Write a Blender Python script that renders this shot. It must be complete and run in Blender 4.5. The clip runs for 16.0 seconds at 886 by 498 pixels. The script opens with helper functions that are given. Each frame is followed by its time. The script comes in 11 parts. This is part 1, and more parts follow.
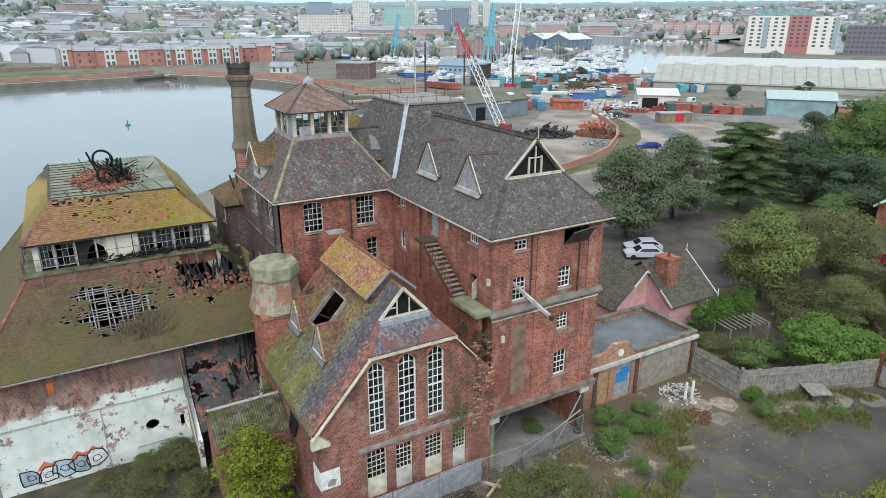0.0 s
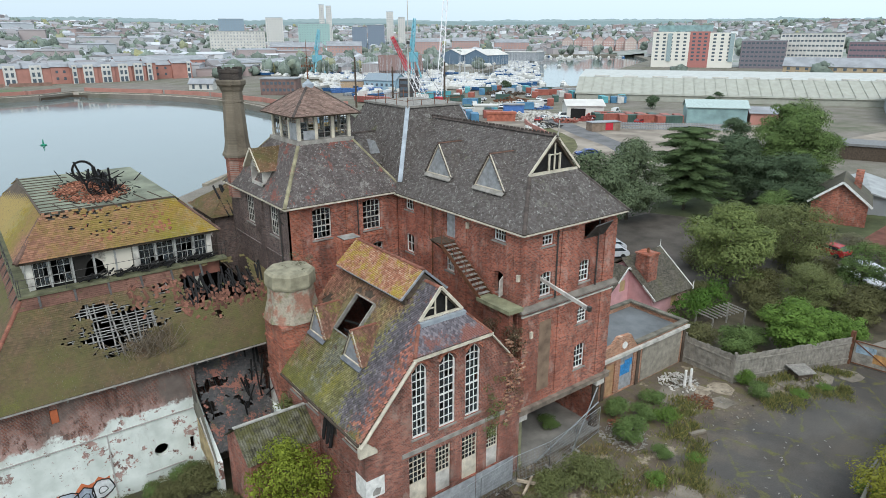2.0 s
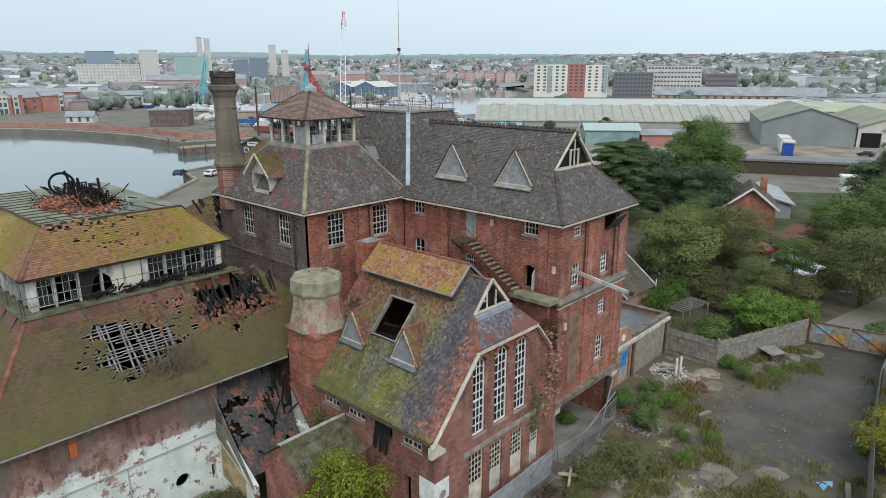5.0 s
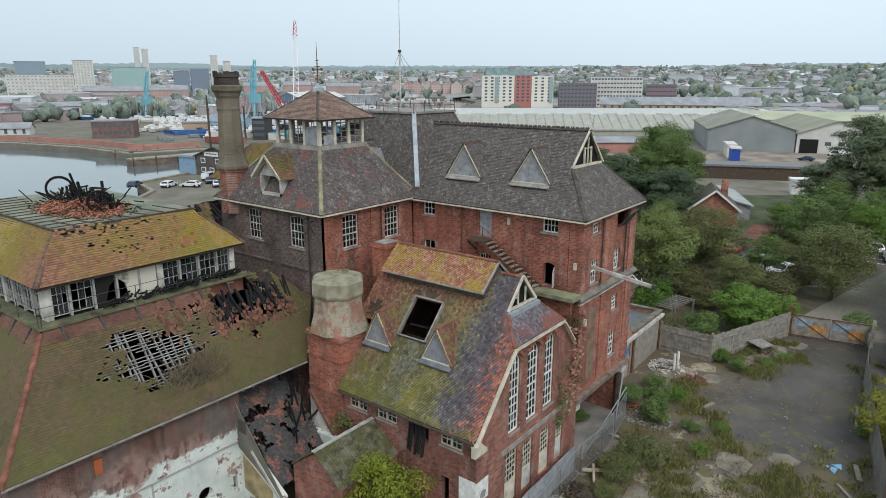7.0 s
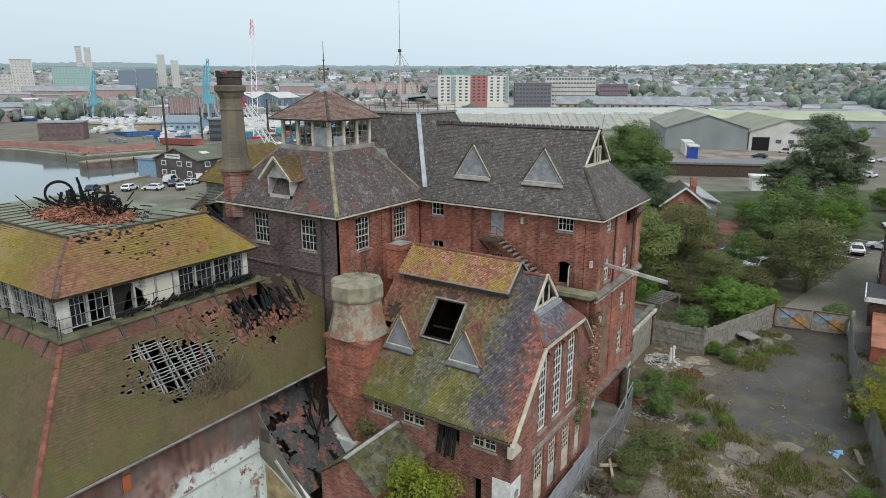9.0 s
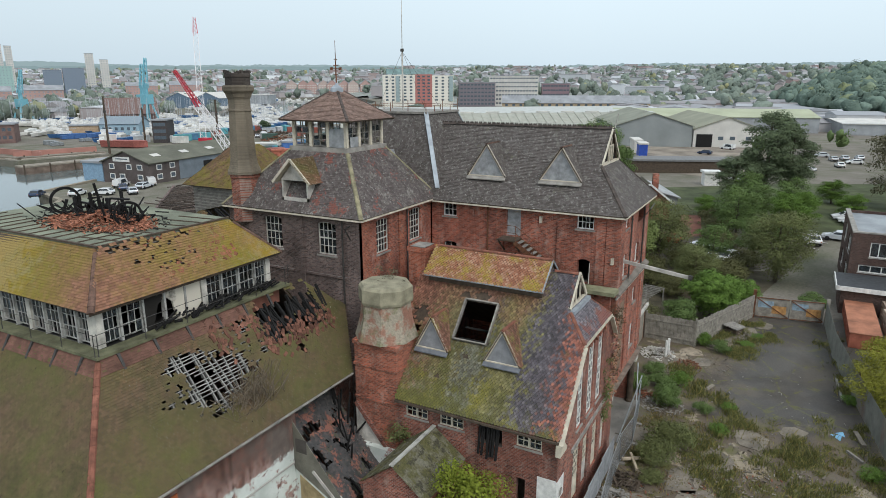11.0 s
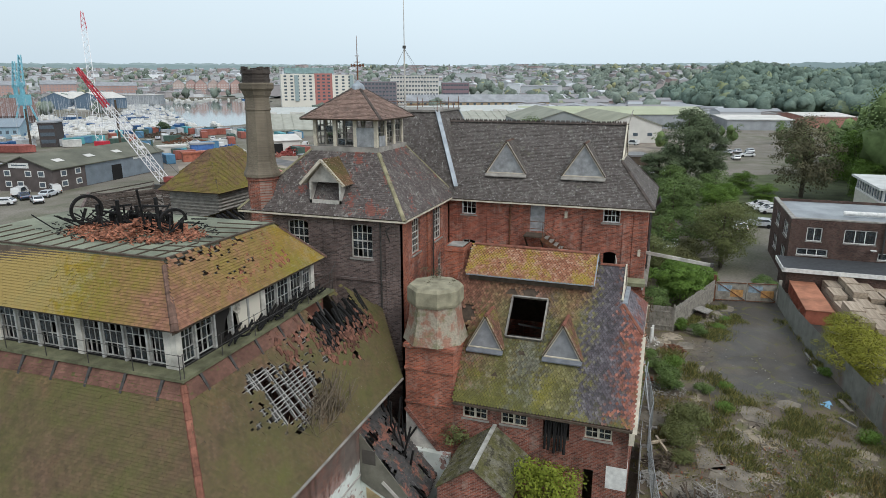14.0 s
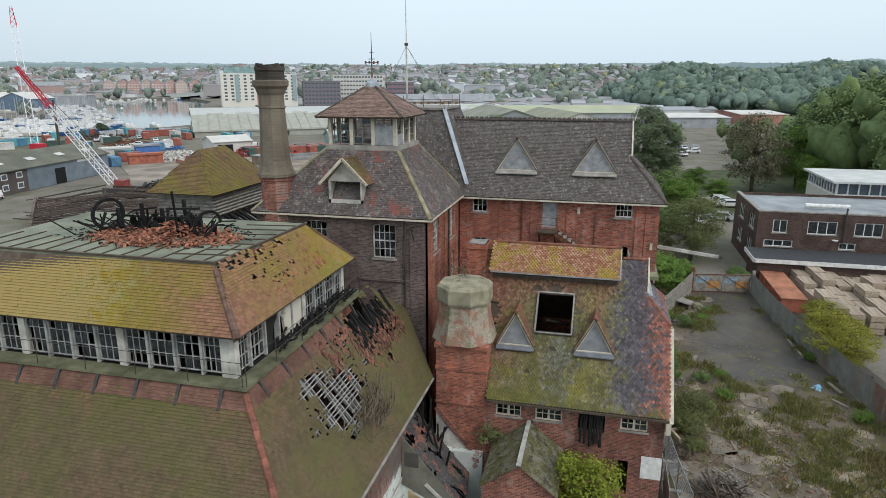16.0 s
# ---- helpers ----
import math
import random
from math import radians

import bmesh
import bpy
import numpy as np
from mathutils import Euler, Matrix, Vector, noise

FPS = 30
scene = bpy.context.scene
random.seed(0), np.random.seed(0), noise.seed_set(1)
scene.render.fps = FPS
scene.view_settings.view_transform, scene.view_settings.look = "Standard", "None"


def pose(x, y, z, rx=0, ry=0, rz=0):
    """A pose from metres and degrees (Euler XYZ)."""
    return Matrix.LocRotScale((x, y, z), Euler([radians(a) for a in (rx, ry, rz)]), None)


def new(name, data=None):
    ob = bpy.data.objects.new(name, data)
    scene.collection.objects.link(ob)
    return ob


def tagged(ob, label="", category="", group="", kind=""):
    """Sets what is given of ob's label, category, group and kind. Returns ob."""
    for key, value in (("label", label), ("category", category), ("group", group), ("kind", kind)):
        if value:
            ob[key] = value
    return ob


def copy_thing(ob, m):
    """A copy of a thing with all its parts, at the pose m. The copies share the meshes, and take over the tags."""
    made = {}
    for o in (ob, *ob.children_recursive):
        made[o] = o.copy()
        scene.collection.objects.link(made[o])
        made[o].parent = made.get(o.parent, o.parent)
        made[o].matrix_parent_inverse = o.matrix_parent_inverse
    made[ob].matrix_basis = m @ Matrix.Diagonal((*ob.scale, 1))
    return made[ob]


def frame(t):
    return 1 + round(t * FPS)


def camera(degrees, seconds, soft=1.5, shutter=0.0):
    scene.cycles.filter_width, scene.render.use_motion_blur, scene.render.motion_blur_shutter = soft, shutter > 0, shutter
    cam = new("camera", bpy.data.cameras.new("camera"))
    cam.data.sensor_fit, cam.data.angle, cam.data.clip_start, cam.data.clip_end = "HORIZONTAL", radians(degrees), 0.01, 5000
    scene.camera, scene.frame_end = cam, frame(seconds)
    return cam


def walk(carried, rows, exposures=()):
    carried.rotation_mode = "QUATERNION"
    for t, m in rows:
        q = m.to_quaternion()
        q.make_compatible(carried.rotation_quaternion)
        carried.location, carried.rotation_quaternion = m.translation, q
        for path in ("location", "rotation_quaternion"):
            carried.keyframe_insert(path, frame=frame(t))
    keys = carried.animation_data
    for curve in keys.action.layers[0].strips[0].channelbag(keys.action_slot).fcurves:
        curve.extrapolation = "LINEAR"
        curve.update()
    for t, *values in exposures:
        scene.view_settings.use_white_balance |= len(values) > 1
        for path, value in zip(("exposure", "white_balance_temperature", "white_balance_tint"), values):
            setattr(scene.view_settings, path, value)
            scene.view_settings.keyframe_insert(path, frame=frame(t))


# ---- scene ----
cam = camera(68.8, 16.0, 0.68)
METRES, EYE, TILT, LEAN, TURN = 40.0, 26.6, 0.0, 0.0, -30.0
ROWS = [
    (0.0, 0.0, 0.0, 0.0, 0.02, -19.58, -0.05),
    (0.5, -0.041, 0.0004, -0.0055, -1.98, -19.26, -0.04),
    (1.0, -0.0778, 0.0016, -0.0107, -3.78, -18.96, -0.02),
    (1.5, -0.1166, 0.0038, -0.0166, -5.67, -18.62, -0.0),
    (2.0, -0.1512, 0.0065, -0.0239, -7.34, -18.2, 0.01),
    (2.5, -0.188, 0.0107, -0.0318, -9.2, -17.73, 0.02),
    (3.0, -0.2219, 0.0154, -0.0394, -10.85, -17.32, 0.04),
    (3.5, -0.2582, 0.021, -0.0474, -12.66, -16.89, 0.03),
    (4.0, -0.29, 0.0271, -0.0547, -14.28, -16.43, 0.03),
    (6.5, -0.4382, 0.0723, -0.0911, -21.44, -14.43, -0.01),
    (7.0, -0.4558, 0.0815, -0.091, -22.3, -14.45, -0.01),
    (7.5, -0.4743, 0.0909, -0.0909, -23.24, -14.47, -0.02),
    (8.0, -0.4958, 0.1016, -0.0908, -24.32, -14.47, -0.01),
    (8.5, -0.5147, 0.1116, -0.0908, -25.3, -14.47, -0.03),
    (9.0, -0.5359, 0.1231, -0.091, -26.39, -14.46, -0.0),
    (11.5, -0.6632, 0.2068, -0.0905, -33.15, -14.51, 0.07),
    (12.0, -0.6923, 0.2284, -0.0912, -34.81, -14.5, 0.06),
    (12.5, -0.7189, 0.2487, -0.0916, -36.32, -14.52, 0.04),
    (13.0, -0.7457, 0.2704, -0.092, -37.9, -14.55, 0.04),
    (13.5, -0.7684, 0.2907, -0.0928, -39.31, -14.54, 0.07),
    (14.0, -0.7914, 0.3127, -0.0934, -40.78, -14.57, 0.06),
    (14.5, -0.8115, 0.3324, -0.0941, -42.08, -14.58, 0.07),
    (15.0, -0.8321, 0.3538, -0.0948, -43.43, -14.61, 0.09),
    (15.5, -0.8505, 0.3733, -0.0957, -44.66, -14.62, 0.09),
    (16.0, -0.8696, 0.3941, -0.0966, -45.94, -14.61, 0.08),
]
walk(cam, [(t, pose(0, 0, EYE, TILT, LEAN, TURN) @ pose(METRES * x, METRES * y, METRES * z, 90 + pitch, roll, yaw)) for t, x, y, z, yaw, pitch, roll in ROWS],
     [(0.0, 0.5, 6150, 9), (2.0, 0.42, 6180, 9), (4.0, 0.25, 6250, 10), (6.5, 0.13, 6300, 10), (9.0, 0.13, 6350, 10), (16.0, 0.13, 6380, 11)])

# ---------- world and light: an overcast, hazy day ----------
SUN_EL, SUN_AZ = 48.0, 215.0
world = bpy.data.worlds.new("overcast_sky")
scene.world = world
world.use_nodes = True
wt = world.node_tree
wt.nodes.clear()
w_out = wt.nodes.new("ShaderNodeOutputWorld")
w_bg = wt.nodes.new("ShaderNodeBackground")
w_sky = wt.nodes.new("ShaderNodeTexSky")
w_sky.sky_type = "NISHITA"
w_sky.sun_disc = False
w_sky.sun_elevation, w_sky.sun_rotation = radians(SUN_EL), radians(SUN_AZ)
w_sky.dust_density, w_sky.air_density = 4.0, 1.2
w_mix = wt.nodes.new("ShaderNodeMix")
w_mix.data_type = "RGBA"
w_mix.inputs["Factor"].default_value = 0.88
# the cloud sheet: palest low down, a little greyer overhead
w_co = wt.nodes.new("ShaderNodeTexCoord")
w_sep = wt.nodes.new("ShaderNodeSeparateXYZ")
wt.links.new(w_co.outputs["Generated"], w_sep.inputs[0])
w_ramp = wt.nodes.new("ShaderNodeValToRGB")
w_ramp.color_ramp.elements[0].position, w_ramp.color_ramp.elements[0].color = 0.0, (5.2, 6.25, 6.9, 1)
w_ramp.color_ramp.elements[1].position, w_ramp.color_ramp.elements[1].color = 1.0, (6.6, 7.4, 8.0, 1)
e = w_ramp.color_ramp.elements.new(0.22)
e.color = (6.6, 7.6, 8.1, 1)
wt.links.new(w_sep.outputs["Z"], w_ramp.inputs["Fac"])
wt.links.new(w_sky.outputs["Color"], w_mix.inputs["A"])
wt.links.new(w_ramp.outputs["Color"], w_mix.inputs["B"])
w_north = wt.nodes.new("ShaderNodeMapRange")
w_north.inputs["From Min"].default_value, w_north.inputs["From Max"].default_value = 0.3, 1.0
w_north.inputs["To Min"].default_value, w_north.inputs["To Max"].default_value = 1.0, 0.87
wt.links.new(w_sep.outputs["Y"], w_north.inputs["Value"])
w_dull = wt.nodes.new("ShaderNodeVectorMath")
w_dull.operation = "SCALE"
wt.links.new(w_mix.outputs["Result"], w_dull.inputs[0])
wt.links.new(w_north.outputs["Result"], w_dull.inputs["Scale"])
wt.links.new(w_dull.outputs[0], w_bg.inputs["Color"])
w_bg.inputs["Strength"].default_value = 0.128
wt.links.new(w_bg.outputs[0], w_out.inputs["Surface"])

sun = new("sun", bpy.data.lights.new("sun", "SUN"))
sun.data.energy, sun.data.angle, sun.data.color = 1.4, radians(30), (1.0, 0.96, 0.9)
sun.matrix_world = Matrix.Translation((0, 0, 80)) @ pose(0, 0, 0, 90 - SUN_EL, 0, 180 - SUN_AZ)

# ---------- material helpers ----------


class Nodes:
    """A short way to write a node material."""

    def __init__(self, name):
        self.mat = bpy.data.materials.new(name)
        self.mat.use_nodes = True
        self.t = self.mat.node_tree
        self.t.nodes.clear()
        self.out = self.t.nodes.new("ShaderNodeOutputMaterial")
        self.b = self.t.nodes.new("ShaderNodeBsdfPrincipled")
        self.t.links.new(self.b.outputs[0], self.out.inputs["Surface"])
        self.co = None

    def put(self, sock, val):
        if isinstance(val, bpy.types.NodeSocket):
            self.t.links.new(val, sock)
        elif isinstance(val, (tuple, list)) and len(val) == 3 and sock.type == "RGBA":
            sock.default_value = (*val, 1)
        else:
            sock.default_value = val

    def coord(self):
        if not self.co:
            self.co = self.t.nodes.new("ShaderNodeTexCoord").outputs["Object"]
        return self.co

    def noise(self, scale, detail=3.0, vec=None, rough=0.55, stretch=None):
        n = self.t.nodes.new("ShaderNodeTexNoise")
        v = vec or self.coord()
        if stretch:
            m = self.t.nodes.new("ShaderNodeMapping")
            m.inputs["Scale"].default_value = stretch
            self.t.links.new(v, m.inputs[0])
            v = m.outputs[0]
        self.t.links.new(v, n.inputs["Vector"])
        n.inputs["Scale"].default_value, n.inputs["Detail"].default_value = scale, detail
        n.inputs["Roughness"].default_value = rough
        return n.outputs["Fac"]

    def ramp(self, fac, stops):
        n = self.t.nodes.new("ShaderNodeValToRGB")
        els = n.color_ramp.elements
        for i, (p, c) in enumerate(stops):
            el = els[i] if i < 2 else els.new(p)
            el.position = p
            el.color = (c, c, c, 1) if isinstance(c, (int, float)) else (*c, 1)
        self.put(n.inputs["Fac"], fac)
        return n.outputs["Color"]

    def step(self, fac, a, b):
        n = self.t.nodes.new("ShaderNodeMapRange")
        n.inputs["From Min"].default_value, n.inputs["From Max"].default_value = a, b
        self.put(n.inputs["Value"], fac)
        return n.outputs["Result"]

    def mix(self, fac, a, b, mode="MIX"):
        n = self.t.nodes.new("ShaderNodeMix")
        n.data_type, n.blend_type = "RGBA", mode
        self.put(n.inputs["Factor"], fac)
        self.put(n.inputs["A"], a)
        self.put(n.inputs["B"], b)
        return n.outputs["Result"]

    def math(self, op, a, b=0.0):
        n = self.t.nodes.new("ShaderNodeMath")
        n.operation = op
        self.put(n.inputs[0], a)
        self.put(n.inputs[1], b)
        return n.outputs[0]

    def sep(self, vec=None):
        n = self.t.nodes.new("ShaderNodeSeparateXYZ")
        self.t.links.new(vec or self.coord(), n.inputs[0])
        return n.outputs

    def comb(self, x, y, z):
        n = self.t.nodes.new("ShaderNodeCombineXYZ")
        for s, v in zip(n.inputs, (x, y, z)):
            self.put(s, v)
        return n.outputs[0]

    def island(self):
        return self.t.nodes.new("ShaderNodeNewGeometry").outputs["Random Per Island"]

    def rand(self):
        return self.t.nodes.new("ShaderNodeObjectInfo").outputs["Random"]

    def bump(self, height, strength=0.4, dist=0.02):
        n = self.t.nodes.new("ShaderNodeBump")
        n.inputs["Strength"].default_value, n.inputs["Distance"].default_value = strength, dist
        self.put(n.inputs["Height"], height)
        self.t.links.new(n.outputs[0], self.b.inputs["Normal"])

    def done(self, color, rough=0.85, metal=0.0, spec=0.3):
        self.put(self.b.inputs["Base Color"], color)
        self.put(self.b.inputs["Roughness"], rough)
        self.b.inputs["Metallic"].default_value = metal
        self.b.inputs["Specular IOR Level"].default_value = spec
        return self.mat


def plain(name, col, rough=0.8, metal=0.0, var=0.25, scale=2.0, fine=30.0, spec=0.3, island=0.0):
    """A surface with soft stains and a fine grain."""
    n = Nodes(name)
    dark = tuple(c * (1 - var) for c in col)
    lite = tuple(min(1, c * (1 + var * 0.6)) for c in col)
    c = n.mix(n.ramp(n.noise(scale, 5), [(0.3, 0.0), (0.7, 1.0)]), dark, lite)
    f = n.noise(fine, 3)
    c = n.mix(0.35 * min(1, var * 2), c, n.ramp(f, [(0.3, 0.25), (0.7, 1.0)]), "MULTIPLY")
    if island:
        c = n.mix(island, c, n.ramp(n.island(), [(0.0, 0.3), (1.0, 1.3)]), "MULTIPLY")
    n.bump(f, 0.25, 0.01)
    return n.done(c, rough, metal, spec)


def brick(name, c1, c2, mortar, soot=0.5, sootcol=(0.03, 0.025, 0.024), lime=0.0, pale=(0.5, 0.45, 0.4)):
    """Weathered brickwork for upright walls; courses 75 mm."""
    n = Nodes(name)
    x, y, z = n.sep()
    v = n.comb(n.math("ADD", x, y), z, 0.0)
    bt = n.t.nodes.new("ShaderNodeTexBrick")
    n.t.links.new(v, bt.inputs["Vector"])
    for k, val in (("Scale", 1.0), ("Mortar Size", 0.009), ("Mortar Smooth", 0.3), ("Bias", 0.0), ("Brick Width", 0.235), ("Row Height", 0.078)):
        bt.inputs[k].default_value = val
    n.put(bt.inputs["Color1"], tuple(min(1.0, a * 1.3) for a in c1))
    n.put(bt.inputs["Color2"], tuple(a * 0.72 for a in c2))
    n.put(bt.inputs["Mortar"], tuple(min(1.0, a * 1.25) for a in mortar))
    c = bt.outputs["Color"]
    patch = n.ramp(n.noise(0.45, 6), [(0.35, 0.55), (0.65, 1.15)])
    c = n.mix(0.8, c, patch, "MULTIPLY")
    c = n.mix(0.8, c, n.ramp(n.noise(8, 6, v, 0.8, (0.8, 1.7, 1)), [(0.3, 0.5), (0.5, 0.97), (0.7, 1.45)]), "MULTIPLY")
    sp = n.noise(3.2, 6, v, 0.75, (0.7, 2.2, 1))
    c = n.mix(n.math("MULTIPLY", n.step(sp, 0.60, 0.66), 0.55), c, tuple(min(1.0, a * 1.3 + 0.06) for a in c1))
    c = n.mix(n.math("MULTIPLY", n.step(n.noise(0.28, 5), 0.48, 0.62), 0.35), c, c2)
    st = n.noise(0.8, 5, None, 0.6, (1.6, 1.6, 0.25))
    c = n.mix(n.math("MULTIPLY", n.step(st, 0.42, 0.72), soot), c, sootcol)
    if lime:
        lm = n.noise(1.3, 7, None, 0.65, (1, 1, 0.6))
        c = n.mix(n.math("MULTIPLY", n.step(lm, 0.55, 0.68), lime), c, pale)
    n.bump(n.mix(0.4, bt.outputs["Fac"], n.noise(40, 3)), 0.5, -0.012)
    return n.done(c, 0.92, 0, 0.15)


def tilemat(name, stops, moss=None, rough=0.85, bands=None, streak=0.5, drift=None, upper=None):
    """Clay or slate tiles: each piece its own tone; lichen and moss in drifts; bands: (axis, stops) over a length of roof."""
    n = Nodes(name)
    base = n.ramp(n.math("ADD", n.math("MULTIPLY", n.island(), 0.75), n.math("MULTIPLY", n.noise(0.6, 4), 0.25)), stops)
    c = base
    if bands:
        ax, lo, hi, bst = bands
        p = n.math("ADD", n.sep()[ax], n.math("MULTIPLY", n.math("SUBTRACT", n.noise(0.9, 4), 0.5), (hi - lo) * 0.16))
        p = n.math("ADD", p, n.math("MULTIPLY", n.math("SUBTRACT", n.math("FRACT", n.math("MULTIPLY", n.island(), 7.3)), 0.5), (hi - lo) * 0.13))
        bc = n.ramp(n.step(p, lo, hi), bst)
        tone = n.ramp(n.island(), [(0.0, 0.7), (0.5, 1.1), (0.92, 1.38), (1.0, 1.85)])
        c = n.mix(1.0, bc, tone, "MULTIPLY")
    if upper:
        # sounder red tiles towards the ridge
        ucol, z0, z1 = upper
        uf = n.step(n.math("ADD", n.sep()[2], n.math("MULTIPLY", n.math("SUBTRACT", n.noise(0.8, 5, None, 0.65), 0.5), 5.0)), z0, z1)
        keep = n.step(n.math("ADD", n.sep()[1], n.math("MULTIPLY", n.noise(0.9, 4), 1.2)), 30.4, 31.2)
        c = n.mix(n.math("MULTIPLY", n.math("MULTIPLY", uf, keep), 0.75), c, n.mix(1.0, ucol, n.ramp(n.island(), [(0.0, 0.6), (1.0, 1.35)]), "MULTIPLY"))
    c = n.mix(streak, c, n.ramp(n.noise(1.2, 5, None, 0.6, (1, 1, 0.45)), [(0.3, 0.45), (0.7, 1.2)]), "MULTIPLY")
    for k, (col, lo, hi, sc, amt) in enumerate(moss or ()):
        m = n.noise(sc, 7, None, 0.68)
        m2 = n.noise(sc * 9, 3)
        f = n.step(n.math("ADD", m, n.math("MULTIPLY", n.math("SUBTRACT", m2, 0.5), 0.35)), lo, hi)
        if drift:
            f = n.step(n.math("ADD", n.math("ADD", m, n.math("MULTIPLY", n.math("SUBTRACT", m2, 0.5), 0.35)), drift(n)), lo, hi)
        f = n.math("MULTIPLY", f, amt)
        c = n.mix(f, c, n.mix(n.noise(22, 2), tuple(v * 0.55 for v in col), tuple(v * 1.35 for v in col)))
    n.bump(n.noise(45, 3), 0.35, 0.01)
    return n.done(c, rough, 0, 0.25)


# ---------- mesh helpers ----------


class MB:
    """Gathers corners and faces of one mesh."""

    def __init__(self):
        self.v, self.f = [], []

    def poly(self, pts):
        k = len(self.v)
        self.v += [tuple(p) for p in pts]
        self.f.append(tuple(range(k, k + len(pts))))
        return self

    def hexa(self, p):
        """Eight corners: four below, four above, both anticlockwise seen from above."""
        k = len(self.v)
        self.v += [tuple(q) for q in p]
        for a, b, c, d in ((3, 2, 1, 0), (4, 5, 6, 7), (0, 1, 5, 4), (1, 2, 6, 5), (2, 3, 7, 6), (3, 0, 4, 7)):
            self.f.append((k + a, k + b, k + c, k + d))
        return self

    def box(self, x0, y0, z0, x1, y1, z1):
        return self.hexa([(x0, y0, z0), (x1, y0, z0), (x1, y1, z0), (x0, y1, z0), (x0, y0, z1), (x1, y0, z1), (x1, y1, z1), (x0, y1, z1)])

    def beam(self, p, q, w, h, up=(0, 0, 1)):
        """A bar from p to q, w wide and h deep."""
        p, q, up = Vector(p), Vector(q), Vector(up)
        d = (q - p).normalized()
        if abs(d.dot(up)) > 0.98:
            up = Vector((1, 0, 0))
        s = d.cross(up).normalized() * (w / 2)
        t = s.cross(d).normalized() * (h / 2)
        return self.hexa([p - s - t, p + s - t, q + s - t, q - s - t, p - s + t, p + s + t, q + s + t, q - s + t])

    def tube(self, p, q, r0, r1=None, n=10, cap=True):
        p, q = Vector(p), Vector(q)
        r1 = r0 if r1 is None else r1
        d = (q - p).normalized()
        a = Vector((1, 0, 0)) if abs(d.z) > 0.9 else Vector((0, 0, 1))
        s = d.cross(a).normalized()
        t = d.cross(s)
        k = len(self.v)
        for c, r in ((p, r0), (q, r1)):
            for i in range(n):
                g = 2 * math.pi * i / n
                self.v.append(tuple(c + s * (r * math.cos(g)) + t * (r * math.sin(g))))
        for i in range(n):
            j = (i + 1) % n
            self.f.append((k + i, k + n + i, k + n + j, k + j))
        if cap:
            self.f.append(tuple(range(k, k + n)))
            self.f.append(tuple(reversed(range(k + n, k + 2 * n))))
        return self

    def lathe(self, cx, cy, prof, n=12, turn=0.0, cap=True):
        """Rings of (radius, height)."""
        k = len(self.v)
        for r, z in prof:
            for i in range(n):
                g = 2 * math.pi * i / n + turn
                self.v.append((cx + r * math.cos(g), cy + r * math.sin(g), z))
        for a in range(len(prof) - 1):
            for i in range(n):
                j = (i + 1) % n
                self.f.append((k + a * n + i, k + a * n + j, k + a * n + n + j, k + a * n + n + i))
        if cap:
            self.f.append(tuple(reversed(range(k, k + n))))
            self.f.append(tuple(range(k + (len(prof) - 1) * n, k + len(prof) * n)))
        return self

    def prism(self, pts, z0, z1):
        """An upright prism over a plan given anticlockwise."""
        k, n = len(self.v), len(pts)
        self.v += [(x, y, z0) for x, y in pts] + [(x, y, z1) for x, y in pts]
        self.f.append(tuple(reversed(range(k, k + n))))
        self.f.append(tuple(range(k + n, k + 2 * n)))
        for i in range(n):
            j = (i + 1) % n
            self.f.append((k + i, k + j, k + n + j, k + n + i))
        return self

    def slab(self, pts, th):
        """A flat sheet of any slope with thickness th along its normal, downwards."""
        pts = [Vector(p) for p in pts]
        nrm = (pts[1] - pts[0]).cross(pts[2] - pts[1]).normalized()
        if nrm.z < 0:
            pts.reverse()
            nrm = -nrm
        k, n = len(self.v), len(pts)
        self.v += [tuple(p) for p in pts] + [tuple(p - nrm * th) for p in pts]
        self.f.append(tuple(range(k, k + n)))
        self.f.append(tuple(reversed(range(k + n, k + 2 * n))))
        for i in range(n):
            j = (i + 1) % n
            self.f.append((k + j, k + i, k + n + i, k + n + j))
        return self

    def mesh(self, name):
        me = bpy.data.meshes.new(name)
        me.from_pydata(self.v, [], self.f)
        me.update()
        return me


SINGLE = {"burnt_hanging", "lead_flashing", "wall", "pier", "rafter", "batten", "burnt_rafter", "charred_post", "bargeboard", "fascia", "coping", "annex_fascia", "parapet", "boarding", "loose_board", "plaster_line", "batten_roll", "stay", "louvre", "side_window", "brace", "painted_patch", "floor_slab", "walkway", "bracket", "head_beam", "apron_slab", "sheeting", "lamp", "torn_strip", "graffito", "string", "door_panel"}


def islands(mb):
    """The separate pieces of a gathered mesh."""
    up = list(range(len(mb.v)))

    def top(i):
        while up[i] != i:
            up[i] = up[up[i]]
            i = up[i]
        return i
    for f in mb.f:
        for j in f[1:]:
            up[top(j)] = top(f[0])
    groups = {}
    for f in mb.f:
        groups.setdefault(top(f[0]), []).append(f)
    out = []
    for fs in groups.values():
        m_ = MB()
        ix = {}
        for f in fs:
            for i in f:
                if i not in ix:
                    ix[i] = len(m_.v)
                    m_.v.append(mb.v[i])
            m_.f.append(tuple(ix[i] for i in f))
        out.append(m_)
    return out


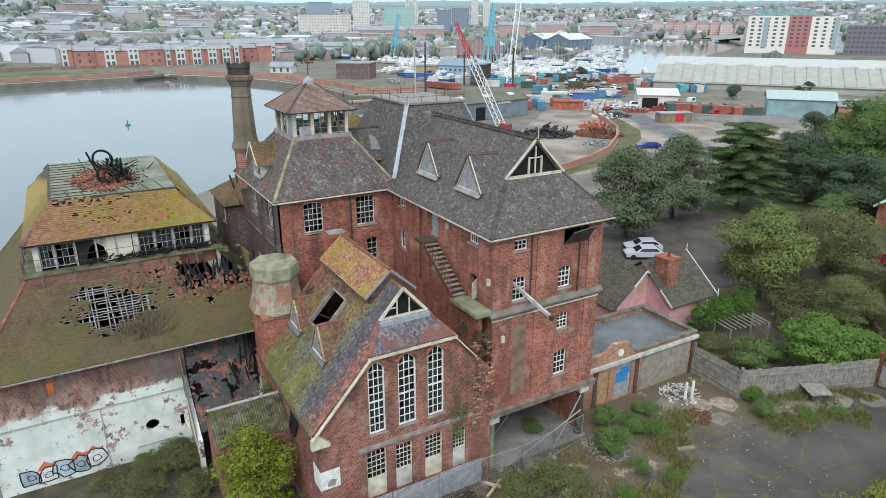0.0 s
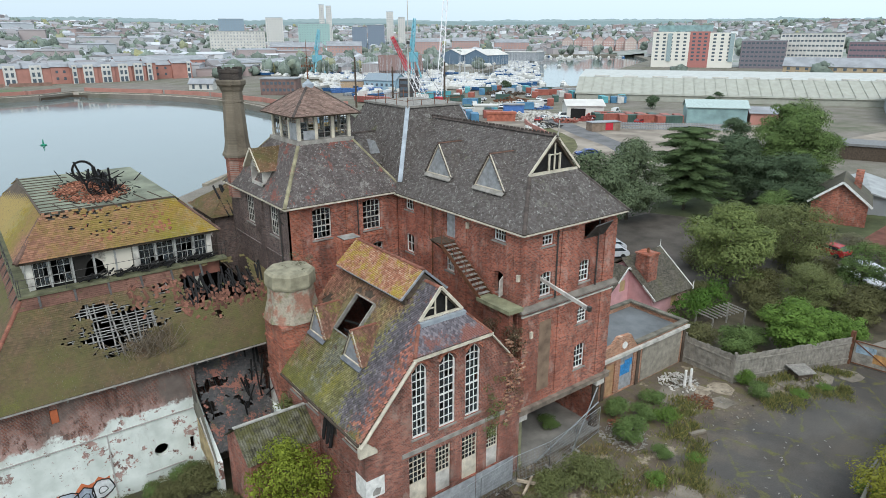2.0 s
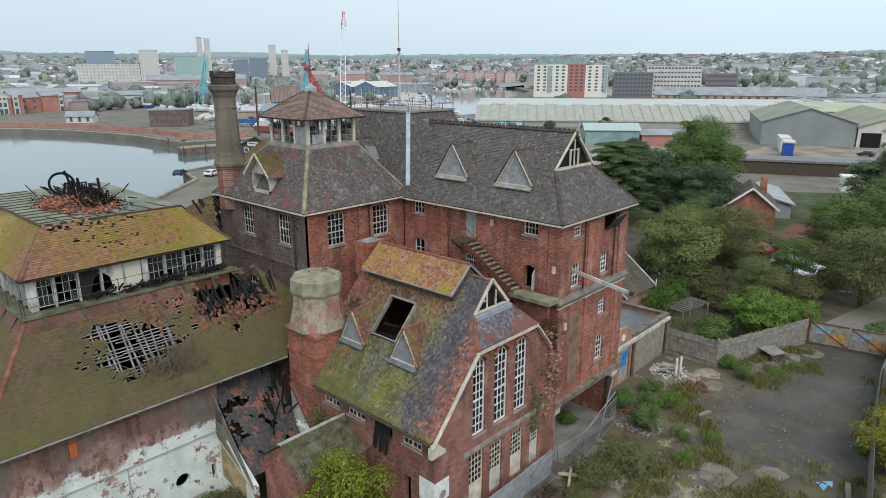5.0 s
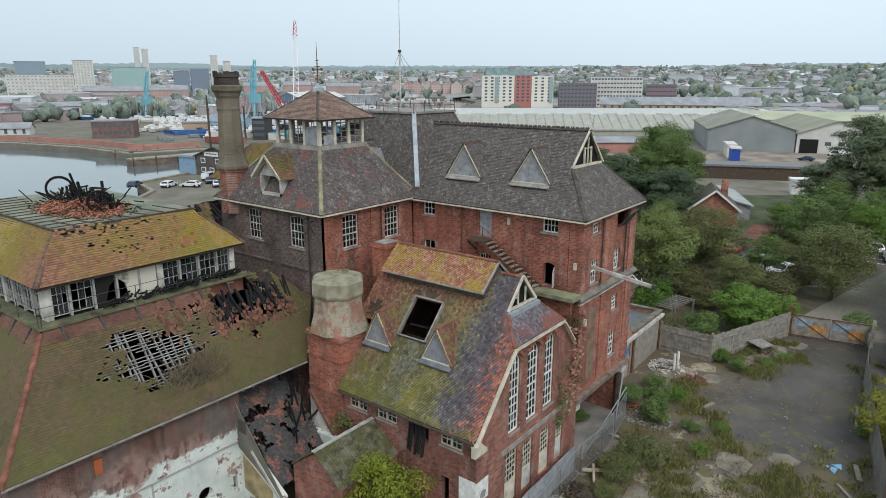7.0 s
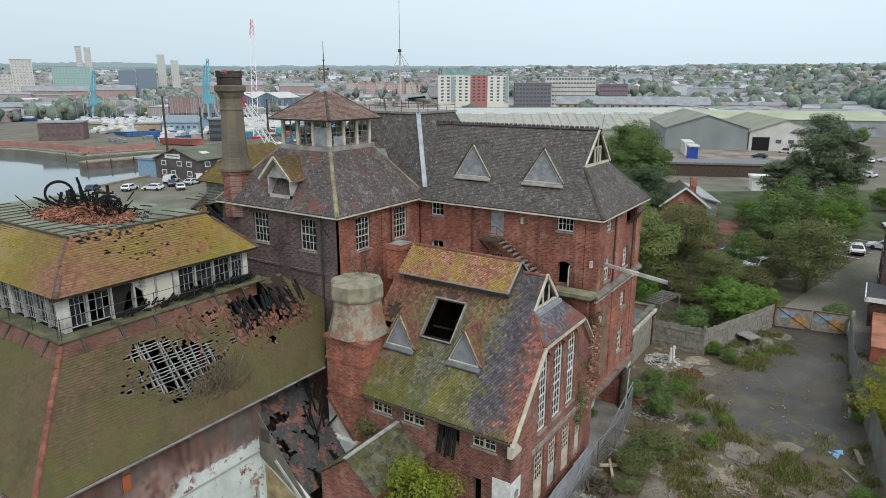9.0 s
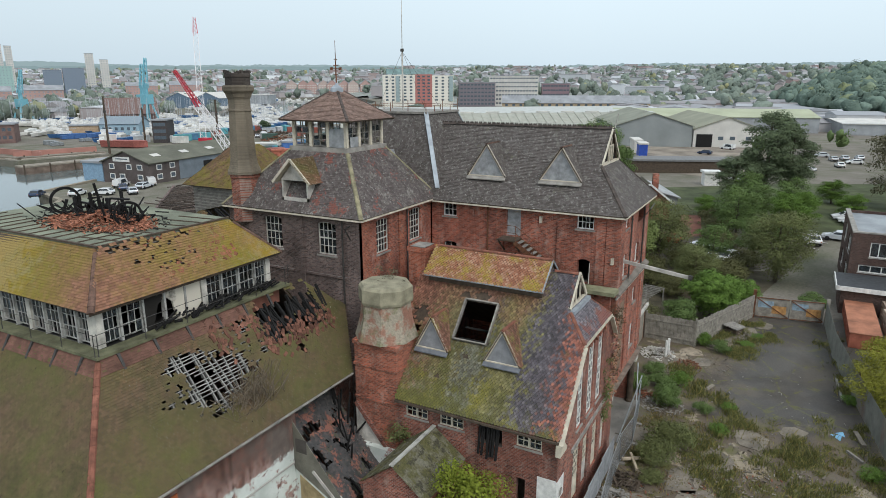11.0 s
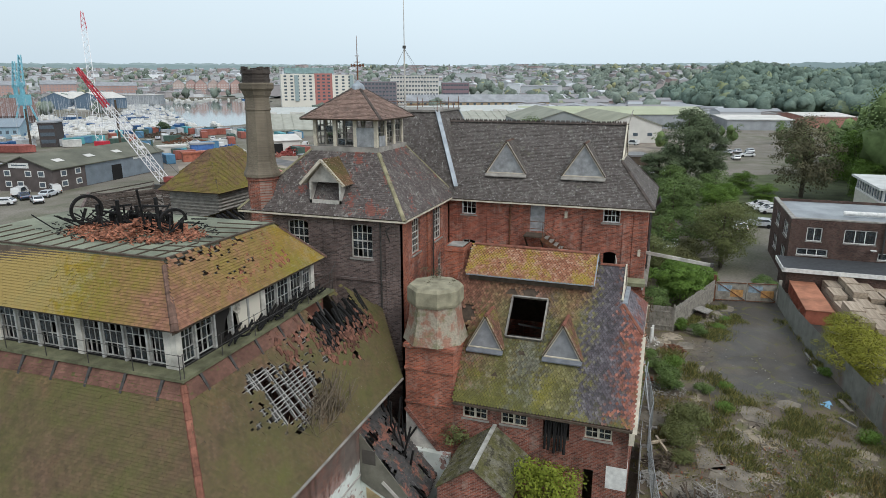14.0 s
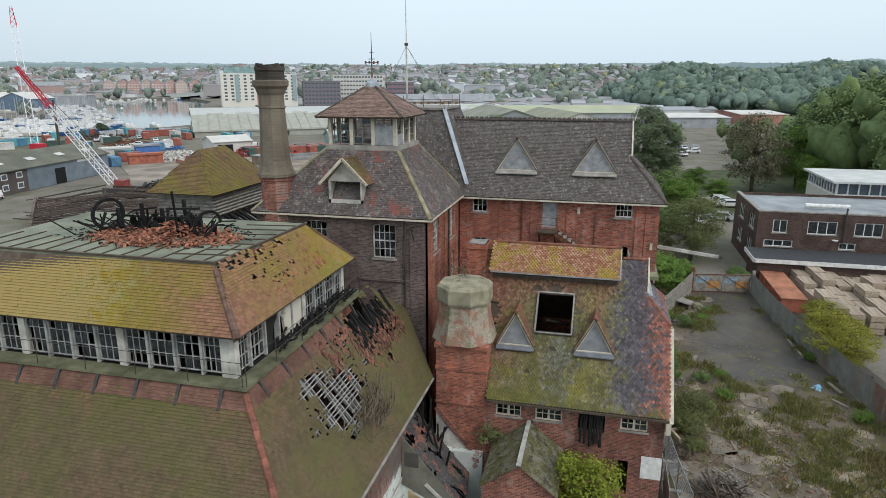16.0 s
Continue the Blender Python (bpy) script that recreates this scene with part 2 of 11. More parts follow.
def part(name, mb, material, parent=None, label="", smooth=False):
    """Links gathered geometry, in world metres, as one mesh under a thing or a part; loose pieces of the kinds above become parts of their own."""
    if name in SINGLE and isinstance(mb, MB):
        pieces = islands(mb)
        if len(pieces) > 1:
            for q in pieces[1:]:
                part(name, q, material, parent, label, smooth)
            mb = pieces[0]
    me = mb.mesh(name) if isinstance(mb, MB) else mb
    me.materials.append(material)
    if smooth:
        me.shade_smooth()
    ob = new(name, me)
    if name in ("hip_tiles", "ridge_tiles", "ridge_cresting", "window_rows", "batten", "outline"):
        ob["kind"] = "stuff"
    if parent:
        ob.parent = parent
        if parent.type == "EMPTY" and parent.parent is None:
            ob.location = -parent.location
    if label:
        tagged(ob, label)
    return ob


def thing(name, label, category, at=(0, 0, 0), group="", kind=""):
    ob = new(name)
    ob.empty_display_size = 0.3
    ob.location = at
    return tagged(ob, label, category, group, kind)


def inside(pts, poly):
    """Which of the points (n, 2) lie in the polygon."""
    x, y = pts[:, 0], pts[:, 1]
    r = np.zeros(len(pts), bool)
    for i in range(len(poly)):
        (x0, y0), (x1, y1) = poly[i - 1], poly[i]
        if y0 == y1:
            continue
        r ^= ((y0 > y) != (y1 > y)) & (x < (x1 - x0) * (y - y0) / (y1 - y0) + x0)
    return r


from mathutils import geometry


def wall_sheet(mb, ax, c, th, outline, holes):
    """A wall in the plane ax = c, th thick (signed), with the outline (u, z) and real openings cut through it."""
    loops = [outline] + holes
    vs, es = [], []
    for lp in loops:
        k = len(vs)
        vs += [Vector(p) for p in lp]
        es += [(k + i, k + (i + 1) % len(lp)) for i in range(len(lp))]
    ov, oe, of = geometry.delaunay_2d_cdt(vs, es, [], 0, 1e-5)[:3]

    def at(p, d):
        return (c + d, p[0], p[1]) if ax == "x" else (p[0], c + d, p[1])
    keep = []
    for f in of:
        m = sum((ov[i] for i in f), Vector((0, 0))) / len(f)
        q = np.array([[m.x, m.y]])
        if inside(q, outline)[0] and not any(inside(q, h)[0] for h in holes):
            keep.append(tuple(f))
    count = {}
    for f in keep:
        for i in range(len(f)):
            a, b = f[i], f[(i + 1) % len(f)]
            count[(a, b)] = 1
    k = len(mb.v)
    m = len(ov)
    mb.v += [at(p, 0) for p in ov] + [at(p, th) for p in ov]
    flip = (ax == "x") == (th < 0)
    for f in keep:
        g = tuple(k + i for i in f)
        h = tuple(k + m + i for i in reversed(f))
        mb.f += [g, h] if flip else [tuple(reversed(g)), tuple(reversed(h))]
    for a, b in count:
        if (b, a) not in count:
            q = (k + b, k + a, k + m + a, k + m + b)
            mb.f.append(q if flip else tuple(reversed(q)))
    return mb


def rect(u0, u1, z0, z1, arch=0.0):
    """An opening's outline, with a segmental head where arch > 0."""
    if not arch:
        return [(u0, z0), (u1, z0), (u1, z1), (u0, z1)]
    pts = [(u0, z0), (u1, z0)]
    for i in range(9):
        s = 1 - 2 * i / 8
        pts.append(((u0 + u1) / 2 + s * (u1 - u0) / 2, z1 - arch * s * s))
    return pts


def tiles(P0, U, V, poly, w=0.18, g=0.115, lift=0.026, pointed=False, hole=None, seed=1, loose=0.004):
    """Courses of single roof tiles over a polygon (u, v) of the plane P0 + u U + v V; joined, every tile an island."""
    rng = np.random.default_rng(seed)
    P0, U, V = np.array(P0, float), np.array(U, float), np.array(V, float)
    U, V = U / np.linalg.norm(U), V / np.linalg.norm(V)
    N = np.cross(U, V)
    if N[2] < 0:
        N = -N
    pu, pv = np.array(poly).T
    rows = np.arange(pv.min(), pv.max(), g)
    cols = np.arange(pu.min() - w, pu.max() + w, w)
    vv, uu = np.meshgrid(rows, cols, indexing="ij")
    uu = uu + (np.arange(len(rows)) % 2)[:, None] * w / 2
    uu, vv = uu.ravel(), vv.ravel()
    ok = inside(np.stack([uu + w / 2, vv + g * 0.5], 1), poly)
    uu, vv = uu[ok], vv[ok]
    if hole is not None:
        ok = ~hole(uu + w / 2, vv + g * 0.5)
        uu, vv = uu[ok], vv[ok]
    n = len(uu)
    du = rng.normal(0, 0.003, n)
    dn = rng.normal(0, loose, n) + np.where(rng.random(n) < 0.02, 0.02, 0)
    tw = rng.normal(0, loose, n)
    gap = 0.003
    if pointed:
        lift = lift * 1.9
        gap = 0.01
    if pointed:
        shape = [(gap, 0.42 * g, lift), (w / 2, -0.22 * g, lift * 1.2), (w - gap, 0.42 * g, lift), (w - gap, 1.45 * g, 0.004), (gap, 1.45 * g, 0.004)]
        low = [0, 1, 2]
    else:
        shape = [(gap, 0.0, lift), (w - gap, 0.0, lift), (w - gap, 1.3 * g, 0.003), (gap, 1.3 * g, 0.003)]
        low = [0, 1]
    pts = []
    for a, b, h in shape:
        q = P0 + (uu + a + du)[:, None] * U + (vv + b)[:, None] * V + (h + dn + tw * (1 if a > w / 2 else -1))[:, None] * N
        pts.append(q)
    for i in low:
        pts.append(pts[i] - 0.03 * N)
    m = len(pts)
    verts = np.stack(pts, 1).reshape(-1, 3)
    k = np.arange(n)[:, None] * m
    ns = len(shape)
    up = np.cross(U, V) @ N > 0
    top = k + np.array(range(ns) if up else list(reversed(range(ns))))
    butts = [k + np.array((i + 1, i, ns + i, ns + i + 1)) for i in low[:-1]]
    return verts, [top] + butts


def tile_mesh(name, groups):
    """One mesh out of several tiles() results."""
    vs, fs, k = [], [], 0
    for verts, faces in groups:
        vs.append(verts)
        for f in faces:
            fs += (f + k).tolist()
        k += len(verts)
    me = bpy.data.meshes.new(name)
    me.from_pydata(np.concatenate(vs).tolist(), [], fs)
    me.update()
    return me


def plane_tiles(a, b, c, d, **kw):
    """tiles() over the quadrilateral a, b (eave) and c, d (top), given anticlockwise from outside."""
    a, b, c, d = (Vector(p) for p in (a, b, c, d))
    U = (b - a).normalized()
    W = d - a if (d - a).length > 0.01 else c - a
    nrm = U.cross(c - a if (c - a).length > (d - a).length else d - a).normalized()
    V = nrm.cross(U).normalized()
    poly = [((p - a).dot(U), (p - a).dot(V)) for p in (a, b, c, d)]
    return tiles(a, U, V, poly, **kw)


def hip_row(mb, p, q, step=0.32, r=0.13, seed=0):
    """Half-round ridge or hip tiles from p to q, each overlapping the next."""
    rng = random.Random(seed)
    p, q = Vector(p), Vector(q)
    d = q - p
    n = max(1, int(d.length / step))
    d.normalize()
    s = d.cross(Vector((0, 0, 1))).normalized()
    t = s.cross(d)
    for i in range(n):
        a = p + d * (i * step)
        b = a + d * (step * 1.05)
        k = len(mb.v)
        for c, rr in ((a, r * rng.uniform(0.98, 1.12)), (b, r * 0.94)):
            for j in range(5):
                g = math.pi * (j / 4)
                mb.v.append(tuple(c + s * (rr * math.cos(g)) + t * (rr * 0.75 * math.sin(g) - 0.03)))
        for j in range(4):
            mb.f.append((k + j + 1, k + j, k + 5 + j, k + 6 + j))
        mb.f.append(tuple(k + j for j in range(5)))
    return mb

# ---------- materials ----------
BRICK_RED = brick("red_brick", (0.43, 0.137, 0.085), (0.26, 0.09, 0.062), (0.30, 0.22, 0.185), 0.5, (0.05, 0.04, 0.038), 0.45, (0.46, 0.36, 0.31))
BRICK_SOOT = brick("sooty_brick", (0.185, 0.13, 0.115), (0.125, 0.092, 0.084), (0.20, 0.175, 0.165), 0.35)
BRICK_GABLE = brick("brown_red_brick", (0.33, 0.115, 0.077), (0.21, 0.078, 0.057), (0.28, 0.22, 0.19), 0.6, (0.045, 0.038, 0.036), 0.4, (0.42, 0.34, 0.29))
BRICK_ORANGE = brick("orange_brick", (0.44, 0.14, 0.08), (0.32, 0.10, 0.06), (0.30, 0.21, 0.17), 0.35, lime=0.3)
BRICK_PALE = brick("pale_orange_brick", (0.40, 0.21, 0.13), (0.33, 0.16, 0.10), (0.35, 0.28, 0.22), 0.3)
BRICK_STACK = brick("weathered_stack_brick", (0.15, 0.126, 0.094), (0.265, 0.222, 0.168), (0.155, 0.132, 0.102), 0.4, (0.075, 0.066, 0.054))
BRICK_CROWN = brick("blackened_crown_brick", (0.075, 0.062, 0.055), (0.11, 0.092, 0.08), (0.10, 0.088, 0.078), 0.5)
BRICK_OFFICE = brick("brown_office_brick", (0.105, 0.062, 0.05), (0.075, 0.047, 0.04), (0.12, 0.10, 0.09), 0.1)
BRICK_FLAKED = brick("flaked_whitewashed_brick", (0.25, 0.10, 0.075), (0.14, 0.07, 0.055), (0.3, 0.27, 0.24), 0.6, lime=0.6, pale=(0.62, 0.6, 0.57))

DARK_GREY_STOPS = [(0.0, (0.070, 0.061, 0.056)), (0.5, (0.108, 0.093, 0.085)), (0.9, (0.14, 0.125, 0.117)), (1.0, (0.22, 0.20, 0.185))]
ROOF_DARK = tilemat("dark_weathered_tiles", DARK_GREY_STOPS, [((0.40, 0.39, 0.36), 0.585, 0.64, 6.0, 0.7), ((0.33, 0.32, 0.29), 0.56, 0.72, 1.6, 0.45), ((0.15, 0.15, 0.06), 0.62, 0.75, 0.4, 0.55), ((0.20, 0.10, 0.08), 0.70, 0.74, 0.5, 0.4)], streak=0.3)
ROOF_TOWER = tilemat("dark_tiles_with_red_patches", [(0.0, (0.072, 0.061, 0.058)), (0.5, (0.11, 0.092, 0.086)), (0.92, (0.15, 0.128, 0.12)), (1.0, (0.24, 0.11, 0.085))],
                     [((0.40, 0.39, 0.36), 0.585, 0.64, 6.0, 0.7), ((0.40, 0.38, 0.35), 0.56, 0.70, 1.2, 0.5), ((0.24, 0.085, 0.065), 0.57, 0.60, 0.7, 0.8), ((0.19, 0.19, 0.08), 0.66, 0.76, 0.5, 0.6)], streak=0.3)
ROOF_BELFRY = tilemat("pinkish_brown_tiles", [(0.0, (0.15, 0.105, 0.085)), (0.5, (0.23, 0.155, 0.125)), (1.0, (0.31, 0.21, 0.175))], [((0.3, 0.28, 0.25), 0.66, 0.72, 2.0, 0.5)])
ROOF_SCALE = tilemat("banded_fishscale_tiles", DARK_GREY_STOPS,
                     [((0.36, 0.35, 0.30), 0.62, 0.72, 2.4, 0.35), ((0.215, 0.195, 0.03), 0.58, 0.70, 1.1, 0.7), ((0.105, 0.105, 0.032), 0.53, 0.70, 0.8, 0.8)],
                     drift=lambda n: n.math("ADD", n.math("MULTIPLY", n.math("SUBTRACT", 8.8, n.sep()[2]), 0.055), n.math("MULTIPLY", n.math("SUBTRACT", n.sep()[1], 31.5), 0.018)),
                     bands=(1, 26.9, 37.3, [(0.0, (0.29, 0.115, 0.08)), (0.08, (0.27, 0.115, 0.085)), (0.13, (0.115, 0.10, 0.108)), (0.27, (0.108, 0.098, 0.108)), (0.33, (0.17, 0.155, 0.075)), (0.45, (0.175, 0.155, 0.06)), (0.53, (0.13, 0.125, 0.095)), (0.60, (0.155, 0.15, 0.11)), (0.68, (0.145, 0.125, 0.06)), (0.82, (0.16, 0.12, 0.062)), (0.9, (0.21, 0.11, 0.075)), (1.0, (0.23, 0.105, 0.07))]),
                     upper=((0.27, 0.125, 0.085), 10.4, 12.2))
ROOF_CAP = tilemat("orange_fishscale_tiles_with_lichen", [(0.0, (0.23, 0.095, 0.058)), (0.5, (0.36, 0.165, 0.10)), (1.0, (0.48, 0.32, 0.23))],
                   [((0.36, 0.29, 0.035), 0.47, 0.64, 0.8, 0.85), ((0.35, 0.33, 0.25), 0.62, 0.72, 1.7, 0.5)], streak=0.3)
ROOF_DORMER = tilemat("weathered_red_dormer_tiles", [(0.0, (0.12, 0.065, 0.045)), (0.5, (0.20, 0.10, 0.07)), (1.0, (0.30, 0.17, 0.12))], [((0.20, 0.185, 0.05), 0.48, 0.62, 1.2, 0.8)])
ROOF_SLATE = tilemat("purple_slate_fishscale_tiles", [(0.0, (0.085, 0.078, 0.09)), (0.5, (0.155, 0.14, 0.158)), (1.0, (0.29, 0.265, 0.28))], [((0.25, 0.10, 0.075), 0.42, 0.52, 0.9, 0.85), ((0.2, 0.19, 0.08), 0.62, 0.72, 0.9, 0.6)], drift=lambda n: n.math("MULTIPLY", n.math("SUBTRACT", 10.45, n.sep()[2]), 0.3))
ROOF_MOSS = tilemat("brown_tiles_under_moss", [(0.0, (0.095, 0.064, 0.042)), (0.5, (0.13, 0.086, 0.054)), (0.95, (0.165, 0.105, 0.068)), (1.0, (0.28, 0.135, 0.09))],
                    [((0.104, 0.104, 0.034), 0.36, 0.60, 0.15, 0.85), ((0.15, 0.095, 0.055), 0.55, 0.68, 0.5, 0.6), ((0.055, 0.047, 0.024), 0.50, 0.70, 0.35, 0.55), ((0.17, 0.155, 0.03), 0.66, 0.80, 0.3, 0.5)], streak=0.35, upper=((0.235, 0.115, 0.075), 10.9, 12.6))
ROOF_LANTERN = tilemat("red_tiles_with_yellow_moss", [(0.0, (0.17, 0.085, 0.055)), (0.5, (0.25, 0.125, 0.08)), (1.0, (0.34, 0.17, 0.11))],
                       [((0.205, 0.175, 0.024), 0.30, 0.78, 0.55, 0.95), ((0.36, 0.20, 0.012), 0.66, 0.95, 0.3, 0.65), ((0.32, 0.31, 0.22), 0.68, 0.8, 2.4, 0.3)], streak=0.3,
                       drift=lambda n: n.math("SUBTRACT", n.math("MULTIPLY", n.math("MAXIMUM", n.math("MULTIPLY", n.math("ADD", n.sep()[0], 2.8), 0.085), n.math("MULTIPLY", n.math("SUBTRACT", n.sep()[1], 44.0), 0.17)), 0.5), 0.16))
ROOF_PINK = tilemat("grey_brown_cottage_tiles", [(0.0, (0.05, 0.045, 0.035)), (0.5, (0.10, 0.09, 0.07)), (1.0, (0.15, 0.13, 0.10))], [((0.12, 0.12, 0.06), 0.55, 0.7, 0.6, 0.6)])
RED_TILE = plain("broken_red_tile", (0.30, 0.12, 0.07), 0.85, var=0.4, scale=6, island=0.7)
HIP_DARK = plain("dark_ridge_tile", (0.10, 0.08, 0.07), 0.85, var=0.4, scale=3, island=0.5)
HIP_PALE = plain("lichened_hip_cement", (0.30, 0.27, 0.17), 0.9, var=0.45, scale=2.0)
HIP_BROWN = plain("brown_ridge_tile", (0.17, 0.10, 0.075), 0.85, var=0.4, scale=3, island=0.5)
HIP_RED = plain("red_ridge_tile", (0.26, 0.105, 0.07), 0.85, var=0.4, scale=3, island=0.5)

CREAM = plain("cream_paint", (0.62, 0.56, 0.45), 0.7, var=0.3, scale=2.5)
WHITE = plain("white_paint", (0.74, 0.73, 0.70), 0.6, var=0.25, scale=3)
DIRTY_WHITE = plain("dirty_white_paint", (0.58, 0.55, 0.50), 0.75, var=0.45, scale=1.5)
GREY_BOARD = plain("grey_boarding", (0.34, 0.35, 0.36), 0.8, var=0.35, scale=3)
LEAD = plain("lead_sheet", (0.36, 0.40, 0.44), 0.55, 0.2, var=0.3, scale=2)
STONE = plain("grey_stone", (0.32, 0.30, 0.27), 0.9, var=0.4, scale=1.5)
KILN_CAP = plain("lichened_beige_concrete", (0.31, 0.285, 0.20), 0.92, var=0.4, scale=1.6)
CONCRETE_MOSS = plain("mossy_concrete", (0.26, 0.26, 0.16), 0.92, var=0.45, scale=1.2)
FELT_GREEN = plain("green_roofing_felt", (0.225, 0.24, 0.175), 0.9, var=0.45, scale=0.6)
# real char, and also black sheets that imitate unlit openings
CHAR_AND_UNLIT = plain("charred_and_unlit_black", (0.018, 0.017, 0.017), 0.9, var=0.5, scale=6, island=0.5)
TIMBER_GREY = plain("grey_weathered_timber", (0.30, 0.28, 0.25), 0.85, var=0.4, scale=3, island=0.5)
TIMBER_PALE = plain("pale_sawn_timber", (0.46, 0.38, 0.28), 0.8, var=0.3, scale=3, island=0.5)
TIMBER_DARK = plain("dark_timber", (0.10, 0.075, 0.055), 0.85, var=0.4, scale=3, island=0.4)
IRON = plain("dull_iron", (0.09, 0.085, 0.08), 0.6, 0.5, var=0.4, scale=5)
RUST = plain("rusty_iron", (0.20, 0.09, 0.05), 0.8, 0.2, var=0.5, scale=5)
STEEL = plain("galvanised_steel", (0.42, 0.44, 0.45), 0.45, 0.6, var=0.25, scale=4)
# set dark so rooms look unlit: interior shade put into the colour
DARK_ROOM = plain("darkened_interior_plaster", (0.10, 0.09, 0.08), 0.95, var=0.4, scale=0.8)


def glass_material():
    n = Nodes("old_window_glass")
    n.b.inputs["Transmission Weight"].default_value = 0.75
    n.b.inputs["IOR"].default_value = 1.45
    return n.done(n.mix(n.ramp(n.noise(1.5, 4), [(0.35, 0.0), (0.75, 1.0)]), (0.05, 0.06, 0.065), (0.20, 0.24, 0.27)), 0.12, 0, 0.5)


GLASS = glass_material()


def whitewash_material():
    """Flaking pale mint paint low down on brick that shows through near the eaves."""
    n = Nodes("flaking_mint_whitewash")
    x, y, z = n.sep()
    v = n.comb(n.math("ADD", x, y), z, 0.0)
    bt = n.t.nodes.new("ShaderNodeTexBrick")
    n.t.links.new(v, bt.inputs["Vector"])
    for k, val in (("Scale", 1.0), ("Mortar Size", 0.009), ("Brick Width", 0.235), ("Row Height", 0.078)):
        bt.inputs[k].default_value = val
    n.put(bt.inputs["Color1"], (0.23, 0.095, 0.065))
    n.put(bt.inputs["Color2"], (0.12, 0.06, 0.05))
    n.put(bt.inputs["Mortar"], (0.22, 0.19, 0.17))
    streaks = n.ramp(n.noise(0.8, 5, None, 0.6, (2.2, 2.2, 0.12)), [(0.35, 0.35), (0.7, 1.5)])
    b = n.mix(0.75, bt.outputs["Color"], streaks, "MULTIPLY")
    paint = n.mix(n.ramp(n.noise(0.9, 6), [(0.3, 0.0), (0.75, 1.0)]), (0.50, 0.54, 0.50), (0.74, 0.77, 0.73))
    h = n.math("SUBTRACT", z, n.math("MULTIPLY", n.noise(0.55, 7, None, 0.65), 3.2))
    f = n.step(h, 3.45, 3.25)
    fringe = n.math("MULTIPLY", n.step(h, 4.6, 3.4), n.step(n.noise(2.2, 7, None, 0.7, (1, 1, 0.5)), 0.44, 0.5))
    b = n.mix(n.math("MULTIPLY", fringe, 0.8), b, n.mix(n.noise(3, 5), (0.30, 0.13, 0.10), (0.55, 0.45, 0.41)))
    b = n.mix(n.step(n.noise(0.35, 5, None, 0.6, (1, 1, 0.6)), 0.5, 0.62), b, n.mix(n.noise(2, 5), (0.085, 0.065, 0.056), (0.20, 0.165, 0.145)))
    paint = n.mix(n.step(n.noise(0.5, 7, None, 0.7, (1, 1, 0.35)), 0.54, 0.72), paint, (0.36, 0.36, 0.32))
    chips = n.step(n.noise(1.4, 8, None, 0.72), 0.59, 0.57)
    f = n.math("MULTIPLY", f, chips)
    n.bump(n.mix(0.5, f, n.noise(30, 3)), 0.4, 0.01)
    return n.done(n.mix(f, b, paint), 0.85, 0, 0.2)


WHITEWASH = whitewash_material()

# ---------- building helpers ----------


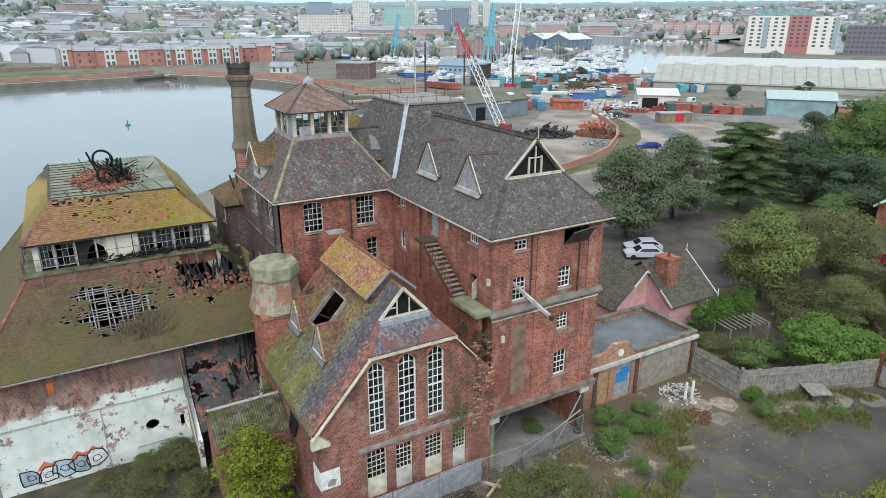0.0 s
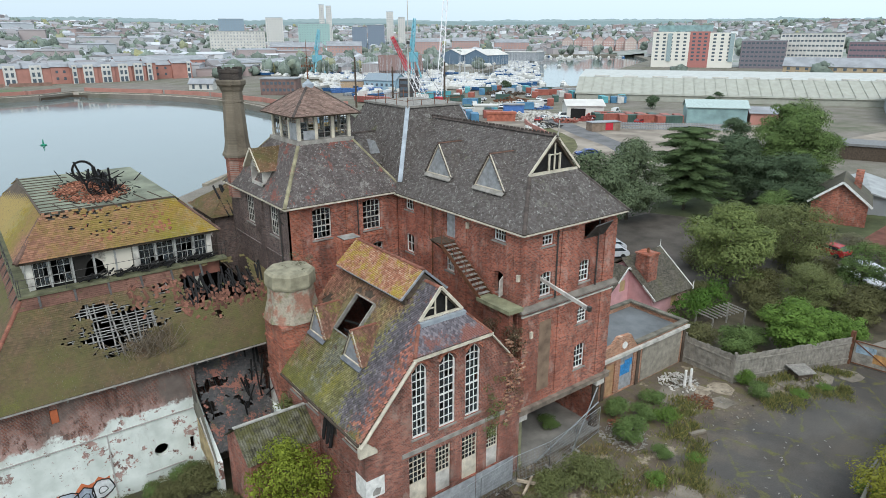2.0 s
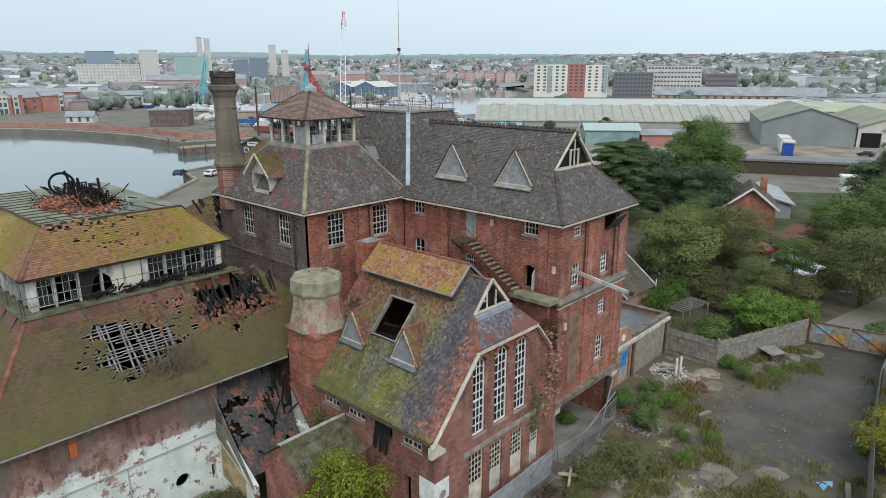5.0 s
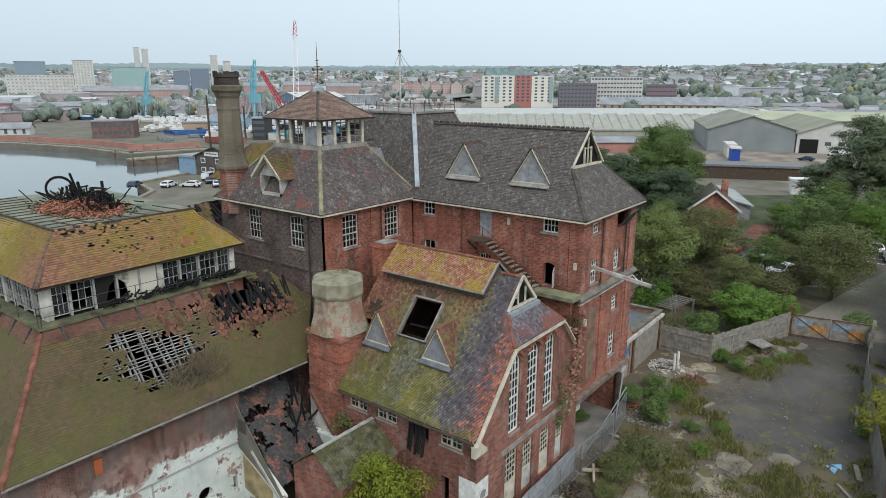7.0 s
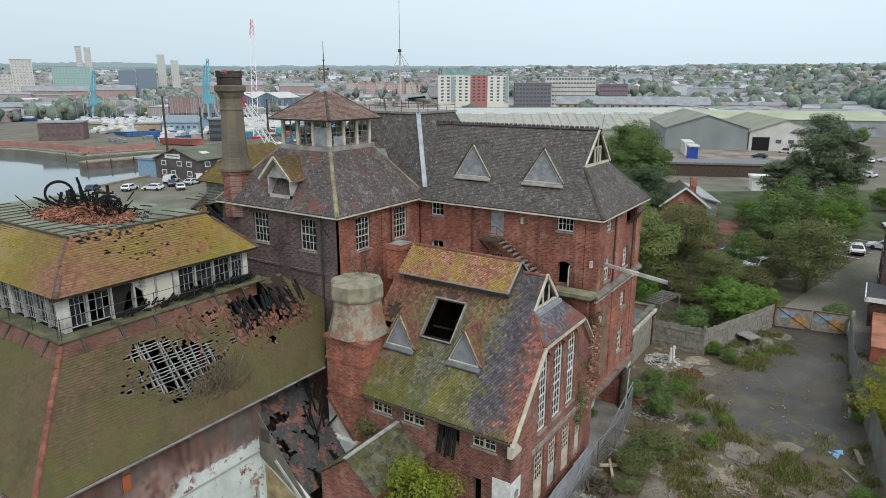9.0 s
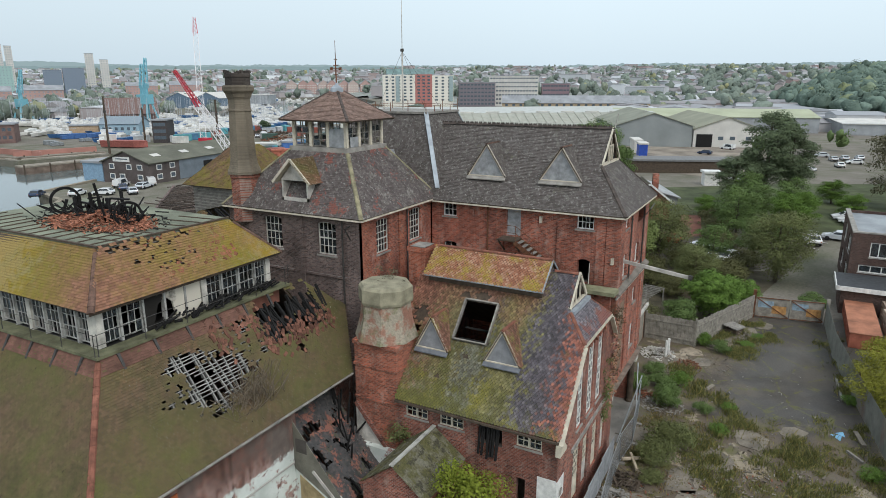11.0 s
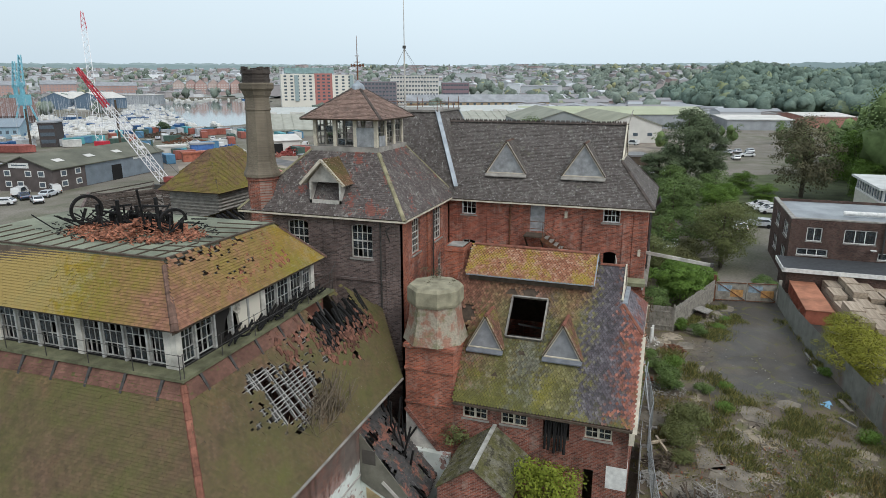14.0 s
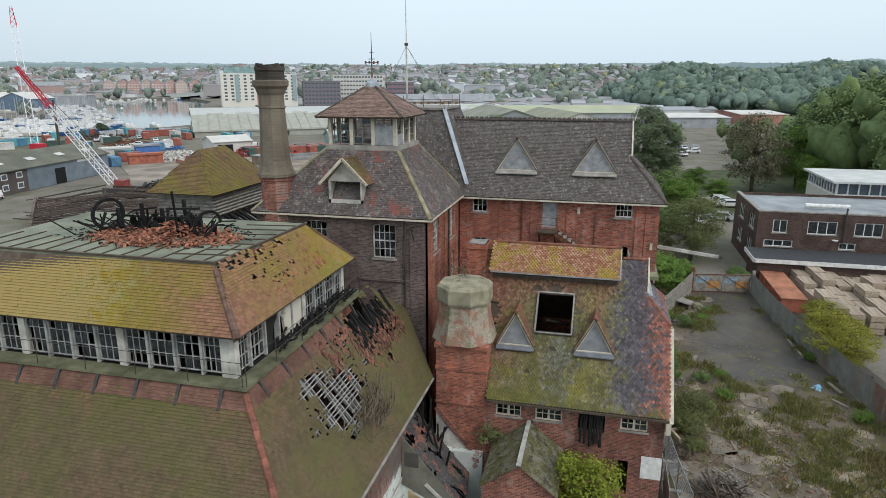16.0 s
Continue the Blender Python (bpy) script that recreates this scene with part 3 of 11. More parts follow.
def window(parent, ax, c, inw, u0, u1, z0, z1, nx=3, nz=4, arch=0.0, paint=None, gone=0.2, sill=True, deep=0.12, rail=None, seed=0, bar=0.035, edge=0.07, label=""):
    """A sash or casement in an opening of the wall ax = c; inw: the sign of the way in. Frame and bars, single panes, sill."""
    rng = random.Random(seed + 17)
    paint = paint or DIRTY_WHITE
    d0, d1 = c + inw * deep, c + inw * (deep + 0.06)

    def bx(m, ua, ub, za, zb, da, db):
        lo, hi = min(da, db), max(da, db)
        if ax == "x":
            m.box(lo, ua, za, hi, ub, zb)
        else:
            m.box(ua, lo, za, ub, hi, zb)
    uc, hw = (u0 + u1) / 2, (u1 - u0) / 2

    def head(u):
        s = (u - uc) / hw
        return z1 - arch * s * s
    us = [u0 + edge + (u1 - u0 - 2 * edge) * i / nx for i in range(nx + 1)]
    zs = [z0 + edge + (z1 - z0 - 2 * edge) * i / nz for i in range(nz + 1)]
    gu, gz_ = [u0], [z0]
    for i in range(nx):
        gu += [us[i] + (bar / 2 if i else 0), us[i + 1] - (bar / 2 if i < nx - 1 else 0)]
    for j in range(nz):
        wj = [bar * (1.1 if rail and k == rail else 0.5) for k in (j, j + 1)]
        gz_ += [zs[j] + (wj[0] if j else 0), zs[j + 1] - (wj[1] if j < nz - 1 else 0)]
    gu.append(u1)
    gz_.append(z1)
    spring = z1 - arch * 1.5
    mb = MB()
    nu_, nv_ = len(gu), len(gz_)
    for d in (d0, d1):
        for u in gu:
            for z in gz_:
                zw = z - (z1 - head(u)) * max(0.0, (z - spring) / (z1 - spring)) if arch else z
                mb.v.append((d, u, zw) if ax == "x" else (u, d, zw))
    back = nu_ * nv_

    def solid(i, j):
        return 0 <= i < nu_ - 1 and 0 <= j < nv_ - 1 and not (i % 2 and j % 2)
    for i in range(nu_ - 1):
        for j in range(nv_ - 1):
            if not solid(i, j):
                continue
            a, b, c_, d_ = i * nv_ + j, (i + 1) * nv_ + j, (i + 1) * nv_ + j + 1, i * nv_ + j + 1
            mb.f += [(a, b, c_, d_), (back + d_, back + c_, back + b, back + a)]
            for p_, q_, ni, nj in ((a, b, i, j - 1), (b, c_, i + 1, j), (c_, d_, i, j + 1), (d_, a, i - 1, j)):
                if not solid(ni, nj):
                    mb.f.append((q_, p_, back + p_, back + q_))
    win = part("window", mb, paint, parent, label)
    g0, g1 = c + inw * (deep + 0.03), c + inw * (deep + 0.036)
    for i in range(nx):
        for j in range(nz):
            if rng.random() < gone:
                continue
            p = MB()
            zt = min(zs[j + 1], head((us[i] + us[i + 1]) / 2) - edge) - bar / 2
            if zt - zs[j] < 0.08:
                continue
            bx(p, us[i] + bar / 2, us[i + 1] - bar / 2, zs[j] + bar / 2, zt, g0, g1)
            part("pane", p, GLASS, win)
    if sill:
        s = MB()
        bx(s, u0 - 0.08, u1 + 0.08, z0 - 0.1, z0 - 0.003, c - inw * 0.07, c + inw * 0.2)
        part("sill", s, STONE, win)
    return win


def gutter(parent, p, q, r=0.06, mat=None):
    return part("gutter", MB().beam(p, q, r * 1.6, r * 1.8), mat or CREAM, parent)


def pipe(parent, x, y, z0, z1, r=0.05, mat=None):
    m = MB().tube((x, y, z0), (x, y, z1), r, n=8)
    for i in range(int((z1 - z0) / 1.8) + 1):
        z = z0 + 0.2 + i * 1.8
        m.tube((x, y, z), (x, y, z + 0.08), r * 1.5, n=8)
    return part("drainpipe", m, mat or IRON, parent)


def roof_part(name, groups, mat, parent, label=""):
    ob = part(name, tile_mesh(name, groups), mat, parent, label)
    ob["kind"] = "stuff"
    return ob


# ---------- the kiln tower ----------
tower = thing("kiln_tower", "tall brick kiln tower, sooty on one side, with dark tiled roof", "building", (15.1, 45.2, 0))
TX0, TX1, TY0, TY1, TE = 11.0, 19.15, 40.35, 50.2, 15.5
m = wall_sheet(MB(), "x", TX0, 0.35, [(TY0 + 0.35, 0), (TY1, 0), (TY1, TE), (TY0 + 0.35, TE)],
               [rect(42.1, 43.45, 13.05, 15.05, 0.16), rect(46.2, 47.6, 13.05, 15.05, 0.16), rect(42.2, 43.5, 8.6, 10.1, 0.14), rect(46.2, 47.6, 8.6, 10.1, 0.14)])
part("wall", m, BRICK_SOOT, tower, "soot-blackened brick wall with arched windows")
m = wall_sheet(MB(), "y", TY0, 0.35, [(TX0, 0), (TX1, 0), (TX1, TE), (TX0, TE)],
               [rect(12.6, 13.95, 13.0, 15.1, 0.14), rect(16.35, 17.75, 13.0, 15.1, 0.14), rect(17.05, 17.9, 10.2, 12.0, 0.1)])
part("wall", m, BRICK_RED, tower, "red brick wall with tall sash windows")
m = MB().box(TX0, TY1, 0, TX1, TY1 + 0.35, TE).box(TX1 - 0.35, TY0 + 0.36, 0, TX1, TY1 - 0.01, TE)
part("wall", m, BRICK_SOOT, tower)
m = MB()
for z in (8.0, 11.7):
    m.box(TX0 + 0.36, TY0 + 0.36, z, TX1 - 0.36, TY1 - 0.01, z + 0.2)
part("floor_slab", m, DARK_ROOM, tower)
# raised brick piers, bands and the plinth course
m = MB().box(TX0 - 0.1, TY0 - 0.1, 0, TX0 + 0.75, TY0 + 0.001, TE - 0.3).box(15.0, TY0 - 0.08, 0, 15.6, TY0 + 0.001, TE - 0.3)
m.box(12.4, TY0 - 0.05, 12.55, 14.2, TY0 + 0.001, 12.8).box(16.1, TY0 - 0.05, 12.55, 18.0, TY0 + 0.001, 12.8)
part("pier", m, BRICK_ORANGE, tower, "bright orange brick pier and apron courses")
m = MB().box(TX0 - 0.1, TY0 - 0.1, 0, TX0 + 0.001, TY0 + 0.9, TE - 0.3).box(TX0 - 0.08, 44.5, 0, TX0 + 0.001, 45.2, TE - 0.3)
m.box(TX0 - 0.07, 41.3, 11.72, TX0 + 0.001, 44.4, 11.86).box(TX0 - 0.07, 45.3, 11.72, TX0 + 0.001, 49.9, 11.86)
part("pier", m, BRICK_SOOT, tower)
for k, (ax, c, u0, u1, z0, z1, nz) in enumerate((("x", TX0, 42.1, 43.45, 13.05, 15.05, 4), ("x", TX0, 46.2, 47.6, 13.05, 15.05, 4), ("x", TX0, 42.2, 43.5, 8.6, 10.1, 3), ("x", TX0, 46.2, 47.6, 8.6, 10.1, 3),
                                                 ("y", TY0, 12.6, 13.95, 13.0, 15.1, 5), ("y", TY0, 16.35, 17.75, 13.0, 15.1, 5), ("y", TY0, 17.05, 17.9, 10.2, 12.0, 4))):
    window(tower, ax, c, 1, u0, u1, z0, z1, 4 if u1 - u0 > 1 else 2, nz, 0.15, DIRTY_WHITE, 0.25, seed=k, rail=2)
pipe(tower, TX0 - 0.12, 41.55, 8.8, 15.3)
pipe(tower, 15.9, TY0 - 0.12, 8.8, 15.3)
# wall bracket beside the corner
part("bracket", MB().beam((TX0 - 0.05, 41.0, 15.0), (TX0 - 0.6, 41.0, 14.9), 0.06, 0.06).beam((TX0 - 0.05, 41.0, 14.1), (TX0 - 0.55, 41.0, 14.85), 0.05, 0.05), IRON, tower)
EX0, EX1, EY0, EY1 = 10.55, 19.5, 39.92, 50.65
CX0, CX1, CY0, CY1, CZ = 13.05, 16.95, 42.6, 46.75, 19.05
a, b, c, d = (EX0, EY0, TE), (EX1, EY0, TE), (EX1, EY1, TE), (EX0, EY1, TE)
e, f, g, h = (CX0, CY0, CZ), (CX1, CY0, CZ), (CX1, CY1, CZ), (CX0, CY1, CZ)
roof_part("roof", [plane_tiles(a, b, f, e, seed=1), plane_tiles(d, a, e, h, seed=2), plane_tiles(c, d, h, g, seed=3), plane_tiles(b, c, g, f, seed=4)], ROOF_TOWER, tower, "dark tiles with red repairs and lichen")
m = MB()
for q in ((a, b, f, e), (d, a, e, h), (c, d, h, g), (b, c, g, f)):
    m.slab([Vector(p) - Vector((0, 0, 0.02)) for p in q], 0.1)
part("roof_deck", m, TIMBER_DARK, tower)
m = MB()
for p, q in ((a, e), (b, f), (d, h)):
    hip_row(m, p, q, seed=5)
part("hip_tiles", m, HIP_PALE, tower, "pale lichened hip mortar and tiles")
part("fascia", MB().beam((EX0, EY0 + 0.02, TE - 0.1), (EX1, EY0 + 0.02, TE - 0.1), 0.05, 0.1).beam((EX0 + 0.02, EY0, TE - 0.1), (EX0 + 0.02, EY1, TE - 0.1), 0.05, 0.1), CREAM, tower)
# roof dormer with its broken opening
dx, dy0, dy1, dz0, dz1, da = 10.95, 43.95, 45.95, 16.3, 17.4, 18.6
dorm = part("dormer", MB().box(dx, dy0, dz0 - 0.2, dx + 1.4, dy0 + 0.12, dz1).box(dx, dy1 - 0.12, dz0 - 0.2, dx + 1.4, dy1, dz1).box(dx, dy0, dz0 - 0.25, dx + 0.15, dy1, dz0).poly([(dx + 0.02, dy0, dz1), (dx + 0.02, (dy0 + dy1) / 2, da - 0.1), (dx + 0.02, dy1, dz1)]).box(dx + 0.03, dy0, dz1 - 0.08, dx + 0.1, dy1, dz1), DIRTY_WHITE, tower, "small gabled dormer with a broken opening")
yc = (dy0 + dy1) / 2
l0, l1, r0, r1 = (dx - 0.35, dy1 + 0.4, dz1 - 0.2), (dx + 2.2, dy1 + 0.4, dz1 - 0.2), (dx - 0.35, yc, da), (dx + 2.6, yc, da)
l2, l3 = (dx - 0.35, dy0 - 0.4, dz1 - 0.2), (dx + 2.2, dy0 - 0.4, dz1 - 0.2)
ob = part("dormer_roof", tile_mesh("dormer_roof", [plane_tiles(l1, l0, r0, r1, seed=6), plane_tiles(l2, l3, r1, r0, seed=7)]), ROOF_MOSS, dorm)
part("bargeboard", MB().beam(l0, r0, 0.06, 0.16).beam(l2, r0, 0.06, 0.16).slab([l0, l1, r1, r0], 0.05).slab([l2, l3, r1, r0], 0.05), CREAM, dorm)

# ---------- belfry lantern on the tower ----------
belfry = thing("belfry", "open wooden belfry with cream posts, broken windows and pyramid roof", "belfry", (15.0, 44.7, 19.0))
part("base", MB().box(CX0 - 0.15, CY0 - 0.15, CZ - 0.35, CX1 + 0.15, CY1 + 0.15, CZ + 0.08), STONE, belfry)
BZ = 20.75
for x in np.linspace(CX0 + 0.1, CX1 - 0.1, 4):
    for y in (CY0 + 0.1, CY1 - 0.1):
        part("post", MB().box(x - 0.1, y - 0.1, CZ + 0.085, x + 0.1, y + 0.1, BZ), CREAM, belfry)
for y in np.linspace(CY0 + 0.1, CY1 - 0.1, 4)[1:-1]:
    for x in (CX0 + 0.1, CX1 - 0.1):
        part("post", MB().box(x - 0.1, y - 0.1, CZ + 0.085, x + 0.1, y + 0.1, BZ), CREAM, belfry)
rng = random.Random(4)
xs, ys = np.linspace(CX0 + 0.1, CX1 - 0.1, 4), np.linspace(CY0 + 0.1, CY1 - 0.1, 4)
for i in range(3):
    for ax, c, q0, q1 in (("y", CY0 + 0.08, xs[i], xs[i + 1]), ("x", CX0 + 0.08, ys[i], ys[i + 1]), ("y", CY1 - 0.12, xs[i], xs[i + 1]), ("x", CX1 - 0.12, ys[i], ys[i + 1])):
        window(belfry, ax, c, 1, q0 + 0.11, q1 - 0.11, CZ + 0.12, BZ - 0.02, 2, 4, 0, TIMBER_GREY, 0.75, sill=False, deep=0.0, seed=i * 7 + int(c), edge=0.05)
part("boarding", MB().box(CX0 + 0.02, ys[0] + 0.1, CZ + 0.1, CX0 + 0.06, ys[1] - 0.1, BZ - 0.5).box(xs[0] + 0.3, CY0 + 0.03, CZ + 0.1, xs[1] - 0.1, CY0 + 0.06, CZ + 0.7), GREY_BOARD, belfry)
ov = 0.55
A = [(CX0 - ov, CY0 - ov, BZ), (CX1 + ov, CY0 - ov, BZ), (CX1 + ov, CY1 + ov, BZ), (CX0 - ov, CY1 + ov, BZ)]
tcx, tcy = (CX0 + CX1) / 2, (CY0 + CY1) / 2
B = [(tcx - 0.25, tcy - 0.25, 22.45), (tcx + 0.25, tcy - 0.25, 22.45), (tcx + 0.25, tcy + 0.25, 22.45), (tcx - 0.25, tcy + 0.25, 22.45)]
grp, m, hp = [], MB(), MB()
for i in range(4):
    j = (i + 1) % 4
    grp.append(plane_tiles(A[i], A[j], B[j], B[i], seed=20 + i))
    m.slab([Vector(p) - Vector((0, 0, 0.02)) for p in (A[i], A[j], B[j], B[i])], 0.08)
    hip_row(hp, A[i], B[i], seed=i, r=0.1)
ob = roof_part("roof", grp, ROOF_BELFRY, belfry)
part("roof_deck", m, TIMBER_DARK, belfry)
part("hip_tiles", hp, HIP_DARK, belfry)
part("lead_cap", MB().lathe(tcx, tcy, [(0.42, 22.35), (0.38, 22.6), (0.1, 22.8), (0.05, 22.9)], 10), LEAD, belfry)
vane = MB().tube((tcx, tcy, 22.8), (tcx, tcy, 24.2), 0.045, 0.035, 8).tube((tcx, tcy, 24.2), (tcx, tcy, 25.45), 0.03, 0.012, 6)
for z, l in ((23.75, 0.38), (23.95, 0.2), (23.4, 0.12), (24.3, 0.12)):
    vane.beam((tcx - l, tcy, z), (tcx + l, tcy, z), 0.04, 0.04).beam((tcx, tcy - l, z), (tcx, tcy + l, z), 0.04, 0.04)
for s in (-1, 1):
    vane.box(tcx - 0.04, tcy + s * 0.38 - 0.04, 23.68, tcx + 0.04, tcy + s * 0.38 + 0.04, 23.84).box(tcx + s * 0.38 - 0.04, tcy - 0.04, 23.68, tcx + s * 0.38 + 0.04, tcy + 0.04, 23.84)
part("weather_vane", vane, RUST, belfry, "rusty red wrought-iron finial with a cross")

# ---------- the octagonal stack ----------
stack = thing("chimney_stack", "tall tapering octagonal brick chimney with corbelled crown", "chimney", (11.35, 49.6, 15))
SX, SY = 11.4, 49.35
part("plinth", MB().lathe(SX, SY, [(0.9, 14.5), (0.9, 17.2), (0.97, 17.25), (0.97, 17.45)], 8, math.pi / 8), BRICK_GABLE, stack)
part("shaft", MB().lathe(SX, SY, [(1.08, 17.45), (1.08, 17.62), (1.0, 17.78), (0.9, 18.05), (0.83, 18.5), (0.71, 21.2), (0.705, 21.22), (0.75, 21.25), (0.75, 21.36), (0.70, 21.38), (0.70, 21.95), (0.78, 22.1), (0.85, 22.3), (0.98, 22.45), (1.0, 22.7), (0.93, 22.78)], 8, math.pi / 8), BRICK_STACK, stack)
crg = random.Random(2)
# low dark stubs added along the rim, where birds perch
for k in range(22):
    a_ = 2 * math.pi * k / 22 + crg.uniform(-0.08, 0.08)
    if crg.random() < 0.6:
        x, y, w_ = SX + 0.7 * math.cos(a_), SY + 0.7 * math.sin(a_), crg.uniform(0.05, 0.11)
        part("crown_brick", MB().box(x - w_, y - w_, 23.49, x + w_, y + w_, 23.52 + crg.uniform(0.02, 0.14)), BRICK_CROWN, stack)
part("crown", MB().lathe(SX, SY, [(0.8, 22.78), (0.78, 23.25), (0.84, 23.27), (0.82, 23.48), (0.62, 23.5), (0.6, 22.9)], 8, math.pi / 8), BRICK_CROWN, stack, "blackened brick crown")

# ---------- the long wing and the mansard block behind ----------
wing = thing("maltings_wing", "four-storey red brick maltings wing under a steep dark roof", "building", (23.2, 34, 0))
WX0, WX1, WY0, WYM, WE = 19.2, 27.15, 27.65, 40.3, 15.4
HW = [rect(38.42, 39.42, 14.3, 15.2), rect(33.86, 34.82, 13.47, 15.3), rect(29.2, 30.25, 14.35, 15.22), rect(29.3, 30.1, 11.08, 12.5, 0.12), rect(33.9, 34.8, 11.15, 12.35, 0.1), rect(38.42, 39.38, 11.25, 12.6, 0.12)]
m = wall_sheet(MB(), "x", WX0, 0.35, [(WY0 + 0.35, 0), (WYM, 0), (WYM, WE), (WY0 + 0.35, WE)], HW)
part("wall", m, BRICK_RED, wing, "dark red brick long wall with piers")
HS = [rect(20.62, 21.55, 14.25, 15.15), rect(20.58, 21.55, 11.15, 12.65, 0.12), rect(23.95, 24.9, 11.3, 12.68, 0.12), rect(24.05, 24.95, 8.5, 9.6, 0.1), rect(24.0, 25.0, 5.3, 7.0, 0.12), rect(24.2, 26.0, 14.05, 15.0)]
m = wall_sheet(MB(), "y", WY0, 0.35, [(WX0, 4.1), (WX1, 4.1), (WX1, WE), (WX0, WE)], HS)
part("wall", m, BRICK_RED, wing, "red brick end wall with sash windows")
part("wall", MB().box(WX1 - 0.35, WY0 + 0.36, 0, WX1, 50.0, WE).box(WX0 + 0.36, 49.65, 0, WX1 - 0.36, 50.0, WE).box(WX0, 40.75, 0, WX0 + 0.35, 49.64, WE), BRICK_RED, wing)
m = MB()
for z in (3.75, 7.6, 10.6, 13.25):
    m.box(WX0 + 0.36, WY0 + 0.36, z, WX1 - 0.36, 49.6, z + 0.2)
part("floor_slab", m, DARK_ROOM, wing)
for k, (ax, r, nx, nz, g) in enumerate((("x", HW[0], 3, 2, 0.4), ("x", HW[2], 4, 2, 0.5), ("x", HW[4], 4, 3, 0.4), ("x", HW[5], 2, 2, 0.6), ("y", HS[0], 3, 3, 0.6), ("y", HS[1], 3, 4, 0.5), ("y", HS[2], 3, 4, 0.3), ("y", HS[3], 3, 4, 0.2), ("y", HS[4], 3, 4, 0.2))):
    us, zs = [p[0] for p in r], [p[1] for p in r]
    window(wing, ax, WX0 if ax == "x" else WY0, 1, min(us), max(us), min(zs), max(zs), nx, nz, 0 if len(r) == 4 else 0.11, WHITE, g, seed=40 + k, rail=2)
part("door", MB().box(WX0 + 0.1, 33.87, 13.47, WX0 + 0.16, 34.81, 15.29).box(WX0 + 0.08, 33.87, 14.3, WX0 + 0.1, 34.81, 14.42), GREY_BOARD, wing, "peeling grey plank loading door")
ob = part("door", MB().hexa([(WX0 - 0.35, 29.22, 11.1), (WX0 + 0.02, 29.32, 11.1), (WX0 + 0.0, 29.36, 11.1), (WX0 - 0.37, 29.26, 11.1), (WX0 - 0.35, 29.22, 12.1), (WX0 + 0.02, 29.32, 12.3), (WX0, 29.36, 12.3), (WX0 - 0.37, 29.26, 12.1)]), DIRTY_WHITE, wing, "broken white door leaf hanging open")
# piers between the bays
m = MB()
for y in (28.75, 31.2, 33.0, 35.3, 37.4, 40.0):
    m.box(WX0 - 0.07, y - 0.3, 4, WX0 + 0.001, y + 0.25, 14.9)
m.box(WX0 - 0.07, WY0 + 0.3, 4, WX0 + 0.001, WY0 + 0.75, 14.9)
part("pier", m, BRICK_RED, wing)
m = MB()
for x0, x1 in ((19.2, 20.3), (22.2, 23.2), (26.1, 27.15)):
    m.box(x0, WY0 - 0.08, 4.5, x1, WY0 + 0.001, 10.2).box(x0, WY0 - 0.08, 10.9, x1, WY0 + 0.001, 14.9)
m.box(19.2, WY0 - 0.06, 14.95, 24.0, WY0 + 0.001, 15.3)
part("pier", m, BRICK_RED, wing)
part("string_course", MB().hexa([(18.95, WY0 - 0.32, 10.55), (27.4, WY0 - 0.32, 10.55), (27.4, WY0 - 0.001, 10.55), (18.95, WY0 - 0.001, 10.55), (18.95, WY0 - 0.32, 10.66), (27.4, WY0 - 0.32, 10.66), (27.4, WY0 - 0.001, 10.88), (18.95, WY0 - 0.001, 10.88)]), plain("soiled_string_stone", (0.225, 0.20, 0.17), 0.9, var=0.5, scale=1.0), wing, "weathered stone string course")
part("moulding", MB().box(19.15, WY0 - 0.12, 10.22, 27.2, WY0 - 0.001, 10.32), DIRTY_WHITE, wing)
part("blocked_doorway", MB().box(20.7, WY0 - 0.012, 4.9, 21.7, WY0 - 0.002, 9.55), plain("tan_cement_render", (0.24, 0.165, 0.115), 0.9, var=0.4, scale=1.2), wing, "rendered-over tall loading doorway")
part("edge_beam", MB().box(19.0, WY0 - 0.2, 3.75, 27.5, WY0 + 0.4, 4.098).box(19.0, WY0 - 0.3, 4.098, 27.5, WY0 - 0.002, 4.17), plain("stained_edge_beam", (0.25, 0.20, 0.16), 0.9, var=0.6, scale=1.2), wing, "rust-stained edge beam over the open undercroft")
for x, y in ((19.5, 27.85), (26.7, 27.85)):
    part("column", MB().lathe(x, y, [(0.32, 0), (0.32, 0.2), (0.24, 0.3), (0.22, 3.3), (0.34, 3.5), (0.34, 3.75)], 12), CONCRETE_MOSS if x < 20 else TIMBER_DARK, wing, smooth=False)
part("undercroft_floor", MB().box(19.6, 27.3, 0.022, 27.0, 37.0, 0.06), plain("dusty_concrete_floor", (0.26, 0.245, 0.22), 0.9, var=0.4, scale=0.7), wing, "dusty concrete undercroft floor")
for x, y in ((19.5, 27.85), (26.7, 27.85)):
    part("column_head", MB().box(x - 0.36, y - 0.36, 3.35, x + 0.36, y + 0.3, 3.748), DIRTY_WHITE, wing, "flaking white column head")
for p, q in (((20.4, 27.2, 0.1), (25.9, 26.9, 2.6)), ((23.2, 26.6, 0.1), (26.2, 27.3, 3.4)), ((21.0, 30.0, 0.1), (24.5, 31.5, 1.4))):
    part("fallen_rail", MB().tube(p, q, 0.045, n=6), STEEL, wing)
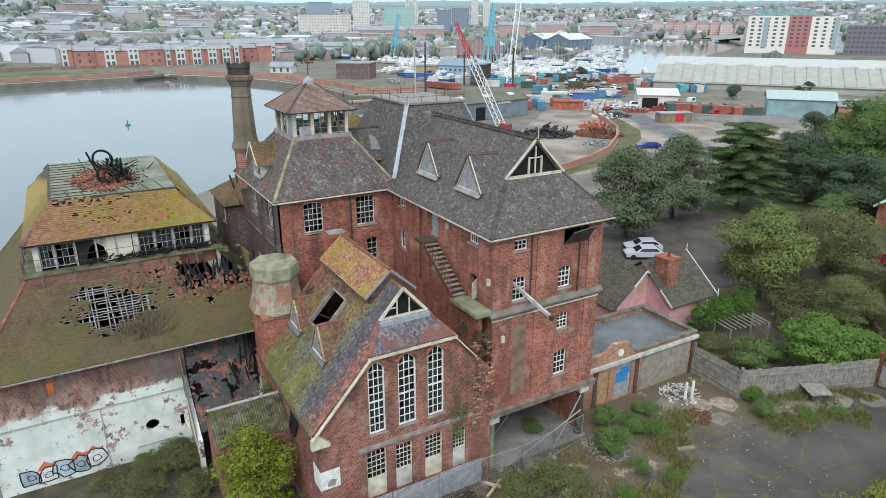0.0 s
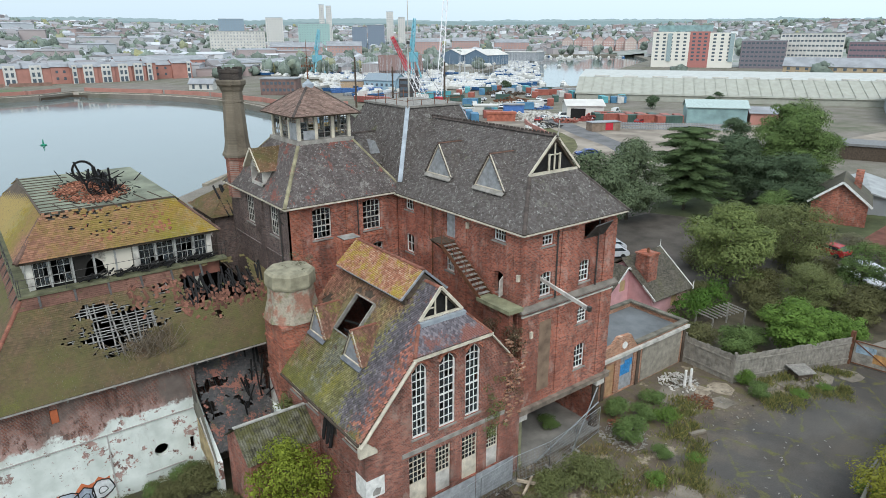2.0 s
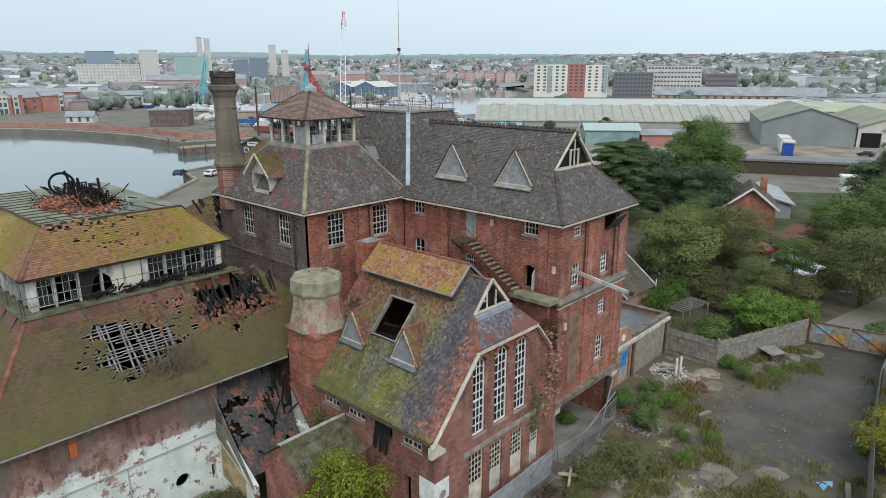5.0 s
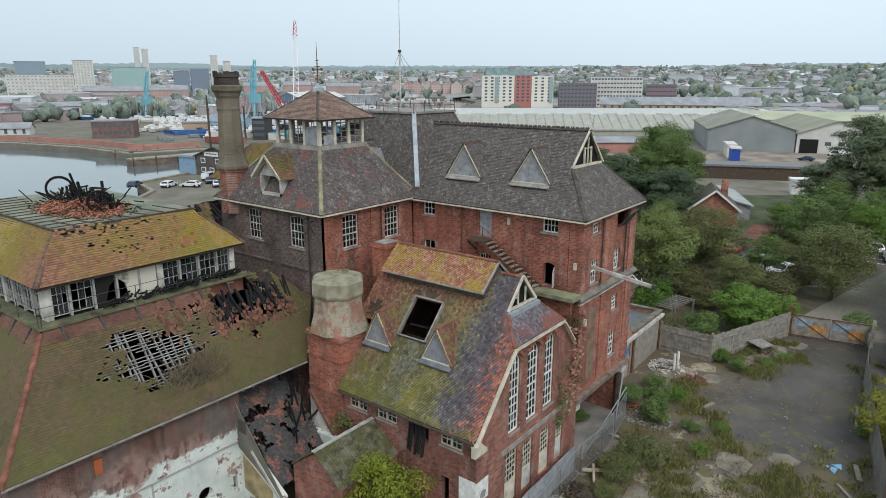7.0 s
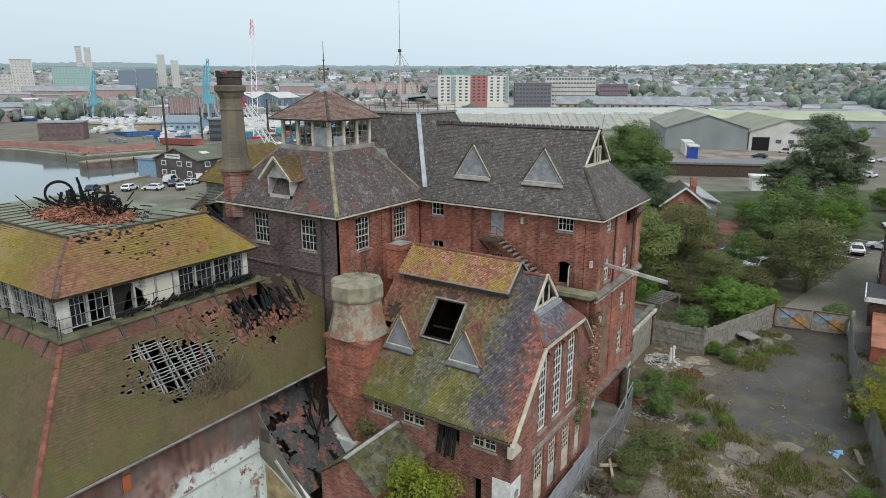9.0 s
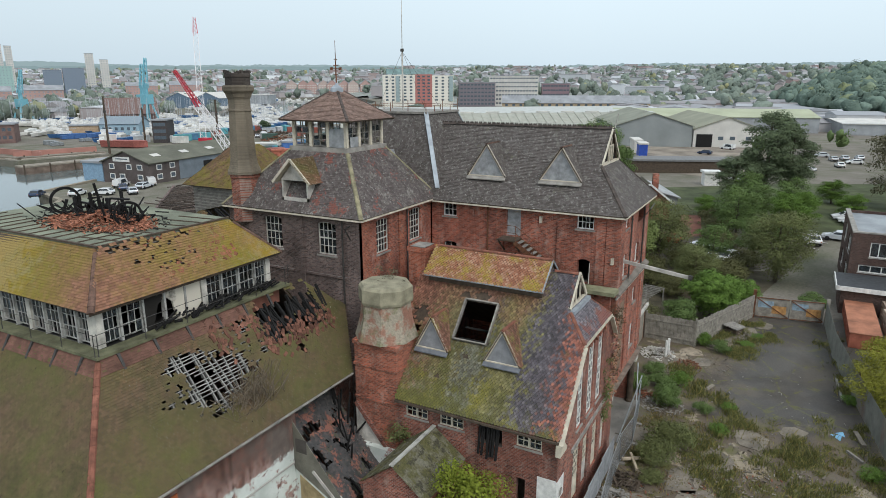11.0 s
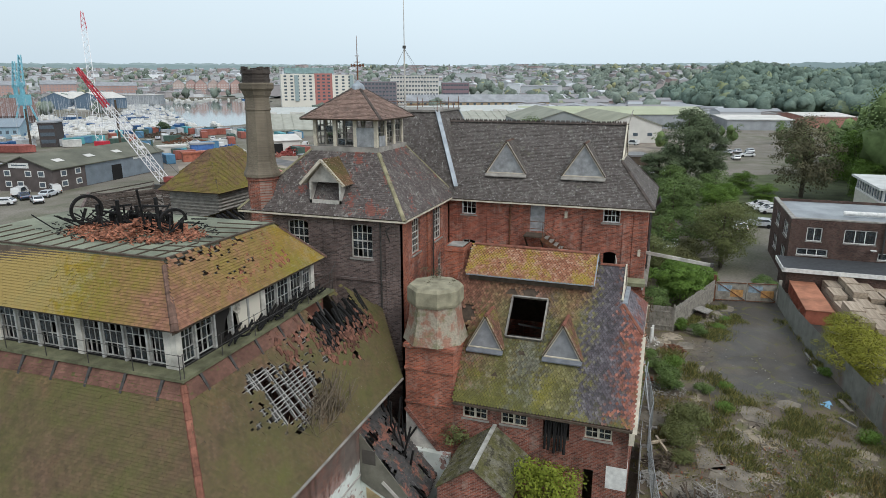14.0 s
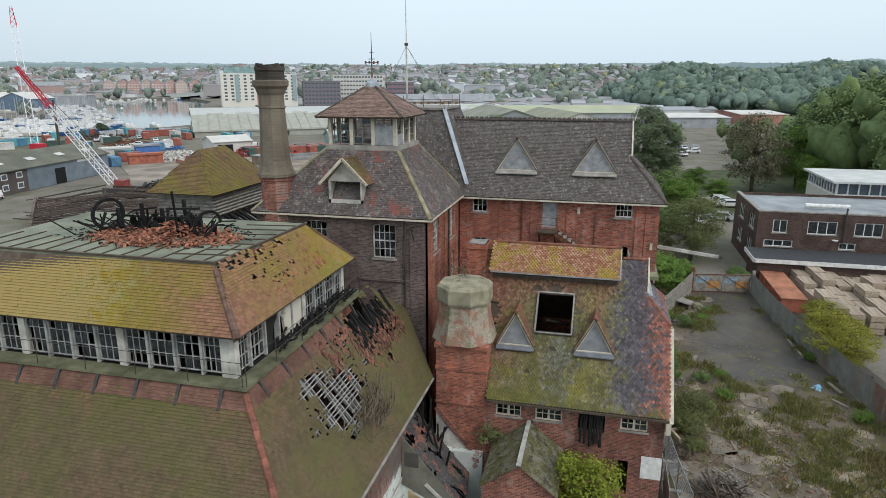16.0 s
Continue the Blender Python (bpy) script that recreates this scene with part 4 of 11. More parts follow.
# black louvred hatch hanging out of its hole, lamp fittings, pipes
part("hatch", MB().hexa([(24.2, WY0 - 0.05, 14.1), (26.0, WY0 - 0.05, 14.1), (26.0, WY0 + 0.0, 14.05), (24.2, WY0 + 0.0, 14.05), (24.3, WY0 - 0.75, 14.95), (26.0, WY0 - 0.65, 15.05), (26.0, WY0 - 0.6, 15.1), (24.3, WY0 - 0.7, 15.0)]), IRON, wing, "black hatch flap hanging open under the eaves")
for x in (21.75, 25.35):
    pipe(wing, x, WY0 - 0.14, 10.9, 15.2)
pipe(wing, WX0 - 0.12, 36.1, 10, 15.2, mat=RUST)
for x, y, z in ((WX0 - 0.12, 32.5, 14.7), (WX0 - 0.1, 27.95, 12.6), (19.9, WY0 - 0.14, 9.0)):
    part("bulkhead_lamp", MB().box(x - 0.09, y - 0.08, z - 0.2, x + 0.09, y + 0.08, z + 0.2), CREAM, wing)
GX, RZ = 23.2, 20.05
wa, wb = (18.7, 27.22, WE), (27.75, 27.22, WE)
ga, gb = (21.4, 29.5, 17.95), (25.0, 29.5, 17.95)
ridge_s, ridge_n = (GX, 29.35, RZ), (GX, 43.0, RZ)
wd = (27.75, 43.0, WE)


gz = 18.0
gxa, gxb = 18.7 + (gz - WE) / (RZ - WE) * (GX - 18.7), 27.75 - (gz - WE) / (RZ - WE) * (27.75 - GX)
ga, gb = (gxa, 29.5, gz), (gxb, 29.5, gz)


def roof_poly(p0, U, V, pts, **kw):
    p0, U, V = Vector(p0), Vector(U).normalized(), Vector(V).normalized()
    return tiles(p0, U, V, [((Vector(p) - p0).dot(U), (Vector(p) - p0).dot(V)) for p in pts], **kw)


grp = [roof_poly(wa, (0, -1, 0), (GX - 18.7, 0, RZ - WE), [wa, ga, ridge_s, ridge_n, (18.7, 43, WE)], seed=31),
       roof_poly(wb, (0, 1, 0), (GX - 27.75, 0, RZ - WE), [wb, gb, ridge_s, ridge_n, wd], seed=32),
       plane_tiles(wa, wb, gb, ga, seed=33)]
roof_part("roof", grp, ROOF_DARK, wing, "steep roof of dark weathered clay tiles")
m = MB()
dz = Vector((0, 0, 0.02))
for q in ([wa, ga, ridge_s, ridge_n, (18.7, 43, WE)], [wb, gb, ridge_s, ridge_n, wd], [wa, wb, gb, ga]):
    m.slab([Vector(p) - dz for p in q], 0.1)
part("roof_deck", m, TIMBER_DARK, wing)
m = hip_row(hip_row(MB(), wa, ga), wb, gb)
part("hip_tiles", m, HIP_DARK, wing)
m = hip_row(MB(), (GX, 29.3, RZ + 0.05), (GX, 41.9, RZ + 0.05), 0.34, 0.13)
part("ridge_tiles", m, HIP_DARK, wing)
m = MB()
for i in range(37):
    y = 29.45 + i * 0.335
    m.box(GX - 0.03, y, RZ + 0.1, GX + 0.03, y + 0.26, RZ + 0.17).box(GX - 0.03, y + 0.03, RZ + 0.17, GX + 0.03, y + 0.1, RZ + 0.24).box(GX - 0.03, y + 0.16, RZ + 0.17, GX + 0.03, y + 0.23, RZ + 0.24)
part("ridge_cresting", m, HIP_DARK, wing, "pierced clay ridge cresting")
part("fascia", MB().beam((18.7, 27.22, WE - 0.1), (18.7, 40, WE - 0.1), 0.05, 0.09).beam((18.7, 27.24, WE - 0.1), (27.75, 27.24, WE - 0.1), 0.05, 0.09), CREAM, wing)
# the glazed gablet at the hipped end
gab = part("gablet", MB().beam(ga, gb, 0.2, 0.14).beam((ga[0] - 0.15, 29.4, gz), (GX, 29.4, RZ + 0.08), 0.09, 0.13).beam((gb[0] + 0.15, 29.4, gz), (GX, 29.4, RZ + 0.08), 0.09, 0.13)
           .box(GX - 0.5, 29.42, gz, GX - 0.4, 29.52, gz + 1.1).box(GX + 0.4, 29.42, gz, GX + 0.5, 29.52, gz + 1.1).box(GX - 0.04, 29.43, gz, GX + 0.04, 29.5, gz + 1.7).box(GX - 0.5, 29.43, gz + 1.0, GX + 0.5, 29.5, gz + 1.06), CREAM, wing, "cream-painted gablet with a broken window")
part("finial", MB().tube((GX, 29.3, RZ + 0.1), (GX - 0.15, 29.1, RZ + 1.0), 0.04, 0.03, 6), DIRTY_WHITE, gab)
# black sheet added to imitate the unlit roof void
part("dark_backing", MB().poly([(ga[0] + 0.1, 29.6, gz), (gb[0] - 0.1, 29.6, gz), (GX, 29.6, RZ - 0.1)]), CHAR_AND_UNLIT, gab)


def tri_dormer(parent, x, y0, y1, z0, za, run, mat, roofmat, ridge_mat, seed, pointed=False, apron=None):
    """A triangular roof dormer with a boarded face that looks along -x."""
    yc = (y0 + y1) / 2
    face = part("dormer", MB().poly([(x + 0.05, y0, z0), (x + 0.05, yc, za), (x + 0.05, y1, z0)]).poly([(x + 0.1, y0, z0), (x + 0.1, y1, z0), (x + 0.1, yc, za)]), mat, parent, "triangular boarded dormer")
    part("bargeboard", MB().beam((x, y0 - 0.04, z0), (x, yc, za + 0.06), 0.08, 0.13).beam((x, y1 + 0.04, z0), (x, yc, za + 0.06), 0.08, 0.13).beam((x, y0 - 0.05, z0 - 0.01), (x, y1 + 0.05, z0 - 0.01), 0.07, 0.06), CREAM, face)
    part("apron", MB().hexa([(x - 0.2, y0 - 0.1, z0 - 0.26), (x, y0 - 0.1, z0 - 0.1), (x, y1 + 0.1, z0 - 0.1), (x - 0.2, y1 + 0.1, z0 - 0.26), (x - 0.2, y0 - 0.1, z0 - 0.2), (x, y0 - 0.1, z0 - 0.03), (x, y1 + 0.1, z0 - 0.03), (x - 0.2, y1 + 0.1, z0 - 0.2)]), apron or STONE, face)
    p0, p1, q0, q1 = (x - 0.06, y0 - 0.1, z0 - 0.02), (x - 0.06, y1 + 0.1, z0 - 0.02), (x - 0.06, yc, za + 0.1), (x + run, yc, za + 0.1)
    r0, r1 = (x + 0.4, y0 - 0.1, z0 - 0.02), (x + 0.4, y1 + 0.1, z0 - 0.02)
    grp = [plane_tiles(p0, r0, q1, q0, seed=seed, pointed=pointed), plane_tiles(r1, p1, q0, q1, seed=seed + 1, pointed=pointed)]
    part("dormer_roof", tile_mesh("dormer_roof", grp), roofmat, face)
    part("dormer_deck", MB().slab([p0, r0, q1, q0], 0.05).slab([r1, p1, q0, q1], 0.05), TIMBER_DARK, face)
    part("ridge_tiles", hip_row(MB(), q0, (x + run * 0.92, yc, za + 0.1), r=0.1), ridge_mat, face)
    return face


for k, (y0, y1) in enumerate(((35.42, 37.95), (30.4, 32.95))):
    tri_dormer(wing, 20.02, y0, y1, 17.05, 19.0, 2.1, GREY_BOARD, ROOF_DARK, HIP_BROWN, 60 + 2 * k)
# the mansard block
mans = thing("mansard_block", "steep mansard roof with a lead-flashed hip and railed flat top", "roof", (23, 45, 15.4))
MA = [(18.8, 39.55, 15.45), (28.0, 39.55, 15.45), (28.0, 50.3, 15.45), (18.8, 50.3, 15.45)]
MT = [(21.25, 41.9, 20.85), (25.9, 41.9, 20.85), (25.9, 47.6, 20.85), (21.25, 47.6, 20.85)]
grp, m = [], MB()
for i in range(4):
    j = (i + 1) % 4
    grp.append(plane_tiles(MA[i], MA[j], MT[j], MT[i], seed=70 + i))
    m.slab([Vector(p) - dz for p in (MA[i], MA[j], MT[j], MT[i])], 0.1)
roof_part("roof", grp, ROOF_DARK, mans)
part("roof_deck", m, TIMBER_DARK, mans)
part("flat_top", MB().box(21.1, 41.75, 20.8, 26.05, 47.75, 20.95), TIMBER_GREY, mans)
hipd = (Vector(MT[0]) - Vector(MA[0]))
part("lead_flashing", MB().beam(Vector(MA[0]) + hipd * 0.12 + Vector((-0.05, -0.05, 0.05)), Vector(MT[0]) + Vector((-0.05, -0.05, 0.08)), 0.3, 0.05, (-0.6, -0.6, 0.5)).beam(Vector(MT[1]) + Vector((0, 0, 0.06)), Vector(MT[1]) + (Vector(MA[1]) - Vector(MT[1])) * 0.3, 0.2, 0.06), LEAD, mans, "pale lead hip flashing")
rl = MB()
rng = random.Random(9)
cor = [(21.2, 41.85), (25.95, 41.85), (25.95, 47.65), (21.2, 47.65)]
for i in range(4):
    (x0, y0), (x1, y1) = cor[i], cor[(i + 1) % 4]
    rl.beam((x0, y0, 21.35), (x1, y1, 21.35 + rng.uniform(-0.1, 0.05)), 0.03, 0.03)
    for s in (0, 0.25, 0.5, 0.75):
        rl.beam((x0 + (x1 - x0) * s, y0 + (y1 - y0) * s, 20.95), (x0 + (x1 - x0) * s, y0 + (y1 - y0) * s, 21.4 + rng.uniform(-0.1, 0.4)), 0.035, 0.035)
part("railing", rl, RUST, mans, "bent rusty railing")
mast = thing("flag_mast", "tall thin white mast with stays on the flat roof", "mast", (23.6, 45.2, 20.95))
part("pole", MB().tube((23.6, 45.2, 20.95), (23.6, 45.2, 25.2), 0.07, 0.06, 8).tube((23.6, 45.2, 25.2), (23.6, 45.2, 29.8), 0.035, 0.02, 6), DIRTY_WHITE, mast)
part("collar", MB().tube((23.6, 45.2, 25.1), (23.6, 45.2, 25.3), 0.13, 0.13, 8), IRON, mast)
part("stay", MB().tube((23.6, 45.2, 25.1), (22.0, 42.3, 20.95), 0.012, n=4).tube((23.6, 45.2, 25.1), (25.5, 43.0, 20.95), 0.012, n=4).tube((23.6, 45.2, 25.1), (23.5, 47.4, 20.95), 0.012, n=4), IRON, mast)
# linking roof between tower and mansard
link = thing("linking_roof", "low tiled roof between tower and mansard with a tiny dormer", "roof", (19.5, 44.5, 16))
la, lb, lc, ld = (16.5, 42.6, 16.9), (21.0, 42.6, 16.9), (21.0, 45.0, 18.95), (16.5, 45.0, 18.95)
roof_part("roof", [plane_tiles(la, lb, lc, ld, seed=90), plane_tiles((21.0, 47.4, 16.9), (16.5, 47.4, 16.9), ld, lc, seed=91)], ROOF_DARK, link)
part("roof_deck", MB().slab([la, lb, lc, ld], 0.1).slab([(21.0, 47.4, 16.9), (16.5, 47.4, 16.9), ld, lc], 0.1), TIMBER_DARK, link)
part("ridge_tiles", hip_row(MB(), ld, lc), HIP_DARK, link)
part("dormer", MB().poly([(18.9, 43.3, 17.6), (19.7, 43.3, 17.6), (19.3, 43.3, 18.5)]).poly([(18.9, 43.3, 17.6), (19.3, 43.3, 18.5), (19.3, 44.5, 18.5)]).poly([(19.7, 43.3, 17.6), (19.3, 44.5, 18.5), (19.3, 43.3, 18.5)]), GREY_BOARD, link)

# ---------- the fire stair and ledge on the wing ----------
stair = thing("fire_stair", "rusty wooden fire stair with thin rails on a brick wall", "stairs", (18.6, 32, 11))
ST0, ST1 = Vector((18.55, 33.75, 13.4)), Vector((18.55, 30.2, 11.05))
part("landing", MB().box(18.05, 33.75, 13.33, WX0 - 0.08, 35.0, 13.41).beam((18.1, 34.9, 13.3), (WX0 - 0.08, 34.9, 12.5), 0.08, 0.08).beam((18.1, 33.9, 13.3), (WX0 - 0.08, 33.9, 12.5), 0.08, 0.08), TIMBER_DARK, stair)
n_st = 12
for i in range(n_st):
    p = ST0 + (ST1 - ST0) * ((i + 0.6) / n_st)
    part("tread", MB().box(18.1, p.y - 0.13, p.z - 0.04, 18.98, p.y + 0.13, p.z), TIMBER_GREY, stair)
for x in (18.08, 19.02):
    part("stringer", MB().beam((x, ST0.y + 0.1, ST0.z - 0.1), (x, ST1.y - 0.15, ST1.z - 0.15), 0.05, 0.26), RUST, stair)
hr = MB()
for h in (0.5, 0.95):
    hr.tube((18.05, 35.0, 13.4 + h), (18.05, 33.75, 13.4 + h), 0.02, n=5).tube((18.05, 33.75, 13.4 + h), (18.05, 30.1, 11.0 + h), 0.02, n=5)
for s in (0, 0.33, 0.66, 1.0):
    p = ST0 + (ST1 - ST0) * s
    hr.tube((18.05, p.y, p.z), (18.05, p.y, p.z + 0.95), 0.022, n=5)
hr.tube((18.05, 35.0, 13.4), (18.05, 35.0, 14.35), 0.022, n=5)
part("handrail", hr, RUST, stair)
ledge = thing("mossy_ledge", "mossy flat roof ledge with dead brambles hanging from it", "ledge", (18.4, 29, 10.9))
part("slab", MB().box(18.0, 27.45, 10.75, 19.12, 30.3, 10.98), CONCRETE_MOSS, ledge)
part("wall", MB().box(18.3, 27.75, 6.5, 18.6, 30.0, 10.74), BRICK_RED, ledge)

# ---------- the gabled house with the fish-scale roof ----------
house = thing("gabled_house", "brick gabled house with banded fish-scale tile roof", "building", (13.9, 32, 0))
HX0, HX1, HY0, HY1, HE = 8.4, 19.1, 27.4, 37.4, 6.65
HR, HRZ = 13.95, 13.1
SL = (HRZ - 6.65) / (HR - 8.05)


def hz(x):
    return 6.65 + (x - 8.05) * SL if x < HR else HRZ - (x - HR) * SL


KZ = 10.3
KX0, KX1 = 8.05 + (KZ - 6.65) / SL, 2 * HR - (8.05 + (KZ - 6.65) / SL)
tall = [rect(11.3, 12.28, 5.5, 9.85, 0.5), rect(13.05, 14.15, 5.5, 9.88, 0.54), rect(14.85, 15.9, 5.5, 9.88, 0.52)]
low = [rect(11.05, 12.25, 1.35, 4.45), rect(12.8, 13.85, 1.35, 4.3), rect(14.65, 15.8, 1.35, 4.2), rect(16.5, 17.4, 1.35, 4.0)]
m = wall_sheet(MB(), "y", HY0, 0.35, [(HX0, 0), (HX1, 0), (HX1, hz(HX1) - 0.1), (KX1, KZ), (KX0, KZ), (HX0, hz(HX0) - 0.1)], tall + low)
part("wall", m, BRICK_GABLE, house, "brown-red brick gable wall with three tall windows")
wst = [rect(34.53, 35.87, 5.65, 6.4), rect(32.42, 33.8, 5.65, 6.4), rect(30.28, 31.6, 5.3, 6.4), rect(28.2, 29.52, 5.65, 6.4), rect(29.0, 29.5, 2.0, 3.9)]
m = wall_sheet(MB(), "x", HX0, 0.35, [(HY0 + 0.35, 0), (HY1, 0), (HY1, 6.6), (HY0 + 0.35, 6.6)], wst)
part("wall", m, BRICK_GABLE, house, "brown brick side wall with small casements")
part("wall", MB().box(HX0, HY1, 0, HX1, HY1 + 0.3, 7.0), BRICK_GABLE, house)
part("wall", wall_sheet(MB(), "y", HY1, 0.3, [(HX0, 7.002), (HX1, 7.002), (HX1, hz(HX1)), (HR, HRZ - 0.15), (HX0 + 0.3, 7.003)], []), BRICK_GABLE, house)
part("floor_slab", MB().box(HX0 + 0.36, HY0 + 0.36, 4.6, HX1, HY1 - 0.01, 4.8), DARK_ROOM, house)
for k, r in enumerate(tall):
    us, zs = [p[0] for p in r], [p[1] for p in r]
    window(house, "y", HY0, 1, min(us), max(us), 5.5, max(zs), 3, 9, 0.52, WHITE, 0.12, deep=0.08, seed=100 + k, rail=4, edge=0.09, bar=0.045, label="tall arched white window with many small panes")
    uc = (min(us) + max(us)) / 2
    hood = MB()
    for i in range(10):
        a0, a1 = -1.15 + i * 0.23, -1.15 + (i + 1) * 0.23
        hw = (max(us) - min(us)) / 2 + 0.1
        hood.beam((uc + hw * a0 / 1.15, HY0 - 0.06, max(zs) + 0.14 - 0.42 * (a0 / 1.15) ** 2), (uc + hw * a1 / 1.15, HY0 - 0.06, max(zs) + 0.14 - 0.42 * (a1 / 1.15) ** 2), 0.16, 0.2)
    part("hood_mould", hood, BRICK_ORANGE, house)
for k, r in enumerate(low):
    us, zs = [p[0] for p in r], [p[1] for p in r]
    u0, u1, z1 = min(us), max(us), max(zs)
    window(house, "y", HY0, 1, u0, u1, 2.6, z1, 4, 5, 0, CREAM, 0.3, deep=0.1, seed=120 + k, sill=False)
    part("door_panel", MB().box(u0 + 0.002, HY0 + 0.1, 1.36, u1 - 0.002, HY0 + 0.16, 2.598).box(u0 + 0.3, HY0 + 0.09, 1.8, u0 + 0.5, HY0 + 0.1, 2.1), CREAM if k % 2 == 0 else DIRTY_WHITE, house, "flaking cream boarded lower panel")
part("band", MB().box(10.6, HY0 - 0.08, 4.62, 17.8, HY0 - 0.002, 4.85), STONE, house)
for k, r in enumerate(wst[:2] + [wst[3]]):
    us, zs = [p[0] for p in r], [p[1] for p in r]
    wn = window(house, "x", HX0, 1, min(us), max(us), 5.65, 6.4, 4, 2, 0, CREAM, 0.1, deep=0.05, seed=140 + k)
    part("mullion", MB().box(HX0 + 0.03, (min(us) + max(us)) / 2 - 0.06, 5.66, HX0 + 0.13, (min(us) + max(us)) / 2 + 0.06, 6.39), CREAM, wn)
# charred remains in the burnt-out window
rng = random.Random(8)
m = MB()
for i in range(9):
    y = 30.4 + i * 0.13
    m.tube((HX0 - 0.05, y, 6.3), (HX0 - 0.25 - rng.random() * 0.2, y + rng.uniform(-0.1, 0.1), 4.6 + rng.random() * 0.5), 0.05, 0.07, 6)
part("burnt_hanging", m, CHAR_AND_UNLIT, house, "black melted strips hanging from a burnt window")
# white painted quoin sign on the corner
m = MB().box(HX0 - 0.02, HY0 + 0.0, 3.05, HX0 - 0.002, HY0 + 0.98, 4.3).box(HX0 - 0.02, HY0 - 0.02, 3.05, 9.5, HY0 - 0.002, 4.2)
part("corner_sign", m, WHITE, house, "blank white painted corner sign with a torn patch")
part("torn_patch", MB().poly([(8.75, HY0 - 0.026, 3.2), (9.2, HY0 - 0.026, 3.15), (9.3, HY0 - 0.026, 3.5), (9.0, HY0 - 0.026, 3.62), (8.8, HY0 - 0.026, 3.45)]), STONE, house)
eW, eN = (8.05, 27.2, 6.65), (8.05, 37.5, 6.65)
kl, kr = (KX0, 27.2, KZ), (KX1, 27.2, KZ)
gz2, gy2 = 11.6, 28.45
g0x, g1x = 8.05 + (gz2 - 6.65) / SL, 2 * HR - (8.05 + (gz2 - 6.65) / SL)
gl, gr = (g0x, gy2, gz2), (g1x, gy2, gz2)
rs, rn = (HR, gy2 - 0.1, HRZ), (HR, 37.5, HRZ)
VW = Vector((HR - 8.05, 0, HRZ - 6.65)).normalized()
SKY = (32.25, 34.2, 10.62, 12.3)


def hole_w(u, v):
    y = 37.5 - u
    x = 8.05 + v * VW.x
    z = 6.65 + v * VW.z
    h = (y > SKY[0] - 0.05) & (y < SKY[1] + 0.05) & (x > 10.6) & (x < 12.25)
    rr = np.sin(y * 37.7 + x * 9.1) * 0.12
    h |= (np.hypot(y - 36.6, (x - 11.4) * 1.3) < 0.45 + rr)
    h |= (y > 36.35) & (x < 10.95)
    h |= (np.hypot(y - 34.3, (x - 12.45) * 3) < 0.35 + rr) | (np.hypot(y - 33.3, (x - 12.5) * 4) < 0.5 + rr)
    h |= (np.hypot(y - 33.2, (x - 10.1) * 1.5) < 0.16) | (np.hypot(y - 34.4, (x - 9.2)) < 0.1)
    return h


grp = [roof_poly(eN, (0, -1, 0), VW, [eN, eW, kl, gl, rs, rn], seed=201, pointed=True, hole=hole_w, w=0.168, g=0.122),
       ]
roof_part("half_hip", [plane_tiles(kl, kr, gr, gl, seed=202, pointed=True, w=0.168, g=0.122)], ROOF_SLATE, house, "half-hip of purple slate tiles with red lower courses")
eE0, eE1 = (19.1, 28.0, hz(19.1)), (19.1, 37.5, hz(19.1))
grp.append(roof_poly(eE0, (0, 1, 0), (-VW.x, 0, VW.z), [eE0, eE1, rn, rs, gr, kr, (18.2, 27.2, hz(18.2))], seed=203, pointed=True, w=0.168, g=0.122))
roof_part("roof", grp, ROOF_SCALE, house, "fish-scale tiles banded red, slate blue and moss yellow")
m = MB()
m.slab([(8.1, 27.25, 6.63), (8.1, 32.2, 6.63), (10.6 + 0.02, 32.2, hz(10.62) - 0.05), (12.25, 32.2, hz(12.25) - 0.05), (HR, 32.2, HRZ - 0.05), (HR, gy2, HRZ - 0.05), (g0x, gy2, gz2 - 0.05), (KX0, 27.25, KZ - 0.05)], 0.08)
m.slab([(8.1, 32.2, 6.6), (8.1, 34.25, 6.6), (10.6, 34.25, hz(10.6) - 0.06), (10.6, 32.2, hz(10.6) - 0.06)], 0.08)
m.slab([(8.1, 34.25, 6.6), (8.1, 36.3, 6.6), (HR, 36.3, HRZ - 0.06), (HR, 34.25, HRZ - 0.06)], 0.08)
m.slab([(11.0, 36.3, hz(11.0) - 0.06), (11.0, 37.4, hz(11.0) - 0.06), (HR, 37.4, HRZ - 0.06), (HR, 36.3, HRZ - 0.06)], 0.08)
m.slab([(12.3, 32.2, hz(12.3) - 0.06), (12.3, 34.25, hz(12.3) - 0.06), (HR, 34.25, HRZ - 0.06), (HR, 32.2, HRZ - 0.06)], 0.08)
m.slab([(19.1, 28, hz(19.1) - 0.05), (19.1, 37.4, hz(19.1) - 0.05), (HR, 37.4, HRZ - 0.05), (HR, gy2, HRZ - 0.05), (g1x, gy2, gz2 - 0.05), (KX1, 27.25, KZ - 0.05)], 0.08)
m.slab([Vector(kl) - dz, Vector(kr) - dz, Vector(gr) - dz, Vector(gl) - dz], 0.08)
part("roof_deck", m, TIMBER_DARK, house)
m = hip_row(hip_row(MB(), kl, gl, r=0.11), kr, gr, r=0.11)
hip_row(m, (HR, gy2, HRZ + 0.04), (HR, 29.9, HRZ + 0.04))
part("hip_tiles", m, HIP_RED, house)
